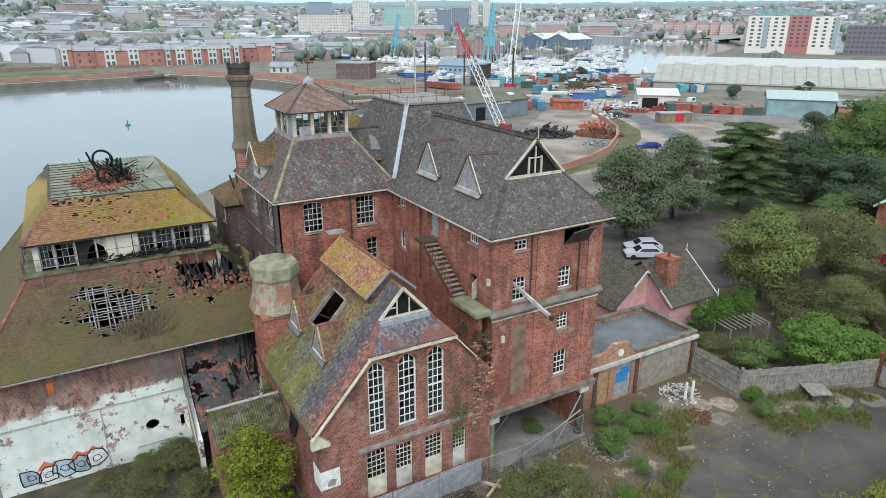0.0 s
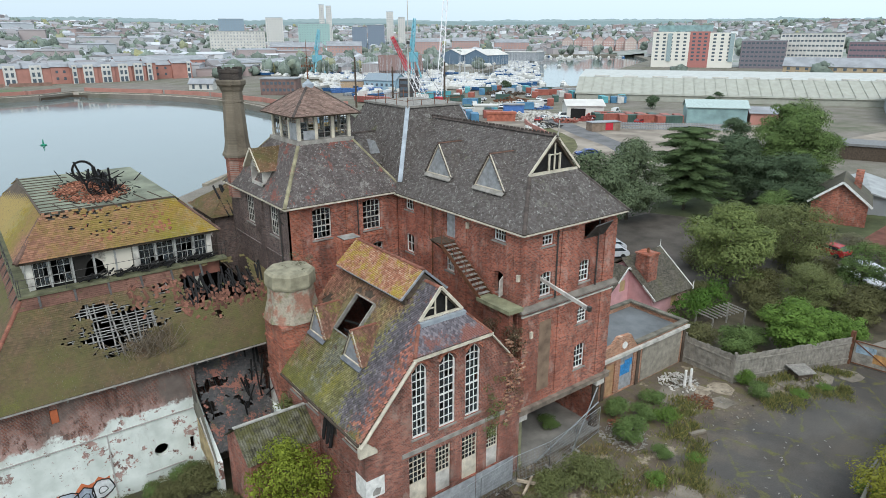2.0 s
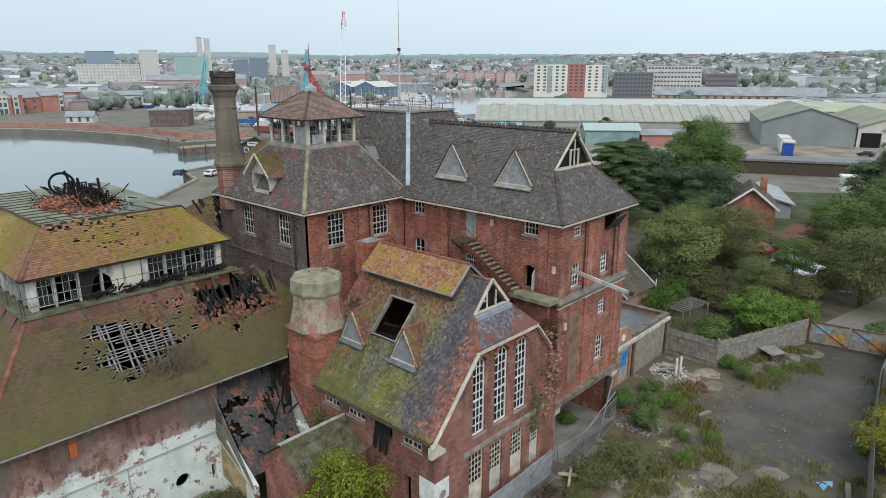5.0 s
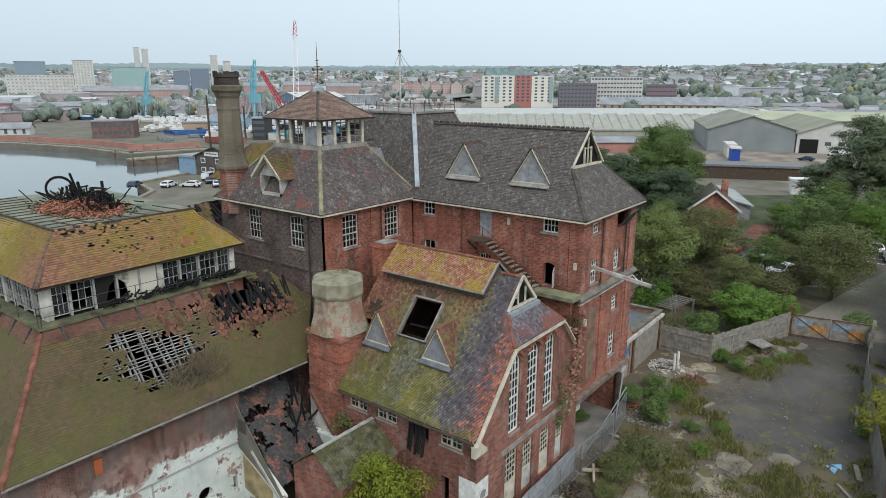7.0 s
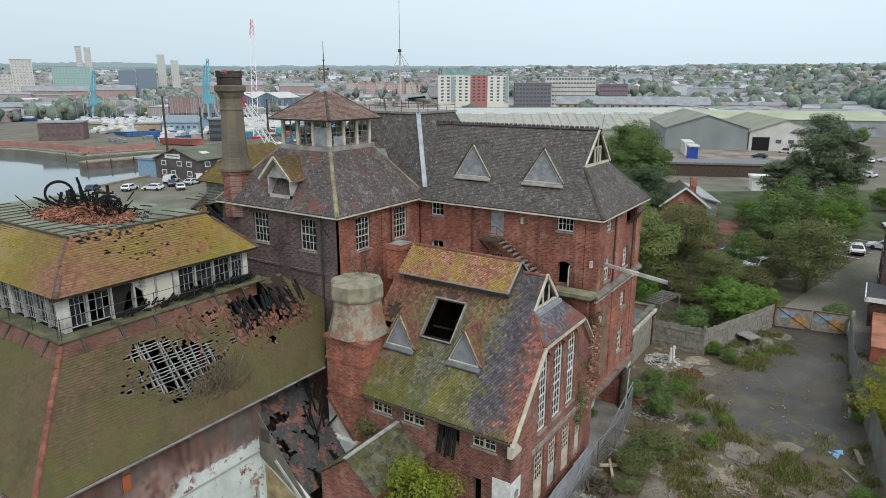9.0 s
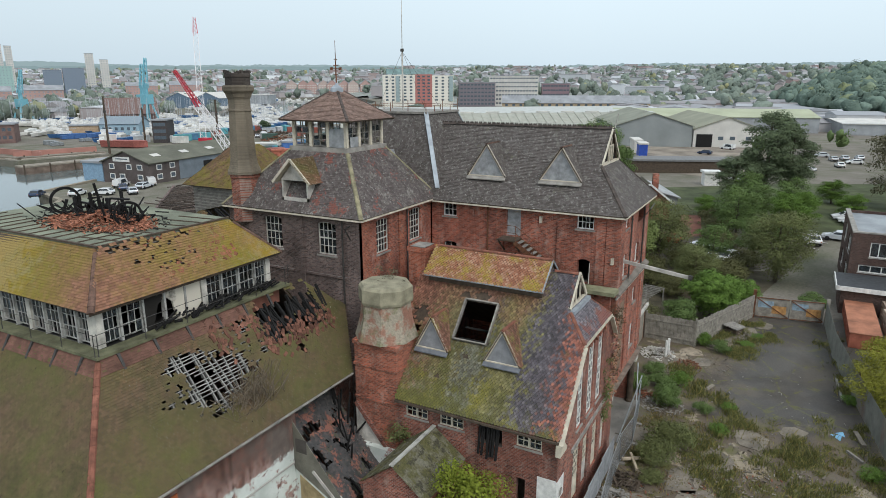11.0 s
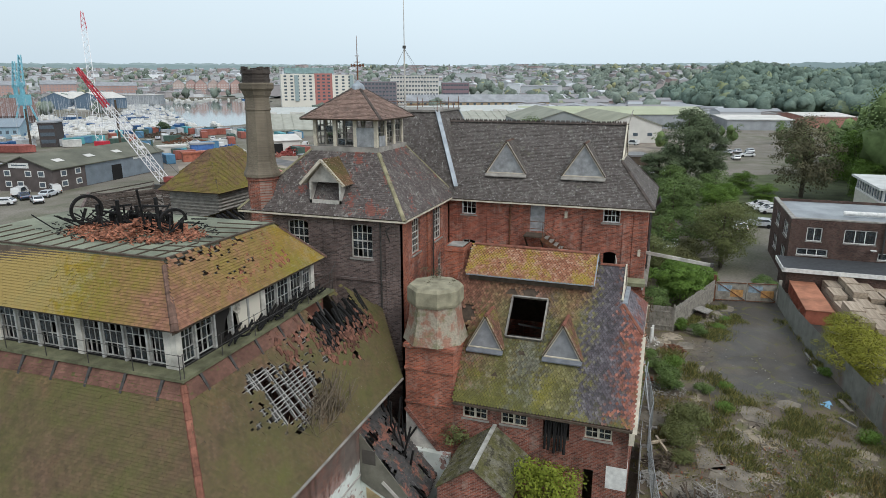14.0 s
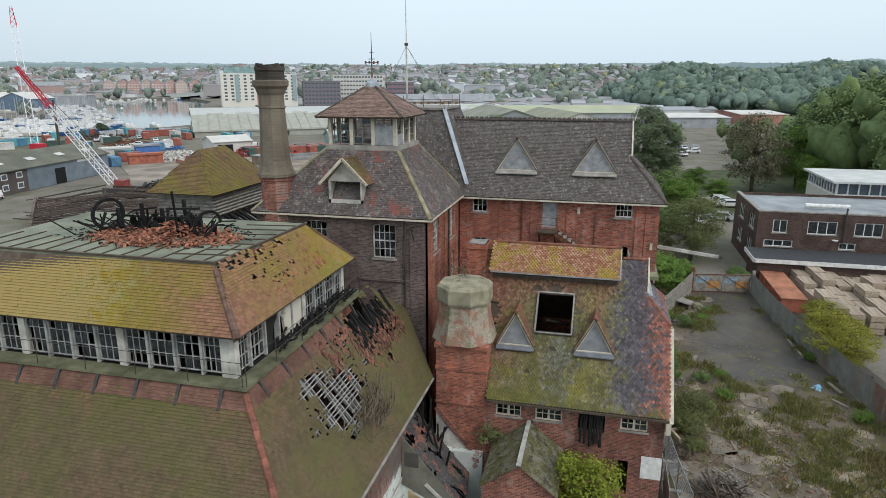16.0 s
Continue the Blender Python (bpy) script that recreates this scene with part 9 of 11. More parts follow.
part("sill_band", MB().box(77.95, -30, 7.0, 78.0, -0.35, 7.25).box(77.95, -0.4, 7.0, 91.6, -0.35, 7.25), WHITE, off2)
# orange container and timber stacks
ct = thing("steel_container", "long orange-red shipping container with rusty roof", "container", (51, 12, 0))
part("body", MB().box(46.0, 10.6, 0.05, 56.0, 13.0, 1.4), ORANGE, ct)
part("roof", MB().box(45.95, 10.55, 1.402, 56.05, 13.05, 1.48), plain("rusty_container_roof", (0.40, 0.17, 0.10), 0.8, var=0.4, scale=0.8), ct)
for i in range(24):
    part("rib", MB().box(46.2 + i * 0.41, 13.0, 0.2, 46.36 + i * 0.41, 13.06, 1.36), ORANGE, ct)
n = Nodes("stacked_timber")
pl_ = n.mix(n.ramp(n.noise(1.0, 4, None, 0.6, (0.5, 6, 9)), [(0.35, 0.0), (0.65, 1.0)]), (0.24, 0.185, 0.135), (0.42, 0.345, 0.265))
pl_ = n.mix(0.6, pl_, n.ramp(n.rand(), [(0.0, 0.65), (1.0, 1.2)]), "MULTIPLY")
PALLET = n.done(pl_, 0.85)
rng = random.Random(21)
st = thing("timber_stack", "banded stack of sawn timber packs", "timber stack", group="timber stacks")
for k in range(3):
    part("pack", MB().box(-1.4, -0.55, 0.08 + k * 0.62, 1.4, 0.55, 0.62 + k * 0.62), PALLET, st)
    part("bearer", MB().box(-1.0, -0.5, k * 0.62, -0.85, 0.5, 0.078 + k * 0.62), TIMBER_DARK, st)
    part("bearer", MB().box(0.85, -0.5, k * 0.62, 1.0, 0.5, 0.078 + k * 0.62), TIMBER_DARK, st)
first = True
for i in range(5):
    for j in range(8):
        mm = pose(42.5 + i * 3.1 + rng.uniform(-0.15, 0.15), 9.2 - j * 1.55 + rng.uniform(-0.1, 0.1), 0.02, 0, 0, rng.uniform(-2, 2) + 3)
        ob = st if first else copy_thing(st, mm)
        ob.matrix_basis = mm
        ob.scale = (1, 1.15, rng.choice((0.75, 1.0, 1.0, 1.3)))
        first = False

# parked vehicles
GLASS_CAR = plain("dark_car_glass", (0.02, 0.025, 0.03), 0.1, var=0.1, spec=0.6)
TYRE = plain("tyre", (0.02, 0.02, 0.02), 0.9)


def car(name, label, col, van=False, length=4.4):
    t = thing(name, label, "van" if van else "car", group="parked vehicles")
    P = plain(name + "_paint", col, 0.25, 0.1, var=0.06, spec=0.6)
    L, W, H = length / 2, 0.9, 1.9 if van else 1.45
    prof = [(-L, 0.35), (L, 0.35), (L, 0.8), (L * 0.6, 0.95), (L * 0.42, H), (-L * 0.98, H), (-L, 0.95)] if van else [(-L, 0.35), (L, 0.35), (L, 0.72), (L * 0.5, 0.95), (L * 0.15, H), (-L * 0.6, H), (-L * 0.95, 0.98), (-L, 0.8)]
    body = MB()
    k = len(prof)
    body.v = [(x, -W * (0.82 if z > 1.2 else 1), z) for x, z in prof] + [(x, W * (0.82 if z > 1.2 else 1), z) for x, z in prof]
    body.f = [tuple(range(k)), tuple(reversed(range(k, 2 * k)))] + [((i + 1) % k, i, k + i, k + (i + 1) % k) for i in range(k)]
    part("body", body, P, t)
    gl = MB()
    for s in (-1, 1):
        gl.hexa([(u, s * (W * k_) + e, z) for z, k_, ua, ub in ((1.02, 0.985, -L * 0.78, L * 0.34), (H - 0.09, 0.862, -L * 0.58, L * 0.14)) for u, e in ((ua, -0.012), (ub, -0.012), (ub, 0.012), (ua, 0.012))])
    part("side_window", gl, GLASS_CAR, t)
    a, b = ((L * 0.59, 1.0), (L * 0.44, H - 0.06)) if van else ((L * 0.48, 0.99), (L * 0.17, H - 0.04))
    part("windscreen", MB().poly([(a[0] + 0.02, -W * 0.85, a[1]), (a[0] + 0.02, W * 0.85, a[1]), (b[0] + 0.03, W * 0.75, b[1]), (b[0] + 0.03, -W * 0.75, b[1])]), GLASS_CAR, t)
    if not van:
        part("rear_window", MB().poly([(-L * 0.92, -W * 0.8, 1.03), (-L * 0.92, W * 0.8, 1.03), (-L * 0.64, W * 0.72, H - 0.05), (-L * 0.64, -W * 0.72, H - 0.05)]), GLASS_CAR, t)
    for x in (-L * 0.62, L * 0.62):
        for y in (-W * 0.95, W * 0.95):
            part("wheel", MB().tube((x, y - 0.1, 0.33), (x, y + 0.1, 0.33), 0.33, 0.33, 12), TYRE, t)
    part("bumper", MB().box(-L - 0.04, -W * 0.92, 0.36, -L - 0.002, W * 0.92, 0.56).box(L + 0.002, -W * 0.92, 0.36, L + 0.04, W * 0.92, 0.56), TYRE, t)
    for s in (-1, 1):
        part("tail_light", MB().box(-L - 0.012, s * W * 0.85 - 0.1, 0.64, -L + 0.01, s * W * 0.85 + 0.1, 0.8), ORANGE, t)
    for y in (-0.6, 0.6):
        part("headlight", MB().box(L - 0.02, y - 0.16, 0.6, L + 0.012, y + 0.16, 0.74), STEEL, t)
    return t


def park(proto, spots):
    for k, (x, y, g) in enumerate(spots):
        mm = pose(x, y, 0.01, 0, 0, g)
        ob = proto if k == 0 else copy_thing(proto, mm)
        ob.matrix_basis = mm


park(car("silver_car", "silver estate car parked on the asphalt", (0.55, 0.57, 0.60)), [(56.4, 50.4, 150), (58.2, 52.2, 150), (72.5, 27.0, 160), (74.2, 29.6, 160), (92, 12, 80), (160, 140, 40), (152, 146, 100), (70, 142, 60), (76, 146, 20), (162, 186, 40), (176, 214, 130), (190, 222, 40), (203, 214, 60), (146, 180, 120), (210, 6, 10), (213, 2, 10), (206, 9, 10), (216, 12, 100)])
park(car("white_car", "white car parked on the asphalt", (0.72, 0.72, 0.72)), [(73.4, 28.3, 160), (71.6, 25.6, 160), (88, 15.5, 10), (92, 18, 20), (96, 20, 20), (63, 150, 30), (150, 152, 10), (170, 138, 60), (66, 146, 120), (190, 8, 10), (176, 16, 60), (168, 206, 30), (180, 196, 120), (196, 200, 30), (155, 190, 50), (220, 225, 30), (212, 16, 10), (200, 4, 100), (107, 9.5, 100), (104.5, 8.8, 100), (109.5, 10.2, 100)])
park(car("dark_car", "dark blue car parked on gravel", (0.03, 0.05, 0.10)), [(58.2, 156, 40), (72, 148, 60), (167, 144, 100), (156, 130, 20), (208, 45, 80)])
park(car("red_car", "red car parked under trees", (0.35, 0.03, 0.03)), [(78.8, 34.5, 80), (145, 150, 30), (166, 127, 0)])
park(car("pickup_truck", "blue pickup truck parked on gravel", (0.02, 0.05, 0.22), length=5.2), [(109.3, 99.6, 150)])
park(car("white_van", "white panel van parked on the quay", (0.74, 0.74, 0.73), True, 5.2), [(80, 149, 60), (75, 152.5, 30), (158, 152, 140), (183, 150, 20), (170, 155, 60), (172, 178, 50), (186, 188, 140), (198, 226, 30), (160, 200, 60), (148, 30, 90), (228, 40, 60)])
car_park = MB().poly([(52, 46, 0.02), (72, 18, 0.02), (96, 12, 0.02), (92, 30, 0.02), (78, 60, 0.02), (56, 62, 0.02)])
tagged(part("car_park", car_park, plain("earthy_asphalt", (0.10, 0.086, 0.072), 0.92, var=0.4, scale=0.35)), "worn asphalt car park", "car park", kind="structure")
# grass colour darkened to carry the shade under the trees
tagged(part("rough_grass", MB().poly([(78, 60.2, 0.016), (92.2, 30, 0.016), (96.2, 12, 0.016), (140, -40, 0.016), (175, -30, 0.016), (150, 20, 0.016), (134, 40, 0.016), (118, 70, 0.016), (100, 72, 0.016)]), plain("rough_shaded_grass", (0.085, 0.10, 0.045), 0.95, var=0.5, scale=0.25)), "rough grass and leaf litter, darkened for tree shade", "grass", kind="structure")
tagged(part("scrub_ground", MB().poly([(-12, 28, 0.014), (4.2, 28, 0.014), (8.3, 30.2, 0.014), (8.3, 39.6, 0.014), (-12, 39.6, 0.014)]), plain("dark_scrub_earth", (0.085, 0.078, 0.05), 0.95, var=0.5, scale=0.7)), "dark scrubby earth below the whitewashed wall", "ground", kind="structure")
tagged(part("leaf_litter", MB().poly([(40.2, 25.2, 0.012), (52, 22, 0.012), (71, 18, 0.012), (52, 46, 0.012), (56, 62, 0.012), (40.2, 60, 0.012)]), plain("leaf_litter_earth", (0.10, 0.085, 0.055), 0.95, var=0.5, scale=0.5)), "bare earth and leaf litter behind the fence", "ground", kind="structure")
for k in range(6):
    x, y = 84.5 + 2.35 * k, 14.6 - 0.62 * k
    tagged(part("bay_line", MB().beam((x, y, 0.026), (x + 1.3, y + 4.4, 0.026), 0.11, 0.006), WHITE), "worn white parking bay line on the asphalt", "road marking", "parking bay lines", "structure")
# gravel road and works yard behind
n = Nodes("pale_gravel")
PALE_GRAVEL = n.done(n.mix(n.ramp(n.noise(0.12, 6), [(0.35, 0.0), (0.65, 1.0)]), (0.165, 0.14, 0.115), (0.34, 0.295, 0.245)), 0.95, 0, 0.1)
tagged(part("gravel_yard", MB().poly([(75, 86, 0.02), (104, 92, 0.02), (126, 78, 0.02), (190, 96, 0.02), (200, 118, 0.02), (165, 165, 0.02), (140, 170, 0.02), (84, 118, 0.02)]), PALE_GRAVEL), "pale gravel works yard", "yard", kind="structure")
tagged(part("road", MB().poly([(108, 84, 0.03), (121, 90, 0.03), (137, 117.5, 0.03), (150, 141.5, 0.03), (164, 172, 0.03), (170, 190, 0.03), (162, 190, 0.03), (157, 168, 0.03), (144.5, 145, 0.03), (130.5, 121, 0.03), (123, 105, 0.03)]), plain("grey_road", (0.165, 0.16, 0.16), 0.9, var=0.35, scale=0.25)), "patched grey access road", "road", kind="structure")
tagged(part("verge", MB().poly([(72, 86.5, 0.028), (93, 92.5, 0.028), (116.5, 108.5, 0.028), (125, 117, 0.028), (131, 127, 0.028), (137, 138, 0.028), (140, 150, 0.028), (134, 142, 0.028), (128, 131, 0.028), (121, 120, 0.028), (111, 110, 0.028), (100, 101, 0.028), (88, 94.6, 0.028), (76, 90.6, 0.028)]), plain("rough_verge_grass", (0.135, 0.128, 0.06), 0.95, var=0.45, scale=0.4)), "rough grass verge along the curved wall", "grass", kind="structure")
wallp = thing("curved_wall", "low red brick wall curving round the works yard", "wall", (100, 102, 0))
pts = [(76, 91), (88, 95), (99, 101), (110, 110), (120, 120), (127, 131), (133, 142), (139, 150)]
for a_, b_ in zip(pts[:-1], pts[1:]):
    part("segment", MB().beam((*a_, 0.6), (*b_, 0.6), 0.4, 1.2), FAR_BRICK, wallp)
heap("scrap_heap", 112, 118, 6, 200, RUST, "heaps of scrap iron and machinery", 0.8, 1.8, cat="scrap")
heap("scrap_heap", 101, 124, 6, 240, IRON, "dark heap of scrap tyres and iron", 1.0, 2.2, cat="scrap")
heap("scrap_heap", 119, 127, 4, 110, ORANGE, "orange machinery parts in the yard", 0.8, 1.4, cat="scrap")
heap("scrap_heap", 150, 160, 12, 260, DIRTY_WHITE, "white goods and boat parts in the yard", 1.2, 1.8, cat="scrap")
heap("scrap_heap", 171, 127, 5, 110, plain("faded_orange", (0.42, 0.16, 0.10), 0.7), "orange and dark bundles behind the fence", 1.4, 2.2, cat="scrap")
heap("scrap_heap", 160, 141, 4, 90, plain("dark_red_bundles", (0.28, 0.07, 0.06), 0.7), "red and black bundles behind the fence", 1.4, 2.2, cat="scrap")
# grey works shed by the quay
works = block("works_shed", "long works shed, brown brick at one end, blue-grey cladding", 80, 149, 8, 38, 14, 5.0, plain("dark_brown_brick", (0.115, 0.095, 0.09), 0.9, var=0.3, scale=0.5), "gable", plain("green_grey_sheet_roof", (0.15, 0.15, 0.115), 0.85, var=0.35, scale=0.2), 2.6)
fs_ = Frame(80, 149, 8)
part("cladding", fs_.box(MB(), 9.5, -0.08, 0.1, 37.9, -0.002, 4.9), plain("blue_grey_cladding", (0.20, 0.235, 0.27), 0.6, 0.1, var=0.25, scale=0.4), works, "blue-grey sheet cladding")
for u, z in ((2.2, 1.6), (6.4, 1.6), (6.4, 3.8), (2.2, 3.8)):
    part("window", fs_.box(MB(), u, -0.07, z - 0.7, u + 1.7, 0.05, z + 0.6), WHITE, works)
    part("pane", fs_.box(MB(), u + 0.2, -0.09, z - 0.5, u + 1.5, -0.071, z + 0.4), FAR_GLASS, works)
fe_ = Frame(*fs_.at(0, 14, 0)[:2], -82)
for u, z in ((2.0, 1.6), (5.0, 1.6), (10.4, 1.6), (2.0, 3.9), (10.4, 3.9), (7.2, 3.9)):
    part("window", fe_.box(MB(), u, -0.07, z - 0.7, u + 1.6, 0.05, z + 0.6), WHITE, works)
    part("pane", fe_.box(MB(), u + 0.2, -0.09, z - 0.5, u + 1.4, -0.071, z + 0.4), FAR_GLASS, works)
sg = part("sign", fe_.box(MB(), 3.4, -0.12, 5.0, 8.4, -0.005, 6.1), WHITE, works, "white sign board with plain dark bars")
part("bar", fe_.box(MB(), 4.2, -0.14, 5.5, 7.9, -0.121, 5.75), FAR_GLASS, sg)
part("eaves_sign", fs_.box(MB(), 26, -0.14, 4.1, 31, -0.081, 4.8), WHITE, works)
# flat black panel imitates the dark inside of the doorway
part("doorway", Frame(80, 149, 8).box(MB(), 18, -0.1, 0, 21.5, 0.05, 3.6), CHAR_AND_UNLIT, bpy.data.objects["works_shed"])
for k in range(4):
    fs_ = Frame(80, 149, 8)
    u = 4 + k * 9.5
    part("roof_light", MB().slab([fs_.at(u, 2.2, 6.02), fs_.at(u + 2.4, 2.2, 6.02), fs_.at(u + 2.4, 3.6, 6.5), fs_.at(u, 3.6, 6.5)], 0.06), PALE_WALL, bpy.data.objects["works_shed"])
block("white_shed", "small white shed with a dark door", 158, 150, -40, 12, 12, 4.2, PALE_WALL, "gable", PALE_WALL, 1.5)
# doorway shade drawn as a flat black panel
part("doorway", Frame(158, 150, -40).box(MB(), 1.2, -0.1, 0, 6, 0.05, 3.2), CHAR_AND_UNLIT, bpy.data.objects["white_shed"])
block("teal_shed", "pale teal sheet-metal shed", 178, 119, -50, 17.5, 9, 5.0, TEAL, "gable", plain("pale_teal_roof", (0.40, 0.48, 0.46), 0.6, var=0.2), 2.0)
pf = thing("yard_fence", "grey galvanised palisade fence along the works yard", "fence", (160, 113, 0))
for k in range(46):
    x, y = 149.5 + 22.5 * k / 45, 123.5 - 23.0 * k / 45
    part("post", MB().box(x - 0.1, y - 0.1, 0, x + 0.1, y + 0.1, 2.1), SHED_GREY, pf)
for z in (0.5, 1.2, 1.8):
    part("rail", MB().beam((149.5, 123.5, z), (172, 100.5, z), 0.06, 0.35), SHED_GREY, pf)
rk = thing("brick_kiosk", "small brick switch house with a red door", "shed", (143, 123, 0))
fk_ = Frame(140, 124, -20)
part("wall", fk_.box(MB(), 0, 0, 0, 9, 3.5, 2.4), plain("tan_brick", (0.27, 0.20, 0.15), 0.9, var=0.35, scale=0.8), rk)
part("roof", fk_.box(MB(), -0.2, -0.2, 2.402, 9.2, 3.7, 2.6), FAR_ROOF, rk)
part("door", fk_.box(MB(), 4.2, -0.06, 0.3, 6.6, -0.002, 2.3), CRANE_RED, rk, "bright red door")
block("brown_shed", "low brown brick shed with a grey roof", 190, 105, -50, 14, 9, 3.6, FAR_BRICK, "gable", FAR_ROOF, 1.5)
block("blue_cabin", "small blue steel site cabin", 150, 172, -40, 7, 3, 3.0, plain("blue_cabin_paint", (0.08, 0.18, 0.45), 0.6), "flat")
block("white_cabin", "small white steel site cabin", 140, 176, -40, 8, 3, 3.0, PALE_WALL, "flat", PALE_WALL)
block("orange_container", "faded orange steel shipping box in the works yard", 132, 160, -40, 9, 2.6, 2.4, ORANGE, "flat", ORANGE)
# the great warehouse with its long pale roof
wh = thing("great_warehouse", "vast warehouse under a long pale sheet roof", "warehouse", (240, 190, 0))
fw = Frame(212, 194, -54)
part("wall", fw.box(MB(), 0, 0, 0, 150, 70, 3.0), SHED_ROOF, wh)
for k, (v0, z0, v1, z1) in enumerate(((-0.5, 2.6, 16, 8.6), (16, 8.6, 30, 9.4), (30, 9.4, 45, 10.4), (45, 10.4, 70, 6))):
    part("roof", MB().slab([fw.at(-0.5, v0, z0), fw.at(150.5, v0, z0), fw.at(150.5, v1, z1), fw.at(-0.5, v1, z1)], 0.3), SHED_ROOF if k == 0 else plain("pale_warehouse_roof", (0.47, 0.48, 0.455), 0.8, var=0.12, scale=0.4), wh)
for k in range(36):
    u = 2 + k * 4.15
    part("rib", MB().beam(fw.at(u, -0.4, 2.85), fw.at(u, 16, 8.85), 0.22, 0.16), SHED_ROOF, wh)
for k in range(12):
    u = 6 + k * 12.2
    part("roof_vent", fw.box(MB(), u, 16.4, 8.7, u + 6.5, 17.2, 9.3), PALE_WALL, wh)
part("end_wall", MB().poly([fw.at(0, 0, 2.8), fw.at(0, 16, 8.4), fw.at(0, 30, 9.2), fw.at(0, 45, 10.2), fw.at(0, 70, 5.8)]), PALE_WALL, wh)
# right-hand works
block("clad_works", "large grey-clad works with shallow green-grey roof", 231.5, 52.5, 21.4, 60, 27.4, 7.5, plain("grey_green_cladding", (0.27, 0.29, 0.29), 0.7, var=0.2, scale=0.1), "gable", plain("green_grey_works_roof", (0.25, 0.255, 0.20), 0.8, var=0.25, scale=0.1), 4.5)
block("white_works", "white-clad works with a dark roller door", 239.7, 30.3, 21.4, 60, 23.3, 6.5, PALE_WALL, "gable", plain("olive_works_roof", (0.27, 0.27, 0.20), 0.8, var=0.2, scale=0.1), 4.2)
fg_ = Frame(*Frame(239.7, 30.3, 21.4).at(0, 23.3, 0)[:2], 21.4 - 90)
part("roller_door", fg_.box(MB(), 1.0, -0.12, 0, 6.5, 0.05, 4.6), CHAR_AND_UNLIT, bpy.data.objects["white_works"])
for u in (8.5, 12.5, 18.0):
    part("window", fg_.box(MB(), u, -0.1, 2.6, u + 1.8, 0.05, 3.8), FAR_GLASS, bpy.data.objects["white_works"])
block("pale_green_works", "long low works with pale green roof", 300, 98, -75, 90, 40, 7, SHED_GREY, "gable", plain("pale_green_roof", (0.40, 0.42, 0.29), 0.8, var=0.15, scale=0.1), 3)
block("dark_long_shed", "long dark-walled low shed", 150, 63, -68, 34, 8, 3.0, TIMBER_DARK, "flat", plain("grey_sheet_top", (0.20, 0.20, 0.20), 0.8), cat="shed")
lodge = block("brick_lodge", "small brick lodge with white barge boards", 95.0, 36.8, 20, 9, 7, 3.2, BRICK_RED, "gable", ROOF_PINK, 3.0, cat="house")
fl_ = Frame(95.0, 36.8, 20)
part("bargeboard", MB().beam(fl_.at(-0.6, -0.5, 3.0), fl_.at(-0.6, 3.5, 6.2), 0.12, 0.3).beam(fl_.at(-0.6, 7.5, 3.0), fl_.at(-0.6, 3.5, 6.2), 0.12, 0.3), WHITE, lodge)
part("chimney", fl_.box(MB(), 5, 1.2, 4.4, 6, 2.2, 7.2), BRICK_RED, lodge)
block("white_kiosk", "small white flat-roofed kiosk cabin", 138, 36.5, -70, 3.4, 3, 2.8, WHITE, "flat", WHITE, cat="cabin")
block("long_grey_shed", "long low shed with a pale grey sheet roof", 104.5, 37.0, 24, 17, 5.5, 2.6, SHED_GREY, "gable", plain("pale_grey_sheet", (0.36, 0.37, 0.37), 0.7, var=0.25, scale=0.4), 0.8, cat="shed")
tagged(part("red_paving", MB().poly([(82.5, 34.2, 0.026), (85.2, 30.2, 0.026), (102.5, 32.6, 0.026), (101.0, 35.6, 0.026)]), plain("red_block_paving", (0.20, 0.085, 0.06), 0.9, var=0.4, scale=0.6)), "red block paving beside the lodge", "paving", kind="structure")
block("yard_lorry", "white lorry trailer with blue end", 203, 64, 20, 11, 2.5, 3.8, PALE_WALL, "flat", PALE_WALL, cat="lorry")
block("blue_lorry", "blue lorry parked in the works yard", 192, 60, 20, 6, 2.5, 3.8, plain("lorry_blue", (0.03, 0.08, 0.38), 0.5), "flat", PALE_WALL, cat="lorry")
tagged(part("works_yard", MB().poly([(150, 30, 0.02), (250, 20, 0.02), (246, 73, 0.02), (170, 75, 0.02)]), PALE_GRAVEL), "pale concrete works yard", "yard", kind="structure")

# buildings and goods along the far quay
block("brick_workshop", "two-storey brown brick workshop on the quay", 113.0, 295.8, -37.5, 16.2, 12, 7.0, plain("brown_workshop_brick", (0.20, 0.13, 0.115), 0.9, var=0.3, scale=0.5), "flat", FAR_ROOF, 0, 8, 2, cat="building")
block("glazed_boathouse", "pale blue boathouse with a glazed gable", 165.5, 292.1, -56.4, 16.8, 14, 5.0, plain("pale_blue_boards", (0.30, 0.42, 0.50), 0.7, var=0.2), "gable", plain("blue_grey_slates", (0.24, 0.29, 0.33), 0.7, var=0.2), 3.0, 6, 1, cat="boathouse")
block("tan_store", "low tan boarded store", 158.3, 303.1, -39.0, 11.7, 8, 4.0, plain("tan_boarding", (0.46, 0.34, 0.23), 0.85, var=0.25), "flat", FAR_ROOF, 0, 0, 0, cat="shed")
block("brown_barn", "large brown-roofed barn by the cranes", 221.8, 367.2, -31.1, 27.4, 26, 5.0, plain("dark_barn_wall", (0.16, 0.11, 0.10), 0.9), "gable", plain("brown_sheet_roof", (0.20, 0.13, 0.115), 0.85, var=0.25), 9.0, 0, 0, cat="shed")
block("site_office", "stack of dark site offices with white windows", 151.1, 238.6, -56.4, 5.5, 9, 8.5, plain("black_brown_cladding", (0.07, 0.06, 0.06), 0.8), "flat", FAR_ROOF, 0, 4, 3, cat="cabins")
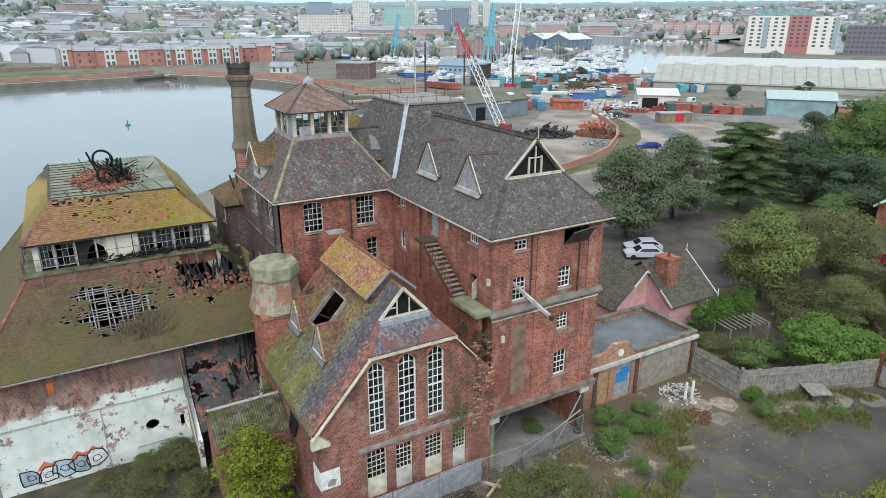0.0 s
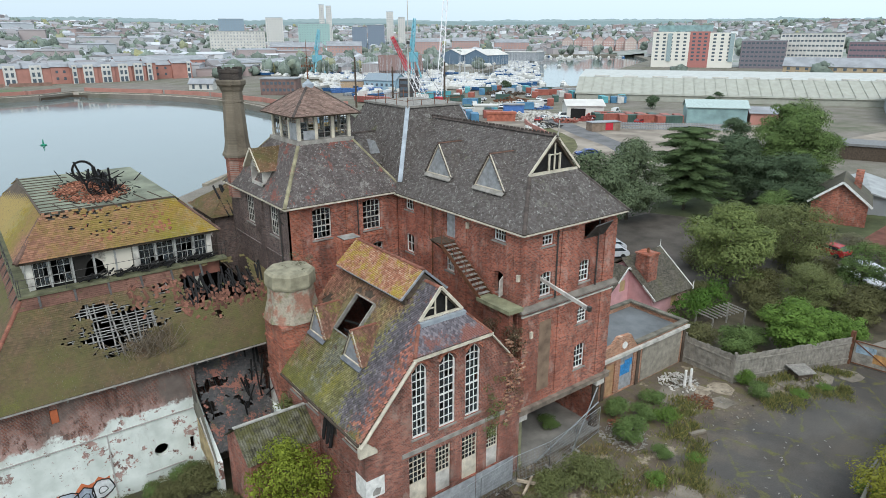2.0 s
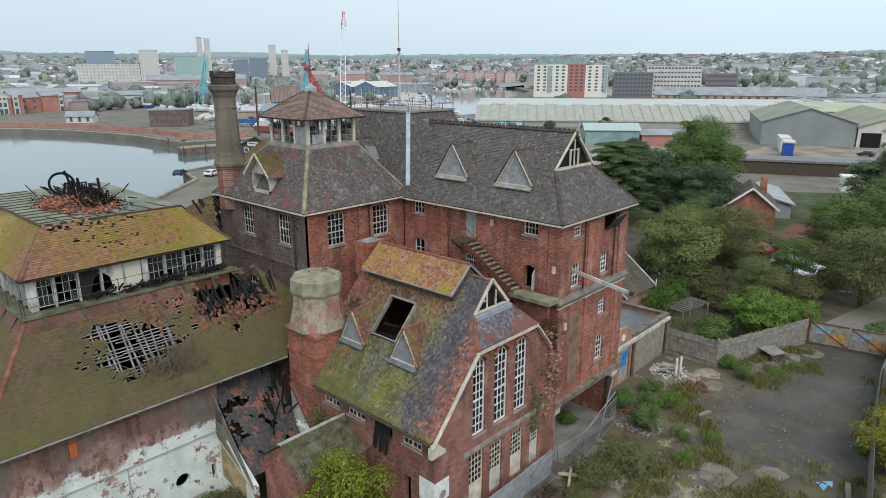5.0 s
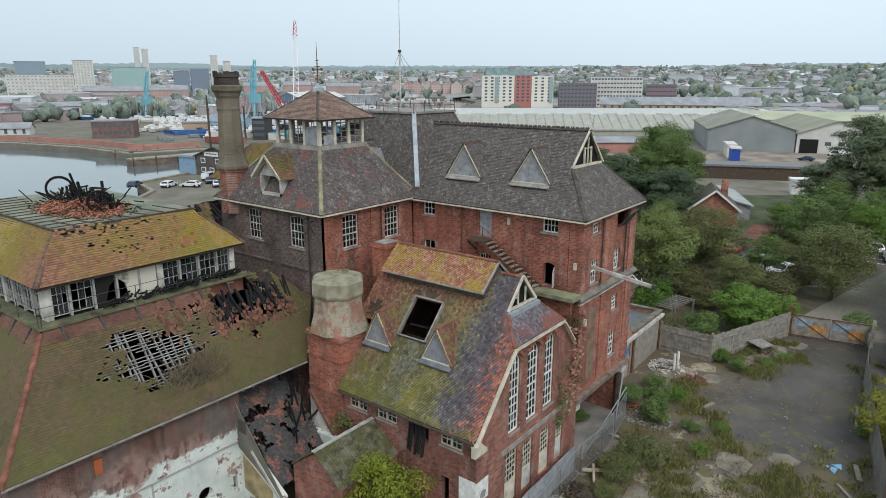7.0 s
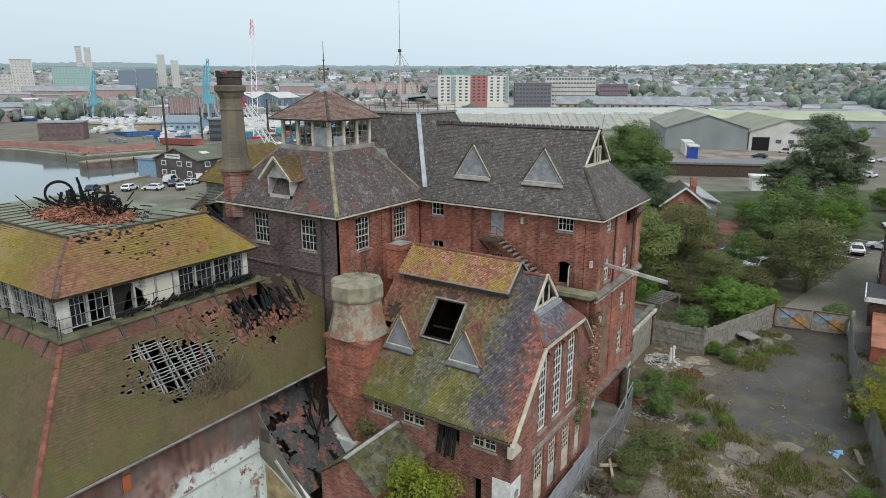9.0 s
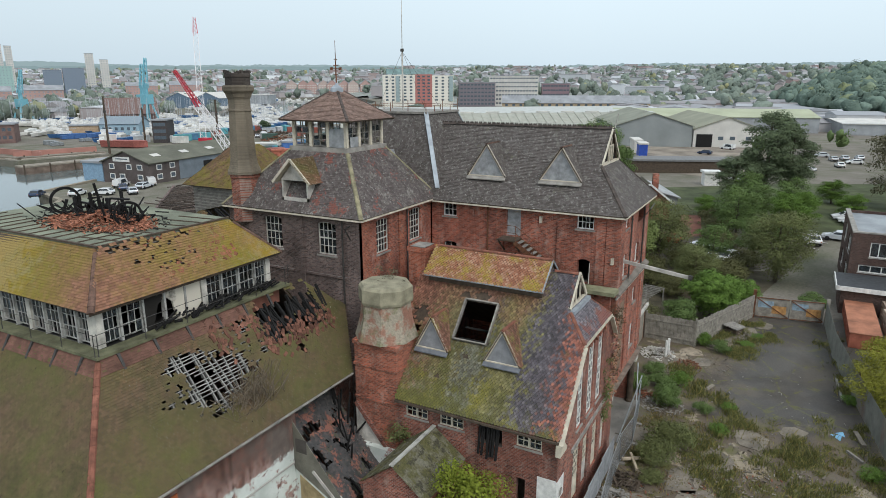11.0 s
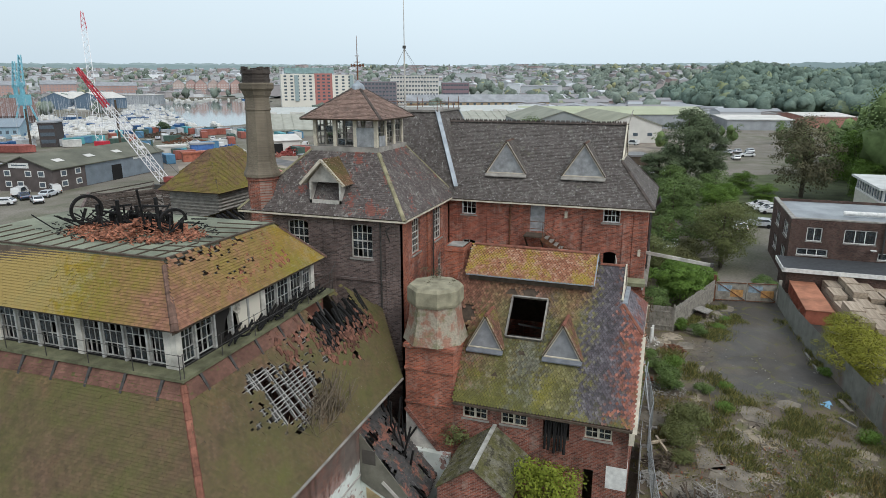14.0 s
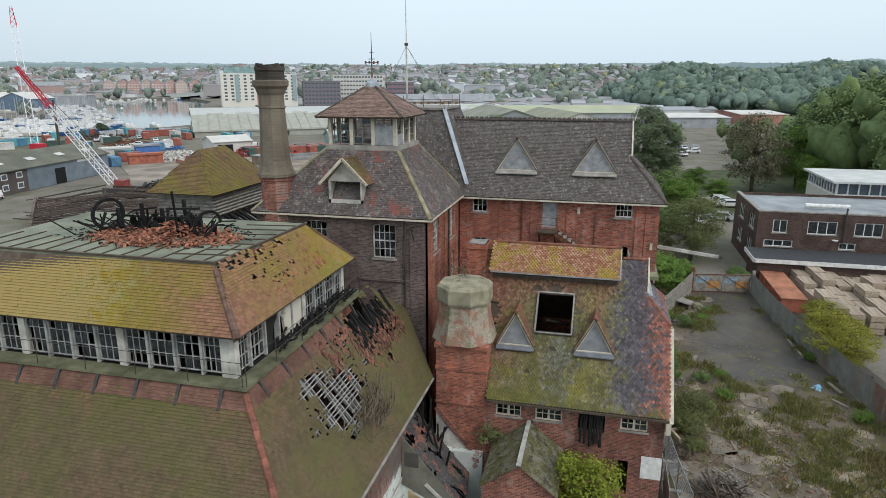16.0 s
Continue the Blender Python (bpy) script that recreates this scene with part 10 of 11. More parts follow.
block("blue_store", "blue painted side of a quay store", 77.2, 169.3, -82, 6.2, 8, 4.3, plain("mid_blue_sheet", (0.24, 0.36, 0.48), 0.7, var=0.2), "flat", FAR_ROOF, 0, 0, 0, cat="shed")
rb = thing("laid_up_barge", "red-hulled wooden barge laid up on the quay", "boat", (131.9, 240.9, 0))
hb_ = Frame(131.9, 240.9, -73.2)
hl_ = MB()
hl_.v = [hb_.at(u, v, z) for z, k in ((0.3, 0.75), (2.6, 1.0)) for u, v in ((0, -2.2 * k), (14, -2.5 * k), (18, 0), (14, 2.5 * k), (0, 2.2 * k))]
hl_.f = [(4, 3, 2, 1, 0), (5, 6, 7, 8, 9)] + [(i, (i + 1) % 5, 5 + (i + 1) % 5, 5 + i) for i in range(5)]
part("hull", hl_, plain("faded_red_hull", (0.36, 0.12, 0.10), 0.7, var=0.35), rb)
part("wheelhouse", hb_.box(MB(), 1.5, -1.3, 2.601, 4.5, 1.3, 4.6), PALE_WALL, rb)
GOODS = [plain("blue_tarpaulin", (0.06, 0.14, 0.34), 0.6, var=0.3), plain("galvanised_piles", (0.30, 0.32, 0.33), 0.6, 0.3, var=0.3), plain("yellow_machine_paint", (0.50, 0.36, 0.06), 0.6, var=0.3), plain("rust_red_plate", (0.32, 0.11, 0.08), 0.7, var=0.3), plain("white_bags", (0.66, 0.66, 0.64), 0.8, var=0.2)]
rng = random.Random(303)
for k, (x, y, L_, w_, h_) in enumerate(((143.6, 284.8, 7, 3, 2.2), (148.0, 283.5, 7, 3, 2.2), (152.2, 282.8, 7, 3, 2.2), (156.8, 281.5, 7, 3, 2.2), (161.2, 280.6, 7, 3, 2.2), (141.0, 268.1, 4, 3, 1.6), (126.1, 267.0, 4, 3, 1.6), (124.6, 260.5, 4, 3, 1.6), )):
    g_ = thing("goods_stack", "sheeted stack of goods on the quay", "goods", (x, y, 0), group="goods on the quay")
    fg2 = Frame(x, y, -14)
    for j in range(3):
        part("bundle", fg2.box(MB(), j * L_ / 3 + 0.1, 0, 0.15, (j + 1) * L_ / 3, w_, h_ * rng.uniform(0.7, 1.0)), GOODS[0 if k < 5 else 1], g_)
    part("pallet", fg2.box(MB(), 0, 0.1, 0, L_, w_ - 0.1, 0.149), TIMBER_DARK, g_)
for x, y, r_, n_, m_, lb in ((119.5, 129.0, 2.4, 60, 2, "yellow and dark machine parts"), (134.8, 139.8, 4, 120, 4, "white bags and crates in the works yard"), (110.2, 119.6, 3, 90, 3, "rusty plates in the works yard"), (102.5, 108.6, 3, 110, 1, "grey scaffold parts in the works yard"), (113.5, 117.5, 2.4, 60, 3, "red plant parts by the curved wall"), (151.2, 144.2, 4, 120, 3, "red steel bundles by the road"), (146.8, 174.0, 6, 160, 4, "pale boat parts and crates"), (172.5, 178.4, 6, 160, 0, "blue drums and tarpaulins"), ):
    heap("works_clutter", x, y, r_, n_, GOODS[m_], lb, 0.7, 1.1, cat="scrap")
qw = thing("quay_wall", "worn stone quay wall with timber rubbing strip", "quay", (57, 146, 0))
for (x0, y0), (x1, y1) in (((61, 160), (57, 146)), ((57, 146), (30, 120)), ((78, 166), (61, 160)), ((95, 176), (78, 166))):
    part("coping", MB().beam((x0, y0, 0.2), (x1, y1, 0.2), 0.9, 0.5), plain("tan_quay_stone", (0.30, 0.26, 0.20), 0.9, var=0.4, scale=0.5), qw)
    part("face", MB().beam((x0, y0, -1.2), (x1, y1, -1.2), 0.6, 2.3), plain("tide_stained_quay", (0.20, 0.175, 0.13), 0.9, var=0.5, scale=0.5), qw)
plant(tree("scrub_tree", "dark green scrubby tree by the warehouse", 6.0, 3.2, LEAF_DARK, 51, "bush", per=60, size=0.4, kinds=20, clump=1.3, trunk=0.15), [(204.6, 150.3, 0.9, 0.9, 142), (246.3, 148.9, 0.8, 0.9, 265), (231.9, 143.5, 0.7, 0.9, 250), (150.6, 87.7, 1.2, 0.9, 285), (213.6, 240.2, 1.0, 0.9, 238), ])

for x, y, h in ((118.7, 218.9, 18.5), (150.0, 241.9, 13.5), (133.8, 184.5, 17.5)):
    post_ = thing("mooring_post", "tall dark tarred timber mooring post", "post", (x, y, -2), group="mooring posts")
    part("pile", MB().tube((x, y, -3), (x, y, h), 0.42, 0.3, 8), TIMBER_DARK, post_)
    part("collar", MB().tube((x, y, h * 0.72), (x, y, h * 0.76), 0.45, 0.45, 8), IRON, post_)

# cranes


def lattice(mb, p, q, w0, w1, n, bar=0.15):
    p, q = Vector(p), Vector(q)
    d = (q - p).normalized()
    s = d.cross(Vector((0, 0, 1))).normalized()
    t = s.cross(d)
    c = []
    for i in range(n + 1):
        k = i / n
        w = w0 + (w1 - w0) * k
        b = p.lerp(q, k)
        c.append([b + s * w + t * w, b - s * w + t * w, b - s * w - t * w, b + s * w - t * w])
    for i in range(n):
        for j in range(4):
            mb.beam(c[i][j], c[i + 1][j], bar, bar)
            mb.beam(c[i][j], c[i + 1][(j + 1) % 4], bar * 0.55, bar * 0.55)
    return mb


# boxes, bundles and vehicles that fill the works yard and the quay
def steel_box(name, label, col, L=6.0):
    t = thing(name, label, "container", group="yard boxes")
    P = plain(name + "_paint", col, 0.6, 0.1, var=0.3, scale=0.5)
    plan = [(L / 2, 1.2), (-L / 2, 1.2), (-L / 2, -1.2)]
    for i in range(int(L / 0.75)):
        x = -L / 2 + 0.4 + i * 0.75
        plan += [(x, -1.2), (x + 0.04, -1.25), (x + 0.2, -1.25), (x + 0.24, -1.2)]
    body = MB().prism(plan + [(L / 2, -1.2)], 0.1, 2.5)
    part("body", body, P, t)
    part("roof", MB().box(-L / 2 - 0.03, -1.23, 2.502, L / 2 + 0.03, 1.23, 2.58), P, t)
    part("door", MB().box(-L / 2 - 0.05, -1.1, 0.2, -L / 2 - 0.001, 1.1, 2.4), P, t)
    part("skid", MB().box(-L / 2, -1.1, 0, L / 2, -0.9, 0.098).box(-L / 2, 0.9, 0, L / 2, 1.1, 0.098), IRON, t)
    return t


rng = random.Random(77)
boxes = [steel_box("blue_box", "faded blue steel container in the yard", (0.10, 0.24, 0.38)), steel_box("grey_box", "pale grey steel container in the yard", (0.48, 0.50, 0.52)), steel_box("rust_box", "rust-red steel container in the yard", (0.36, 0.12, 0.09)), steel_box("teal_box", "turquoise steel container in the yard", (0.12, 0.38, 0.42), 8), steel_box("white_box", "dirty white site cabin in the yard", (0.62, 0.61, 0.58)), steel_box("dark_box", "dark green steel container in the yard", (0.07, 0.12, 0.10))]
seen = set()
for k in range(84):
    if k < 54:
        x, y = rng.uniform(150, 236), rng.uniform(172, 250)
    elif k < 70:
        x, y = rng.uniform(116, 150), rng.uniform(158, 185)
    else:
        s_ = (k - 70) / 14
        x, y = 160 + 14 * s_ + (k % 2) * 3.5, 139 - 22 * s_ + (k % 2) * 2.5
    bx = boxes[k % 6 if k < 70 else (2, 5, 2)[k % 3]]
    mm = pose(x, y, 0.02, 0, 0, rng.choice((-38, -36, 52, 50)) + rng.uniform(-6, 6))
    ob = bx if id(bx) not in seen else copy_thing(bx, mm)
    seen.add(id(bx))
    ob.matrix_basis = mm
heap("scrap_heap", 185, 205, 8, 200, RUST, "rusty scrap and boat frames", 0.8, 1.8, cat="scrap")
heap("scrap_heap", 205, 232, 10, 240, TIMBER_DARK, "dark timber baulks stacked on the quay", 1.0, 2.0, cat="scrap")
heap("scrap_heap", 170, 190, 8, 200, DIRTY_WHITE, "white sacks and boat parts", 0.9, 1.5, cat="scrap")
heap("scrap_heap", 138, 140, 5, 120, IRON, "dark iron parts by the road", 0.7, 1.3, cat="scrap")
cr = thing("crawler_crane", "crawler crane with a white lattice boom and red tip", "crane", (92, 131, 0))
cb, ct_ = Vector((92, 131, 2.0)), Vector((89.7, 149, 25.6))
part("boom", lattice(MB(), cb, cb.lerp(ct_, 0.66), 0.75, 0.75, 13), CRANE_WHITE, cr)
part("boom_tip", lattice(MB(), cb.lerp(ct_, 0.66), ct_, 0.45, 0.25, 9), CRANE_RED, cr)
part("cab", MB().box(91.0, 127.8, 1.2, 93.0, 130.2, 2.7), plain("faded_crane_red", (0.30, 0.07, 0.06), 0.6, var=0.4), cr)
part("track", MB().box(89.6, 126, 0, 90.6, 132, 1.2), IRON, cr)
part("track", MB().box(93.4, 126, 0, 94.4, 132, 1.2), IRON, cr)
part("cables", MB().tube(ct_, (92, 127, 3.6), 0.05, n=4), IRON, cr)
cr = thing("tall_crane", "tall crane with a white lattice boom", "crane", (150, 212, 0))
cb, ct_ = Vector((152, 212, 2.0)), Vector((176.3, 238.4, 48))
part("boom", lattice(MB(), cb, cb.lerp(ct_, 0.85), 1.0, 0.9, 18), CRANE_WHITE, cr)
part("boom_tip", lattice(MB(), cb.lerp(ct_, 0.85), ct_, 0.9, 0.4, 4), CRANE_RED, cr)
part("cab", MB().box(150.5, 209, 0, 153.5, 213, 3), CRANE_RED, cr)
for x, y, h in ((232, 345, 36), (262, 388, 34), (205, 420, 30)):
    cr = thing("harbour_crane", "pale blue lattice harbour crane", "crane", (x, y, 0), group="harbour cranes")
    for sx in (-1, 1):
        for sy in (-1, 1):
            part("portal_leg", MB().beam((x + sx * 4.2, y + sy * 4.2, 0), (x + sx * 1.7, y + sy * 1.7, h * 0.3), 0.9, 0.9), CRANE_BLUE, cr)
    part("tower", lattice(MB(), (x, y, h * 0.3), (x, y, h * 0.6), 1.8, 1.2, 4, 0.55), CRANE_BLUE, cr)
    part("mast", MB().beam((x, y, h * 0.3), (x, y, h * 0.62), 1.6, 1.6), CRANE_BLUE, cr)
    part("jib", lattice(MB(), (x, y, h * 0.55), (x + 4, y + 3, h), 1.2, 0.5, 6, 0.4), CRANE_BLUE, cr)
    part("cab", MB().box(x - 2.5, y - 2.5, h * 0.3, x + 2.5, y + 2.5, h * 0.45), CRANE_BLUE, cr)

# far bank: promenade walls and red terraces
PROM_PALE = plain("pale_quay_stone", (0.50, 0.44, 0.38), 0.9, var=0.3, scale=0.3)
prom = thing("promenade", "red brick flood wall over a pale quay", "quay", (80, 300, 0))
bank = [(-300, 352.5), (-20, 342), (31, 354), (47, 366), (55.5, 352), (74, 328), (86, 302), (94, 264), (95, 228), (119, 222)]
for (x0, y0), (x1, y1) in zip(bank[:-1], bank[1:]):
    part("quay_edge", MB().beam((x0, y0, 0.3), (x1, y1, 0.3), 2.5, 0.6), CONC, prom)
    L = math.hypot(x1 - x0, y1 - y0)
    ux, uy = (y1 - y0) / L, -(x1 - x0) / L
    part("flood_wall", MB().beam((x0 - ux * 7, y0 - uy * 7, 0.9), (x1 - ux * 7, y1 - uy * 7, 0.9), 0.6, 1.8), FAR_BRICK, prom)
    part("quay_face", MB().beam((x0 + ux * 1.1, y0 + uy * 1.1, -0.3), (x1 + ux * 1.1, y1 + uy * 1.1, -0.3), 0.5, 1.2), PROM_PALE, prom)
    part("piling", MB().beam((x0 + ux * 1.4, y0 + uy * 1.4, -1.75), (x1 + ux * 1.4, y1 + uy * 1.4, -1.75), 0.9, 1.6), TIMBER_DARK, prom)
tagged(part("bank_grass", MB().poly([(-300, 366, 0.02), (-20, 354, 0.02), (22, 362, 0.02), (30, 400, 0.02), (-6, 420, 0.02), (-40, 520, 0.02), (-300, 540, 0.02)]), plain("rough_bank_grass", (0.13, 0.165, 0.085), 0.95, var=0.5, scale=0.06)), "rough grass on the far river bank", "grass", kind="structure")
bw = thing("bank_wall", "long weathered brick wall along the far bank", "wall", (-60, 424, 0))
for x0, x1 in ((-200, -60), (-60, -2), (0, 24), (26, 46)):
    part("segment", MB().beam((x0, 424 - x0 * 0.02, 0.9), (x1, 424 - x1 * 0.02, 0.9), 0.5, 1.8), plain("weathered_wall_brick", (0.30, 0.19, 0.15), 0.9, var=0.4, scale=0.3), bw)
# town houses with white bays
for x0, x1, y, bx, bw_, h in ((3, 9, 446, 5.2, 3.4, 9.8), (9, 21.5, 447, None, 0, 9.0), (21.5, 34.5, 437, 28.3, 5.8, 9.0), (34.5, 48, 437, 40.8, 5.8, 9.0), (48, 57.5, 436, None, 0, 9.4), (57.5, 62, 432, 59.2, 2.4, 9.0), (62, 71, 433, 66.4, 5.2, 9.0), (71, 80.5, 434, 76, 5.2, 9.0), (80.5, 90, 435, 85.4, 5.2, 9.0), (90, 98.5, 437, 94.2, 5.0, 9.0), (98.5, 105, 439, 101.2, 3.0, 10.4), (105, 117, 450, None, 0, 8.6), (117, 129, 447, 127, 2.0, 9.6)):
    t = block("red_terrace", "red brick town house with a white window bay" if bx else "plain red brick town house", x0, y, 0, x1 - x0 - 0.02, 11, h, FAR_BRICK, "gable", FAR_ROOF, 2.4, cat="house")
    if bx:
        fb = Frame(bx - bw_ / 2, y, 0)
        bay = part("white_bay", fb.box(MB(), 0, -0.7, 0, bw_, -0.002, 10.3), PALE_WALL, t)
        cols = 2 if bw_ > 3.5 else 1
        for z, ww, wh in ((8.6, 1.2, 1.1), (5.4, 1.35, 2.3), (1.6, 1.7, 2.9)):
            for q in islands(windows_on(fb, 0.3, bw_ - 0.3, -0.7, z - 0.1, z + 0.1, cols, 1, ww, wh)):
                part("window", q, FAR_GLASS, bay)
    else:
        for q in islands(windows_on(Frame(x0, y, 0), 1, x1 - x0 - 1, 0, 1.0, 8.4, 2, 2, 1.3, 1.5)):
            part("window", q, FAR_GLASS, t)
for x, y, a, w, d, h, mt in ((-60, 480, -5, 30, 16, 8, PALE_WALL), (95, 500, -6, 60, 26, 10, FAR_BRICK), (150, 470, -8, 90, 30, 8, PALE_WALL), (-120, 470, 5, 40, 14, 8, FAR_BRICK), (96, 346, -40, 12, 6, 3, PALE_WALL)):
    block("quay_building", "low building on the far quay", x, y, a, w, d, h, mt, "gable", FAR_ROOF, 2.5, max(3, int(w / 5)), 2)

# flats by the dock and the tower blocks
ap = thing("apartment_block", "ten-storey apartment block, cream with a red centre bay", "apartments", (520, 340, 0))
fa = Frame(498, 362, -54)
AW = plain("cream_cladding", (0.70, 0.67, 0.60), 0.8, var=0.08, scale=0.05)
for k, (u0, u1, mt, h) in enumerate(((0, 30, AW, 29), (30, 46, plain("red_cladding", (0.40, 0.17, 0.15), 0.8, var=0.1), 29.5), (46, 66, AW, 28.5))):
    part("wall", fa.box(MB(), u0 + 0.01, 0, 0, u1 - 0.01, 18, h), mt, ap)
    for q in islands(windows_on(fa, u0 + 1, u1 - 1, 0, 5, h - 0.5, 5 if k == 0 else 3, 8, 2.4, 1.5)):
        part("window", q, FAR_GLASS, ap)
for u in (12, 62):
    part("balcony_column", fa.box(MB(), u, -0.8, 5, u + 3.5, -0.07, 28), plain("grey_glass_balconies", (0.32, 0.40, 0.41), 0.5), ap)
part("penthouse", fa.box(MB(), 4, 3, 29.502, 48, 15, 34.5), TEAL, ap)
block("dark_flats", "dark grey modern block of flats", 540, 304, -60, 34, 20, 22, plain("dark_cladding", (0.20, 0.18, 0.20), 0.8), "flat", None, 0, 10, 6, 2.2, 1.4)
block("white_flats", "white modern block of flats", 568, 286, -66, 47, 20, 28, PALE_WALL, "flat", None, 0, 16, 7, 2, 1.4)
block("purple_flats", "plum-coloured modern block of flats", 589, 240, -68, 26, 20, 21, plain("plum_cladding", (0.26, 0.18, 0.20), 0.8), "flat", None, 0, 10, 5, 2, 1.4)
block("buff_school", "long buff brick building with dark pitched roof", 408, 203, -69, 100, 16, 8.5, plain("buff_brick", (0.42, 0.33, 0.22), 0.9), "gable", FAR_ROOF, 5, 20, 3, 1.8, 1.5)
# distance haze and sky reflection put into these far colours
HAZY_GLASS = plain("hazed_far_glass", (0.27, 0.31, 0.34), 0.3, var=0.2)
HAZY_BRICK = plain("hazed_red_brick", (0.46, 0.31, 0.28), 0.9, var=0.12, scale=0.05)
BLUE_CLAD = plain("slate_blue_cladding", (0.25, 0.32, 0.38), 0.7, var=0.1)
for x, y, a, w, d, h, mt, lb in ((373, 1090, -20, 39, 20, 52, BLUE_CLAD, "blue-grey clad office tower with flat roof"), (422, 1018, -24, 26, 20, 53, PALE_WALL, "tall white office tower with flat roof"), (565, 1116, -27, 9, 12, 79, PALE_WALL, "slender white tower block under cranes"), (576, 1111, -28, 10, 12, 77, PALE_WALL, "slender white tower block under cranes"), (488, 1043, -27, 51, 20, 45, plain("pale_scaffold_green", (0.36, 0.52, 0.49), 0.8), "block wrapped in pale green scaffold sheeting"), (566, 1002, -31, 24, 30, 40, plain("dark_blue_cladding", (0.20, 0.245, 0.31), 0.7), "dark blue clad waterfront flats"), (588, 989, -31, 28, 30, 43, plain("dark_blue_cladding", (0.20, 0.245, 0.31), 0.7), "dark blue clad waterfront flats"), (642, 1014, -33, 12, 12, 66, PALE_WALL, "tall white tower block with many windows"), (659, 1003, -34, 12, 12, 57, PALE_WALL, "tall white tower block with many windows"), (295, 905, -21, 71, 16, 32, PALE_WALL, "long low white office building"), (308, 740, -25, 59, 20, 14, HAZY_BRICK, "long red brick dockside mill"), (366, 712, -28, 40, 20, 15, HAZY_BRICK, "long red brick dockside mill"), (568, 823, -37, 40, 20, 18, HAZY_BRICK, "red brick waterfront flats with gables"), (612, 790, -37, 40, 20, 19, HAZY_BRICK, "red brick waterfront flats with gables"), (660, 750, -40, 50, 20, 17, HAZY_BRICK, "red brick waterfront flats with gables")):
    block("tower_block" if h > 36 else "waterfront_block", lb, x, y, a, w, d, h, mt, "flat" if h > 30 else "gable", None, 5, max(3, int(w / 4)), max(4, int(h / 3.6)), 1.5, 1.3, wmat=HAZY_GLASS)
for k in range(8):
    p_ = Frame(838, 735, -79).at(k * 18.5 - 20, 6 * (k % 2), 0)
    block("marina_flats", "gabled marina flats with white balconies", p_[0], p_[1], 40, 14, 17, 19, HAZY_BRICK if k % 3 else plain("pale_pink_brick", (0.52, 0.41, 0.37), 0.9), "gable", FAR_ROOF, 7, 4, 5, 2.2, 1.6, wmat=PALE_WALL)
block("long_boat_shed", "long white open-sided boat shed", 505, 560, -70, 40, 20, 9, SHED_GREY, "flat", PALE_WALL)
for x, y in ((396, 500), (405, 474)):
    block("boat_shed", "boat hall with twin white gables", x, y, 18, 40, 24, 9, plain("boat_hall_blue", (0.14, 0.20, 0.27), 0.7), "gable", PALE_WALL, 5)

# moored boats
rng = random.Random(55)


MAST_GREY = plain("aluminium_mast", (0.50, 0.51, 0.53), 0.4, 0.4, var=0.1)


def boat(name, label, L, col, mast):
    t = thing(name, label, "boat", group="moored boats")
    w = L * 0.16
    hull = MB()
    low_ = [(-L / 2, -w * 0.7), (L * 0.2, -w * 0.8), (L * 0.48, 0), (L * 0.2, w * 0.8), (-L / 2, w * 0.7)]
    top = [(-L / 2, -w), (L * 0.2, -w), (L * 0.54, 0), (L * 0.2, w), (-L / 2, w)]
    hull.v = [(x, y, 0) for x, y in low_] + [(x, y, L * 0.13) for x, y in top]
    hull.f = [(4, 3, 2, 1, 0), (5, 6, 7, 8, 9)] + [(i, (i + 1) % 5, 5 + (i + 1) % 5, 5 + i) for i in range(5)]
    part("hull", hull, col, t)
    part("cabin", MB().box(-L * 0.25, -w * 0.55, L * 0.13, L * 0.15, w * 0.55, L * 0.22), WHITE, t)
    if mast:
        part("mast", MB().tube((0, 0, L * 0.13), (0, 0, L * 1.25), 0.065, 0.04, 5).tube((0, 0, L * 0.3), (-L * 0.4, 0, L * 0.3), 0.07, 0.07, 5), MAST_GREY, t)
    return t


protos = [boat("sailing_yacht", "white sailing yacht with a bare mast", 11, PALE_WALL, True), boat("motor_boat", "white motor boat with a small cabin", 10, PALE_WALL, False), boat("blue_yacht", "blue-hulled yacht with a bare mast", 12, plain("boat_blue", (0.04, 0.12, 0.28), 0.4), True)]
used = set()
for k in range(760):
    r_ = rng.random()
    if k < 300:
        # rows of pontoons along the western side of the dock
        s_ = rng.random() ** 0.8
        x, y = 262 + 310 * s_ + rng.uniform(0, 22), 305 + 320 * s_ + rng.uniform(-30, 14)
        if rng.random() < 0.2:
            x, y = 560 + 200 * rng.random(), 600 + rng.uniform(-20, 80)
        if not inside(np.array([[x, y]]), DOCK)[0]:
            continue
        z = -2.1
    elif k < 480:
        x, y, z = rng.uniform(175, 300), rng.uniform(262, 460), 0.3
    elif k >= 620:
        x, y, z = rng.uniform(180, 262), rng.uniform(262, 400), 0.3
    elif k < 560:
        x, y, z = rng.uniform(300, 470), rng.uniform(440, 600), 0.3
    else:
        x, y, z = rng.uniform(140, 235), rng.uniform(245, 330), 0.3
    if z > 0 and inside(np.array([[x, y]]), DOCK)[0]:
        z = -2.1
    mm = pose(x, y, z, 0, 0, rng.choice((40, 50, 130, 220)) + rng.uniform(-8, 8))
    pr = protos[(0, 1, 0, 2, 1)[k % 5]]
    ob = pr if id(pr) not in used else copy_thing(pr, mm)
    used.add(id(pr))
    ob.matrix_basis = mm
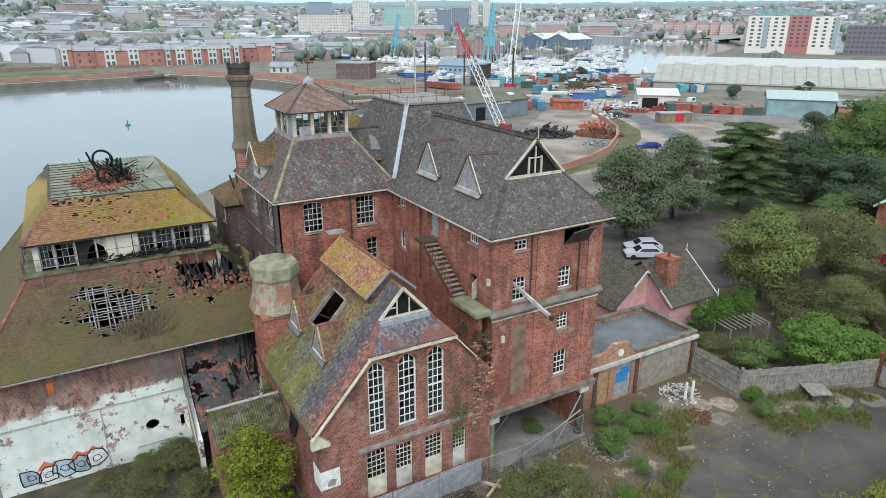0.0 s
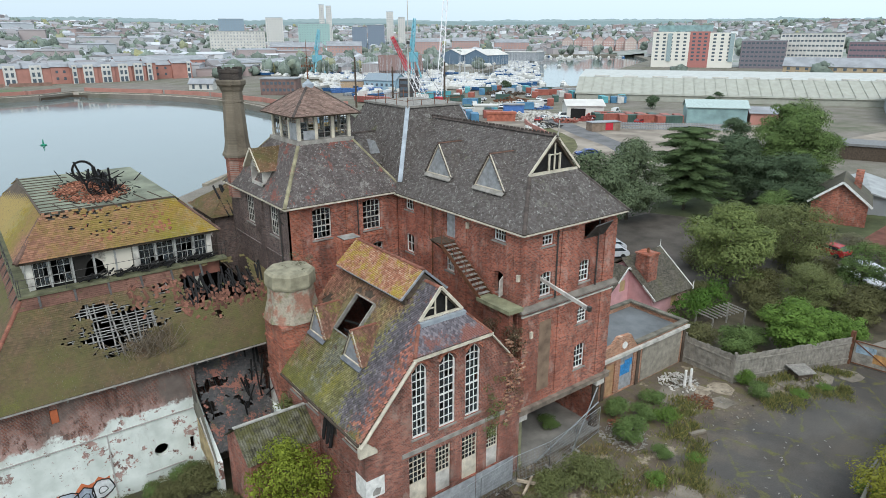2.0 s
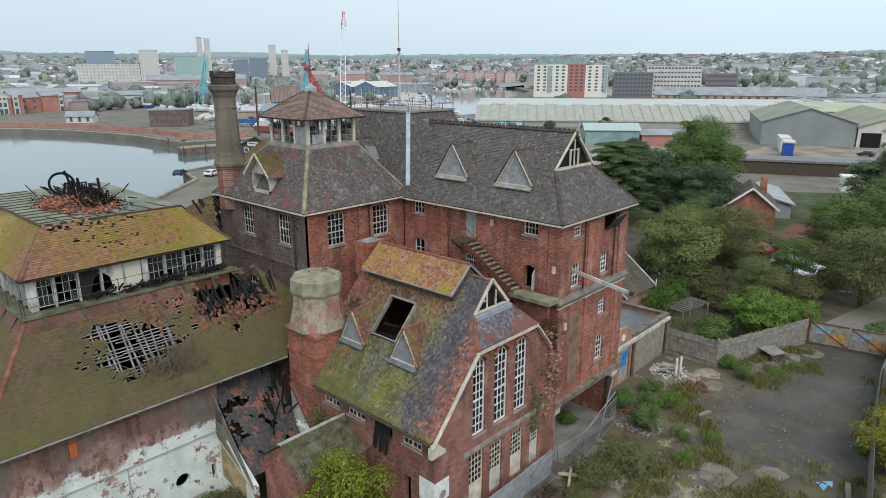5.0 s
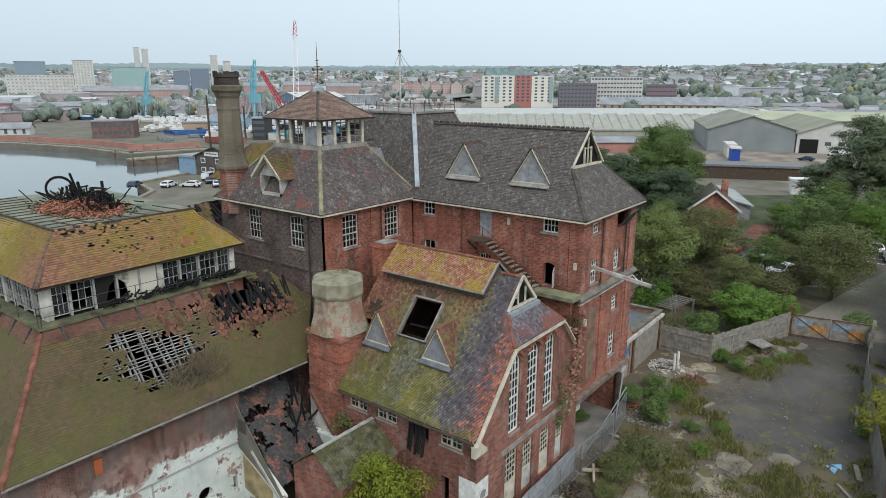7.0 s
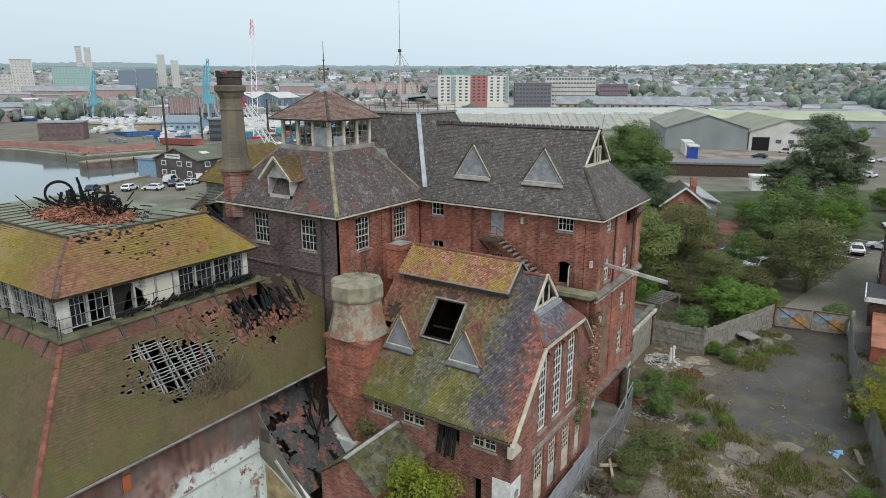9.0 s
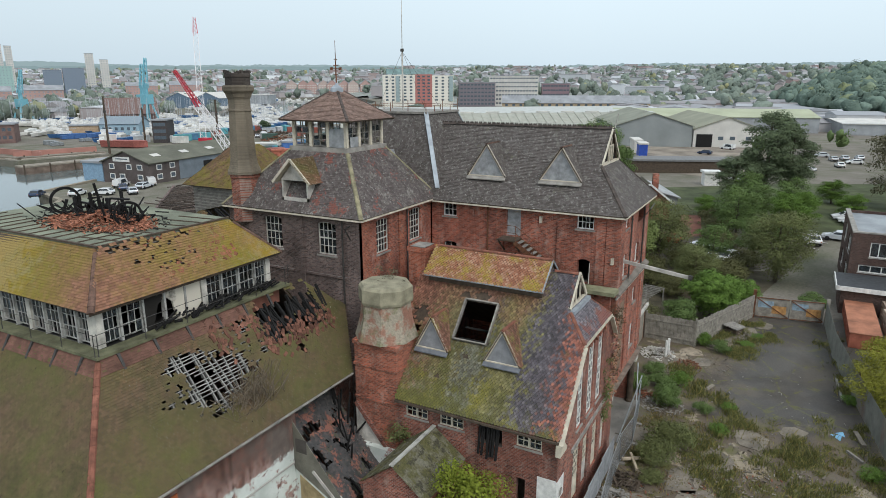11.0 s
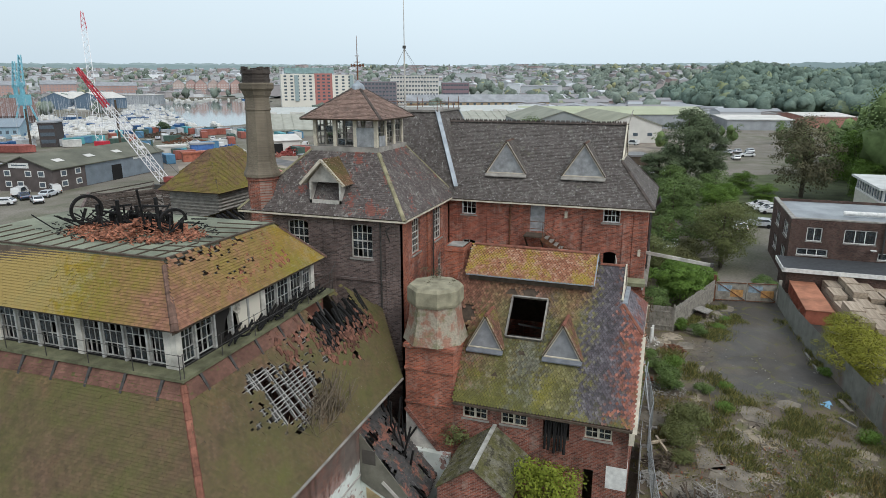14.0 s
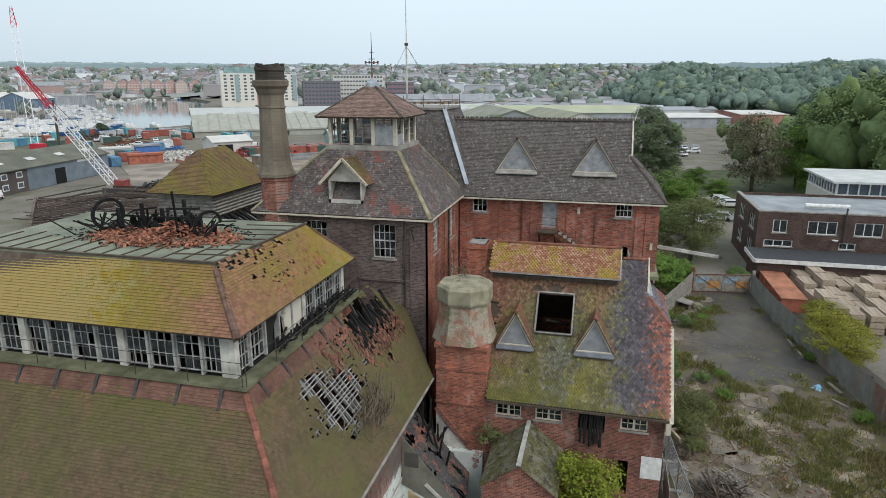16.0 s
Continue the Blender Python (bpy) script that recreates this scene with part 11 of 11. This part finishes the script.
for x0, y0, x1, y1, w in ((84, 209, 112, 207, 5), (92, 236, 118, 228, 4)):
    jt = thing("jetty", "old stone and timber jetty at the river edge", "jetty", (x0, y0, -2), group="jetties")
    part("deck", MB().beam((x0, y0, 0.1), (x1, y1, 0.1), w, 0.4), plain("worn_jetty_deck", (0.30, 0.26, 0.21), 0.9, var=0.4, scale=0.4), jt)
    part("face", MB().beam((x0, y0, -1.4), (x1, y1, -1.4), w - 0.3, 2.6), plain("tide_stained_facing", (0.20, 0.15, 0.12), 0.9, var=0.5, scale=0.5), jt)
    for k in range(5):
        s_ = k / 4
        part("post", MB().tube((x0 + (x1 - x0) * s_, y0 + (y1 - y0) * s_ - w / 2, -3), (x0 + (x1 - x0) * s_, y0 + (y1 - y0) * s_ - w / 2, 0.7), 0.2, n=7), TIMBER_DARK, jt)
buoy = thing("buoy", "small green buoy on the river", "buoy", (14.9, 205, -2))
part("float", MB().lathe(14.9, 205.3, [(0.7, -2.3), (0.8, -1.8), (0.25, -1.6), (0.1, -0.5), (0.02, -0.4)], 10), plain("buoy_green", (0.03, 0.25, 0.15), 0.5), buoy)

# the louvred loading tower behind the lantern, and the burnt-out sheds
lt = thing("loading_tower", "boarded loading tower with a mossy hipped roof", "building", (23, 61, 0))
LTX0, LTX1, LTY0, LTY1 = 19.6, 27.5, 59.2, 63.8
part("wall", MB().box(LTX0, LTY0, 5, LTX1, LTY1, 14.6), TIMBER_GREY, lt)
m = MB()
for i in range(9):
    z = 12.4 + i * 0.25
    m.hexa([(LTX0 - 0.15, LTY0 - 0.15, z), (LTX1, LTY0 - 0.15, z), (LTX1, LTY0 - 0.001, z + 0.1), (LTX0 - 0.15, LTY0 - 0.001, z + 0.1), (LTX0 - 0.15, LTY0 - 0.15, z + 0.04), (LTX1, LTY0 - 0.15, z + 0.04), (LTX1, LTY0 - 0.001, z + 0.14), (LTX0 - 0.15, LTY0 - 0.001, z + 0.14)])
    m.box(LTX0 - 0.12, LTY0, z, LTX0 - 0.001, LTY1, z + 0.05)
part("louvre", m, TIMBER_GREY, lt)
q = [(LTX0 - 0.6, LTY0 - 0.6, 14.6), (LTX1 + 0.6, LTY0 - 0.6, 14.6), (LTX1 + 0.6, LTY1 + 0.6, 14.6), (LTX0 - 0.6, LTY1 + 0.6, 14.6)]
r0_, r1_ = (LTX0 + 2.2, 61.5, 17.6), (LTX1 - 2.2, 61.5, 17.6)
roof_part("roof", [plane_tiles(q[0], q[1], r1_, r0_, seed=801), plane_tiles(q[2], q[3], r0_, r1_, seed=802), plane_tiles(q[3], q[0], r0_, r0_, seed=803), plane_tiles(q[1], q[2], r1_, r1_, seed=804)], tilemat("tiles_yellow_with_moss", [(0.0, (0.11, 0.07, 0.045)), (1.0, (0.20, 0.115, 0.07))], [((0.185, 0.16, 0.028), 0.40, 0.62, 0.3, 0.9), ((0.08, 0.07, 0.03), 0.55, 0.7, 0.6, 0.5)]), lt)
m = MB().slab([q[0], q[1], r1_, r0_], 0.1).slab([q[2], q[3], r0_, r1_], 0.1).slab([q[3], q[0], r0_], 0.1).slab([q[1], q[2], r1_], 0.1)
part("roof_deck", m, TIMBER_DARK, lt)
# low roof between hall and tower: mossy at its west hip, bare charred rafters beside it
lk = thing("link_shed", "small brick link building with a half-burnt mossy roof", "building", (14, 54, 0))
LK = [(9.7, 51.6, 12.5), (18.6, 51.6, 12.5), (18.6, 57.6, 12.5), (9.7, 57.6, 12.5)]
k0_, k1_ = (12.2, 54.6, 14.4), (18.6, 54.6, 14.4)
part("wall", wall_sheet(MB(), "x", 10.0, 0.3, [(51.9, 0), (57.3, 0), (57.3, 12.4), (51.9, 12.4)], [rect(52.9, 53.9, 10.8, 12.0)]), BRICK_SOOT, lk)
part("wall", MB().box(10.31, 51.9, 0, 18.5, 52.2, 12.4).box(10.31, 57.0, 0, 18.5, 57.3, 12.4), BRICK_SOOT, lk)
window(lk, "x", 10.0, 1, 52.9, 53.9, 10.8, 12.0, 3, 3, 0, WHITE, 0.4, seed=950)
roof_part("roof", [plane_tiles(LK[3], LK[0], k0_, k0_, seed=951), plane_tiles(LK[2], LK[3], k0_, k1_, seed=952), plane_tiles(LK[0], (11.3, 51.6, 12.5), (12.6, 54.6, 14.4), k0_, seed=953)], ROOF_MOSS, lk)
m = MB()
for i in range(20):
    x = 11.0 + i * 0.38
    m.beam((x, 51.6, 12.45), (x + 0.15 * math.sin(i * 2.3), 54.6, 14.3), 0.11, 0.15)
part("burnt_rafter", m, CHAR_AND_UNLIT, lk)
burnt = thing("burnt_sheds", "burnt-out riverside sheds with rows of charred fallen rafters", "ruin", (50, 110, 0))
fb_ = Frame(36, 96, 44)
rng = random.Random(66)
for u0, v0, u1, v1, h in ((0, -0.4, 46, 0, 3.0), (0, -24, 46, -23.6, 2.4), (0, -23.5, 0.4, -0.5, 3.2), (46, -23.5, 46.4, -0.5, 2.6), (22, -23.5, 22.4, -0.5, 2.8)):
    part("wall", fb_.box(MB(), u0, v0, 0, u1, v1, h), BRICK_SOOT, burnt)
m = MB()
for bay in (0, 1):
    for i in range(44):
        u = bay * 23 + 0.6 + i * 0.5 + rng.uniform(-0.2, 0.2)
        for a, b in ((-23.4, -12.5), (-11.5, -0.6)):
            if rng.random() < 0.7:
                z0, z1 = (2.6, rng.uniform(2.4, 4.4)) if a < -15 else (rng.uniform(2.4, 4.4), 2.9)
                m.beam(fb_.at(u, a, z0), fb_.at(u + rng.gauss(0, 0.8), b, z1), 0.14, 0.2)
for i in range(150):
    u, v = rng.uniform(0, 46), rng.uniform(-23, -1)
    g, l = rng.uniform(0, 6.28), rng.uniform(1.0, 3.5)
    m.beam(fb_.at(u, v, rng.uniform(2.2, 3.6)), fb_.at(u + l * math.cos(g), v + l * math.sin(g), rng.uniform(2.2, 3.8)), 0.14, 0.16)
ob = part("charred_rafter", m, plain("sooty_brown_timber", (0.12, 0.095, 0.08), 0.9, var=0.5, scale=3, island=0.9), burnt)
ob["kind"] = "stuff"
part("fallen_sheeting", fb_.box(MB(), 1, -23, 0.02, 45.5, -1, 1.9), plain("sooty_roof_sheeting", (0.22, 0.19, 0.16), 0.9, var=0.5, scale=0.4), burnt)

# the gap between hall and kiln: collapsed roof and broken walls
gapw = thing("collapsed_lean_to", "collapsed tiled lean-to between hall and kiln stack", "ruin", (6, 39, 0))
s0, s1, s2, s3 = Vector((3.95, 36.6, 2.6)), Vector((8.0, 37.2, 2.2)), Vector((8.3, 41.2, 6.4)), Vector((3.97, 41.2, 6.6))


def hole_g(u, v):
    return (nz2(u, v, 1.1, 9.0) + 0.55 * nz2(u, v, 4.0, 2.0) > 0.34) & (v < 4.6)


roof_part("roof", [plane_tiles(s0, s1, s2, s3, seed=900, hole=hole_g)], tilemat("sooty_tiles_with_red", [(0.0, (0.062, 0.062, 0.063)), (0.7, (0.088, 0.086, 0.085)), (1.0, (0.15, 0.13, 0.12))], [((0.30, 0.13, 0.095), 0.56, 0.585, 1.1, 0.9), ((0.11, 0.115, 0.05), 0.6, 0.7, 0.9, 0.6)]), gapw)
m = MB()
for k in np.linspace(0.03, 0.97, 12):
    m.beam(s0.lerp(s1, k) - Vector((0, 0, 0.1)), s3.lerp(s2, k) - Vector((0, 0, 0.1)), 0.07, 0.12)
part("rafter", m, CHAR_AND_UNLIT, gapw)
part("wall_panel", MB().hexa([(3.66, 36.1, 2.2), (3.698, 36.1, 2.2), (3.698, 39.58, 4.0), (3.66, 39.58, 4.0), (3.66, 36.1, 2.45), (3.698, 36.1, 2.45), (3.698, 39.58, 6.6), (3.66, 39.58, 6.6)]), plain("olive_grey_sheeting", (0.20, 0.19, 0.155), 0.85, var=0.35, scale=1.2), gapw, "grey-olive sheeted side under the slope")
# no real opening: a dark plate whose colour imitates the shade inside
part("shadowed_hatch", MB().box(3.64, 38.75, 5.0, 3.659, 39.45, 5.75), DARK_ROOM, gapw)
part("ochre_plaster", MB().hexa([(3.67, 36.9, 1.0), (3.698, 36.9, 1.0), (3.698, 39.3, 1.6), (3.67, 39.3, 1.6), (3.67, 36.9, 2.4), (3.698, 36.9, 2.4), (3.698, 39.3, 3.7), (3.67, 39.3, 3.7)]), plain("stained_ochre_plaster", (0.46, 0.36, 0.20), 0.9, var=0.5, scale=1.4), gapw, "stained ochre plaster")
part("torn_batten", MB().beam((3.62, 36.2, 2.2), (3.62, 38.4, 4.2), 0.05, 0.16), DIRTY_WHITE, gapw)
rg_g = random.Random(15)
stud = MB()
for k in range(16):
    x, y = rg_g.uniform(6.3, 8.2), rg_g.uniform(38.2, 41.0)
    z = 2.2 + (y - 36.6) * 0.9
    stud.beam((x, y, z - rg_g.uniform(0.6, 1.6)), (x + rg_g.gauss(0, 0.5), y + rg_g.gauss(0, 0.5), z + rg_g.uniform(0.4, 1.7)), 0.08, 0.08)
for q in islands(stud):
    part("charred_post", q, CHAR_AND_UNLIT, gapw)
part("side_wall", MB().hexa([(3.7, 36.0, 0), (3.95, 36.0, 0), (3.95, 39.6, 0), (3.7, 39.6, 0), (3.7, 36.0, 2.4), (3.95, 36.0, 2.4), (3.95, 39.6, 4.9), (3.7, 39.6, 4.9)]), WHITEWASH, gapw)
part("loose_board", MB().beam((7.6, 39.5, 3.0), (8.1, 41.0, 8.2), 0.12, 0.06).beam((7.9, 39.0, 2.0), (8.3, 41.1, 7.4), 0.14, 0.06).beam((7.3, 39.7, 2.0), (7.5, 41.1, 7.8), 0.1, 0.06), CHAR_AND_UNLIT, gapw)

# far houses, far woods and hills
rng = random.Random(101)
# wall and roof tones greyed and cooled, with distance haze painted in
HOUSE = Nodes("hazed_house_walls")
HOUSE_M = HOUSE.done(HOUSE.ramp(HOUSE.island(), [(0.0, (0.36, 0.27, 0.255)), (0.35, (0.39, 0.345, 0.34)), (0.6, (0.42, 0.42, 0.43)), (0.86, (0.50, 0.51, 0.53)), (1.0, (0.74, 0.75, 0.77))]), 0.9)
ROOFS = Nodes("hazed_house_roofs")
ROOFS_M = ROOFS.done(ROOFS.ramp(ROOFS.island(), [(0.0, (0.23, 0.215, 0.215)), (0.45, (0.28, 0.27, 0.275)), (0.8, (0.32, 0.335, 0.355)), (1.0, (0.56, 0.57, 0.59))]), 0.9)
hw_, hr_ = MB(), MB()


def far_z(x, y):
    """The lie of the far land: level near the water, rising to the west and north-east."""
    d = math.hypot(x, y)
    z = 0.0
    az = math.degrees(math.atan2(y, x))
    d0 = 640 + 420 * smooth(1 - max(0.0, abs(az - 55) - 14) / 12)
    if d > d0:
        z += min(46, (d - d0) * 0.055)
    if y > 520 and x < 150:
        z += min(34, (y - 520) * 0.085) * min(1, (150 - x) / 200)
    return z


def far_house(x, y, a, w, d, h, rise):
    f_ = Frame(x, y, a)
    z = far_z(x, y)
    f_.box(hw_, 0, 0, z - 4, w, d, z + h)
    p = [f_.at(-0.4, -0.4, z + h), f_.at(w + 0.4, -0.4, z + h), f_.at(w + 0.4, d + 0.4, z + h), f_.at(-0.4, d + 0.4, z + h), f_.at(-0.4, d / 2, z + h + rise), f_.at(w + 0.4, d / 2, z + h + rise)]
    k = len(hr_.v)
    hr_.v += p
    hr_.f += [(k, k + 1, k + 5, k + 4), (k + 2, k + 3, k + 4, k + 5), (k + 3, k, k + 4), (k + 1, k + 2, k + 5), (k + 3, k + 2, k + 1, k)]


for k in range(4200):
    g = radians(rng.uniform(8, 118))
    dist = 480 + 1600 * rng.random() ** 1.3
    x, y = dist * math.cos(g), dist * math.sin(g)
    near = np.array([[x + a, y + b] for a in (-30, 0, 35) for b in (-30, 0, 35)])
    if inside(near, DOCK).any() or (380 < x < 800 and 200 < y < 560 and dist < 900):
        continue
    if y < 130 and x < 560:
        continue
    if 50 < math.degrees(g) < 72 and dist < 1050 and rng.random() < 0.7:
        continue
    big = rng.random() < 0.12
    far_house(x, y, rng.choice((-6, 34, 84, -40)) + rng.uniform(-8, 8), rng.uniform(14, 46) if big else rng.uniform(7, 14), rng.uniform(10, 24) if big else rng.uniform(8, 11), rng.uniform(4, 13) if big else rng.uniform(5, 8), 1.2 if big else rng.uniform(2, 3.5))
for k in range(420):
    x, y = rng.uniform(-520, 60), rng.uniform(500, 760)
    far_house(x, y, rng.choice((-8, 82)) + rng.uniform(-8, 8), rng.uniform(6, 12), 8, rng.uniform(4.5, 6), 2.6)
block("pale_unit", "low white-roofed industrial unit", 318, 2, -77, 30, 46, 5, SHED_GREY, "gable", PALE_WALL, 1.2)
block("pale_unit", "low white-roofed industrial unit", 348, -36, -77, 24, 46, 5.5, FAR_BRICK, "gable", PALE_WALL, 1.2)
block("white_office", "long white two-storey office with window strips", 601, 44, -78, 45, 14, 9, PALE_WALL, "flat", PALE_WALL, 0, 12, 2, 3, 1.4)
for k in range(70):
    x, y = rng.uniform(360, 640), rng.uniform(-30, 130)
    far_house(x, y, rng.choice((10, 100)) + rng.uniform(-5, 5), rng.uniform(14, 50), rng.uniform(12, 30), rng.uniform(4, 8), 1.5)
for k in range(170):
    g, dist = radians(rng.uniform(-5, 14)), rng.uniform(620, 1900)
    far_house(dist * math.cos(g), dist * math.sin(g), rng.uniform(-60, 60), rng.uniform(8, 22), rng.uniform(8, 11), rng.uniform(5, 8), 3)
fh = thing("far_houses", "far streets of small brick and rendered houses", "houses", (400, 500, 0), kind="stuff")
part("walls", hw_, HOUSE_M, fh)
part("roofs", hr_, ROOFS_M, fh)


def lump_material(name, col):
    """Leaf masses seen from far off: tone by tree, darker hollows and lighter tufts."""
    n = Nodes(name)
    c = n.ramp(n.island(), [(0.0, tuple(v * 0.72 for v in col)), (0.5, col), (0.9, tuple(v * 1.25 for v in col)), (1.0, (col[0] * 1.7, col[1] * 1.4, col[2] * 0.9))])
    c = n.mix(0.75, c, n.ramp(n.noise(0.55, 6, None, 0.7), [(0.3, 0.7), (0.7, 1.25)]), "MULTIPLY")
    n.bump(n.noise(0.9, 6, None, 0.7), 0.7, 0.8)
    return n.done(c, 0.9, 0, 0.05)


def woods(name, label, spots, mat, seed, sub_, per_tree, fringe, size, per, core=1.0):
    """Many trees as uneven heaps of foliage clumps of different sizes."""
    rg = np.random.default_rng(seed)
    bm = bmesh.new()
    bmesh.ops.create_icosphere(bm, subdivisions=sub_, radius=1.0)
    bv = np.array([v.co[:] for v in bm.verts])
    bf = np.array([[v.index for v in f.verts] for f in bm.faces])
    bm.free()
    V, F, k = [], [], 0
    for x, y, z, h, r in spots:
        for j in range(per_tree):
            s = core if j == 0 else core * rg.uniform(0.4, 0.7)
            c = np.array([x, y, z + h * 0.5]) if j == 0 else np.array([x + rg.normal(0, r * 0.55), y + rg.normal(0, r * 0.55), z + h * rg.uniform(0.3, 0.85)])
            v = bv * (1 + rg.normal(0, 0.19, (len(bv), 1))) * np.array([r * s * 0.75, r * s * 0.75, min(h * 0.5, r) * s]) + c
            V.append(v)
            F.append(bf + k)
            k += len(bv)
    me = bpy.data.meshes.new(name)
    me.from_pydata(np.concatenate(V).tolist(), [], np.concatenate(F).tolist())
    me.polygons.foreach_set("use_smooth", [True] * len(me.polygons))
    me.update()
    ob = tagged(part(name, me, mat), label, "woods", kind="stuff")
    # ragged leafy fringe over the clumps
    rg2 = random.Random(seed)
    cl = []
    for x, y, z, h, r in spots:
        for j in range(fringe):
            q = rg2.uniform(0, 6.28)
            w = rg2.uniform(0.1, 0.85) * r
            cl.append((x + w * math.cos(q), y + w * math.sin(q), z + h * rg2.uniform(0.35, 0.95), r * rg2.uniform(0.3, 0.55), 0.8))
    tagged(part(name + "_twigs", leaves(cl, size, per, seed), mat), label, "woods", kind="stuff")
    return ob


spots = []
for k in range(2600):
    g = radians(rng.uniform(4, 118))
    dist = 450 + 1750 * rng.random() ** 1.1
    x, y = dist * math.cos(g), dist * math.sin(g)
    if inside(np.array([[x, y]]), DOCK)[0] or (y < 120 and x < 420) or (y < 530 and x < 140) or (380 < x < 640 and 200 < y < 480) or (x < 320 and y < 420):
        continue
    spots.append((x, y, far_z(x, y), rng.uniform(7, 14), rng.uniform(4, 8)))
for k in range(520):
    g, dist = radians(rng.uniform(-7, 15)), 600 + 1500 * rng.random() ** 1.2
    x, y = dist * math.cos(g), dist * math.sin(g)
    spots.append((x, y, far_z(x, y), rng.uniform(7, 14), rng.uniform(5, 9)))
for k in range(240):
    x, y = rng.uniform(-520, 140), rng.uniform(500, 800)
    spots.append((x, y, far_z(x, y), rng.uniform(6, 12), rng.uniform(4, 7)))
for k in range(60):
    spots.append((rng.uniform(135, 300), rng.uniform(420, 520), 0, rng.uniform(6, 11), rng.uniform(4, 6)))
# leaf colour paled and blued: distance haze is put into it
woods("far_trees", "scattered trees among the far streets", spots, lump_material("hazed_tree_leaves", (0.185, 0.22, 0.185)), 9, 2, 2, 2, 1.4, 1.2)
spots = []
for k in range(120):
    az = rng.uniform(-32, -14.2)
    d = rng.uniform(135, 230) if az < -17 else rng.uniform(165, 240)
    g = radians(az)
    spots.append((-22 + d * math.cos(g), 31 + d * math.sin(g), 0, (12 + 12 * smooth((-14 - az) / 4)) * rng.uniform(0.75, 1.05), rng.uniform(5, 8)))
for x, y, h in ((238, 6, 7), (250, -12, 8), (262, -30, 9), (222, -14, 9), (205, -10, 10), (166, -4, 7), (186, -22, 11), (270, 20, 8), (215, 30, 7)):
    spots.append((x, y, 0, h, h * 0.45))
woods("near_woods", "belt of mixed green trees behind the offices", spots, leaf_material("near_wood_leaves", (0.125, 0.175, 0.07)), 12, 2, 4, 13, 0.7, 5.5, 0.78)


def hill_z(x, y):
    """A wooded hill to the south-east, lower at its northern end."""
    az = math.degrees(math.atan2(y - 31, x + 22))
    d = math.hypot(y - 31, x + 22)
    return (23.5 + 3 * math.sin(az * 0.55 + 4.2)) * smooth((2.0 - az) / 7.0) * smooth((d - 360) / 320)


spots = []
for k in range(1900):
    az, d = radians(rng.uniform(-30, 1.0)), rng.uniform(300, 860)
    x, y = -22 + d * math.cos(az), 31 + d * math.sin(az)
    z = hill_z(x, y)
    if z < 3:
        continue
    spots.append((x, y, z, rng.uniform(8, 14), rng.uniform(5, 9)))
# hill foliage tinted blue-grey to imitate haze in its colour
woods("wooded_hill_trees", "thick green woods covering a hill", spots, lump_material("hazed_hill_leaves", (0.145, 0.195, 0.16)), 14, 2, 3, 2, 1.2, 1.6, 0.9)
m = MB()
nx_, ny_ = 60, 60
for i in range(nx_ + 1):
    for j in range(ny_ + 1):
        x, y = 150 + 900 * i / nx_, -560 + 640 * j / ny_
        m.v.append((x, y, hill_z(x, y) - 0.6))
for i in range(nx_):
    for j in range(ny_):
        k = i * (ny_ + 1) + j
        m.f.append((k, k + ny_ + 1, k + ny_ + 2, k + 1))
tagged(part("wooded_hill", m, plain("hill_ground", (0.15, 0.18, 0.12), 0.95)), "rounded hill under woods", "hill", kind="structure")
# rising ground beyond the river and the town
m = MB()
na, nb = 70, 34
for i in range(na + 1):
    for j in range(nb + 1):
        g, d = radians(-8 + 148 * i / na), 500 + 60 * j
        x, y = d * math.cos(g), d * math.sin(g)
        m.v.append((x, y, far_z(x, y) - (0.4 if far_z(x, y) < 0.2 else 0.0)))
for i in range(na):
    for j in range(nb):
        k = i * (nb + 1) + j
        if m.v[k + nb + 2][2] > 0.2:
            m.f.append((k, k + nb + 1, k + nb + 2, k + 1))
# slope colour is paled to imitate haze
n = Nodes("hazed_far_ground")
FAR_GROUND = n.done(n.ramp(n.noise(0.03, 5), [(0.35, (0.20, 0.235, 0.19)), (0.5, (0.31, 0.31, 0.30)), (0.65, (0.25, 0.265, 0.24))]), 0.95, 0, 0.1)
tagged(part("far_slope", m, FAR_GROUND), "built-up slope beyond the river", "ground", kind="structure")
# the skyline: low wooded ridges far off, haze put into their glowing colour
n_r = 900
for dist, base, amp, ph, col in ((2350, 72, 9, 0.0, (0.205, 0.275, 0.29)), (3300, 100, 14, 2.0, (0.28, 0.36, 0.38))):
    m = MB()
    for i in range(n_r + 1):
        g = radians(-45 + 190 * i / n_r)
        z = base + amp * noise.noise(Vector((i * 0.021 + ph, ph, 0))) + amp * 0.5 * noise.noise(Vector((i * 0.12, ph, 1))) + amp * 0.45 * noise.noise(Vector((i * 0.6, ph, 2)))
        m.v += [(dist * math.cos(g), dist * math.sin(g), -5), (dist * math.cos(g), dist * math.sin(g), z)]
    for i in range(n_r):
        m.f.append((2 * i, 2 * i + 2, 2 * i + 3, 2 * i + 1))
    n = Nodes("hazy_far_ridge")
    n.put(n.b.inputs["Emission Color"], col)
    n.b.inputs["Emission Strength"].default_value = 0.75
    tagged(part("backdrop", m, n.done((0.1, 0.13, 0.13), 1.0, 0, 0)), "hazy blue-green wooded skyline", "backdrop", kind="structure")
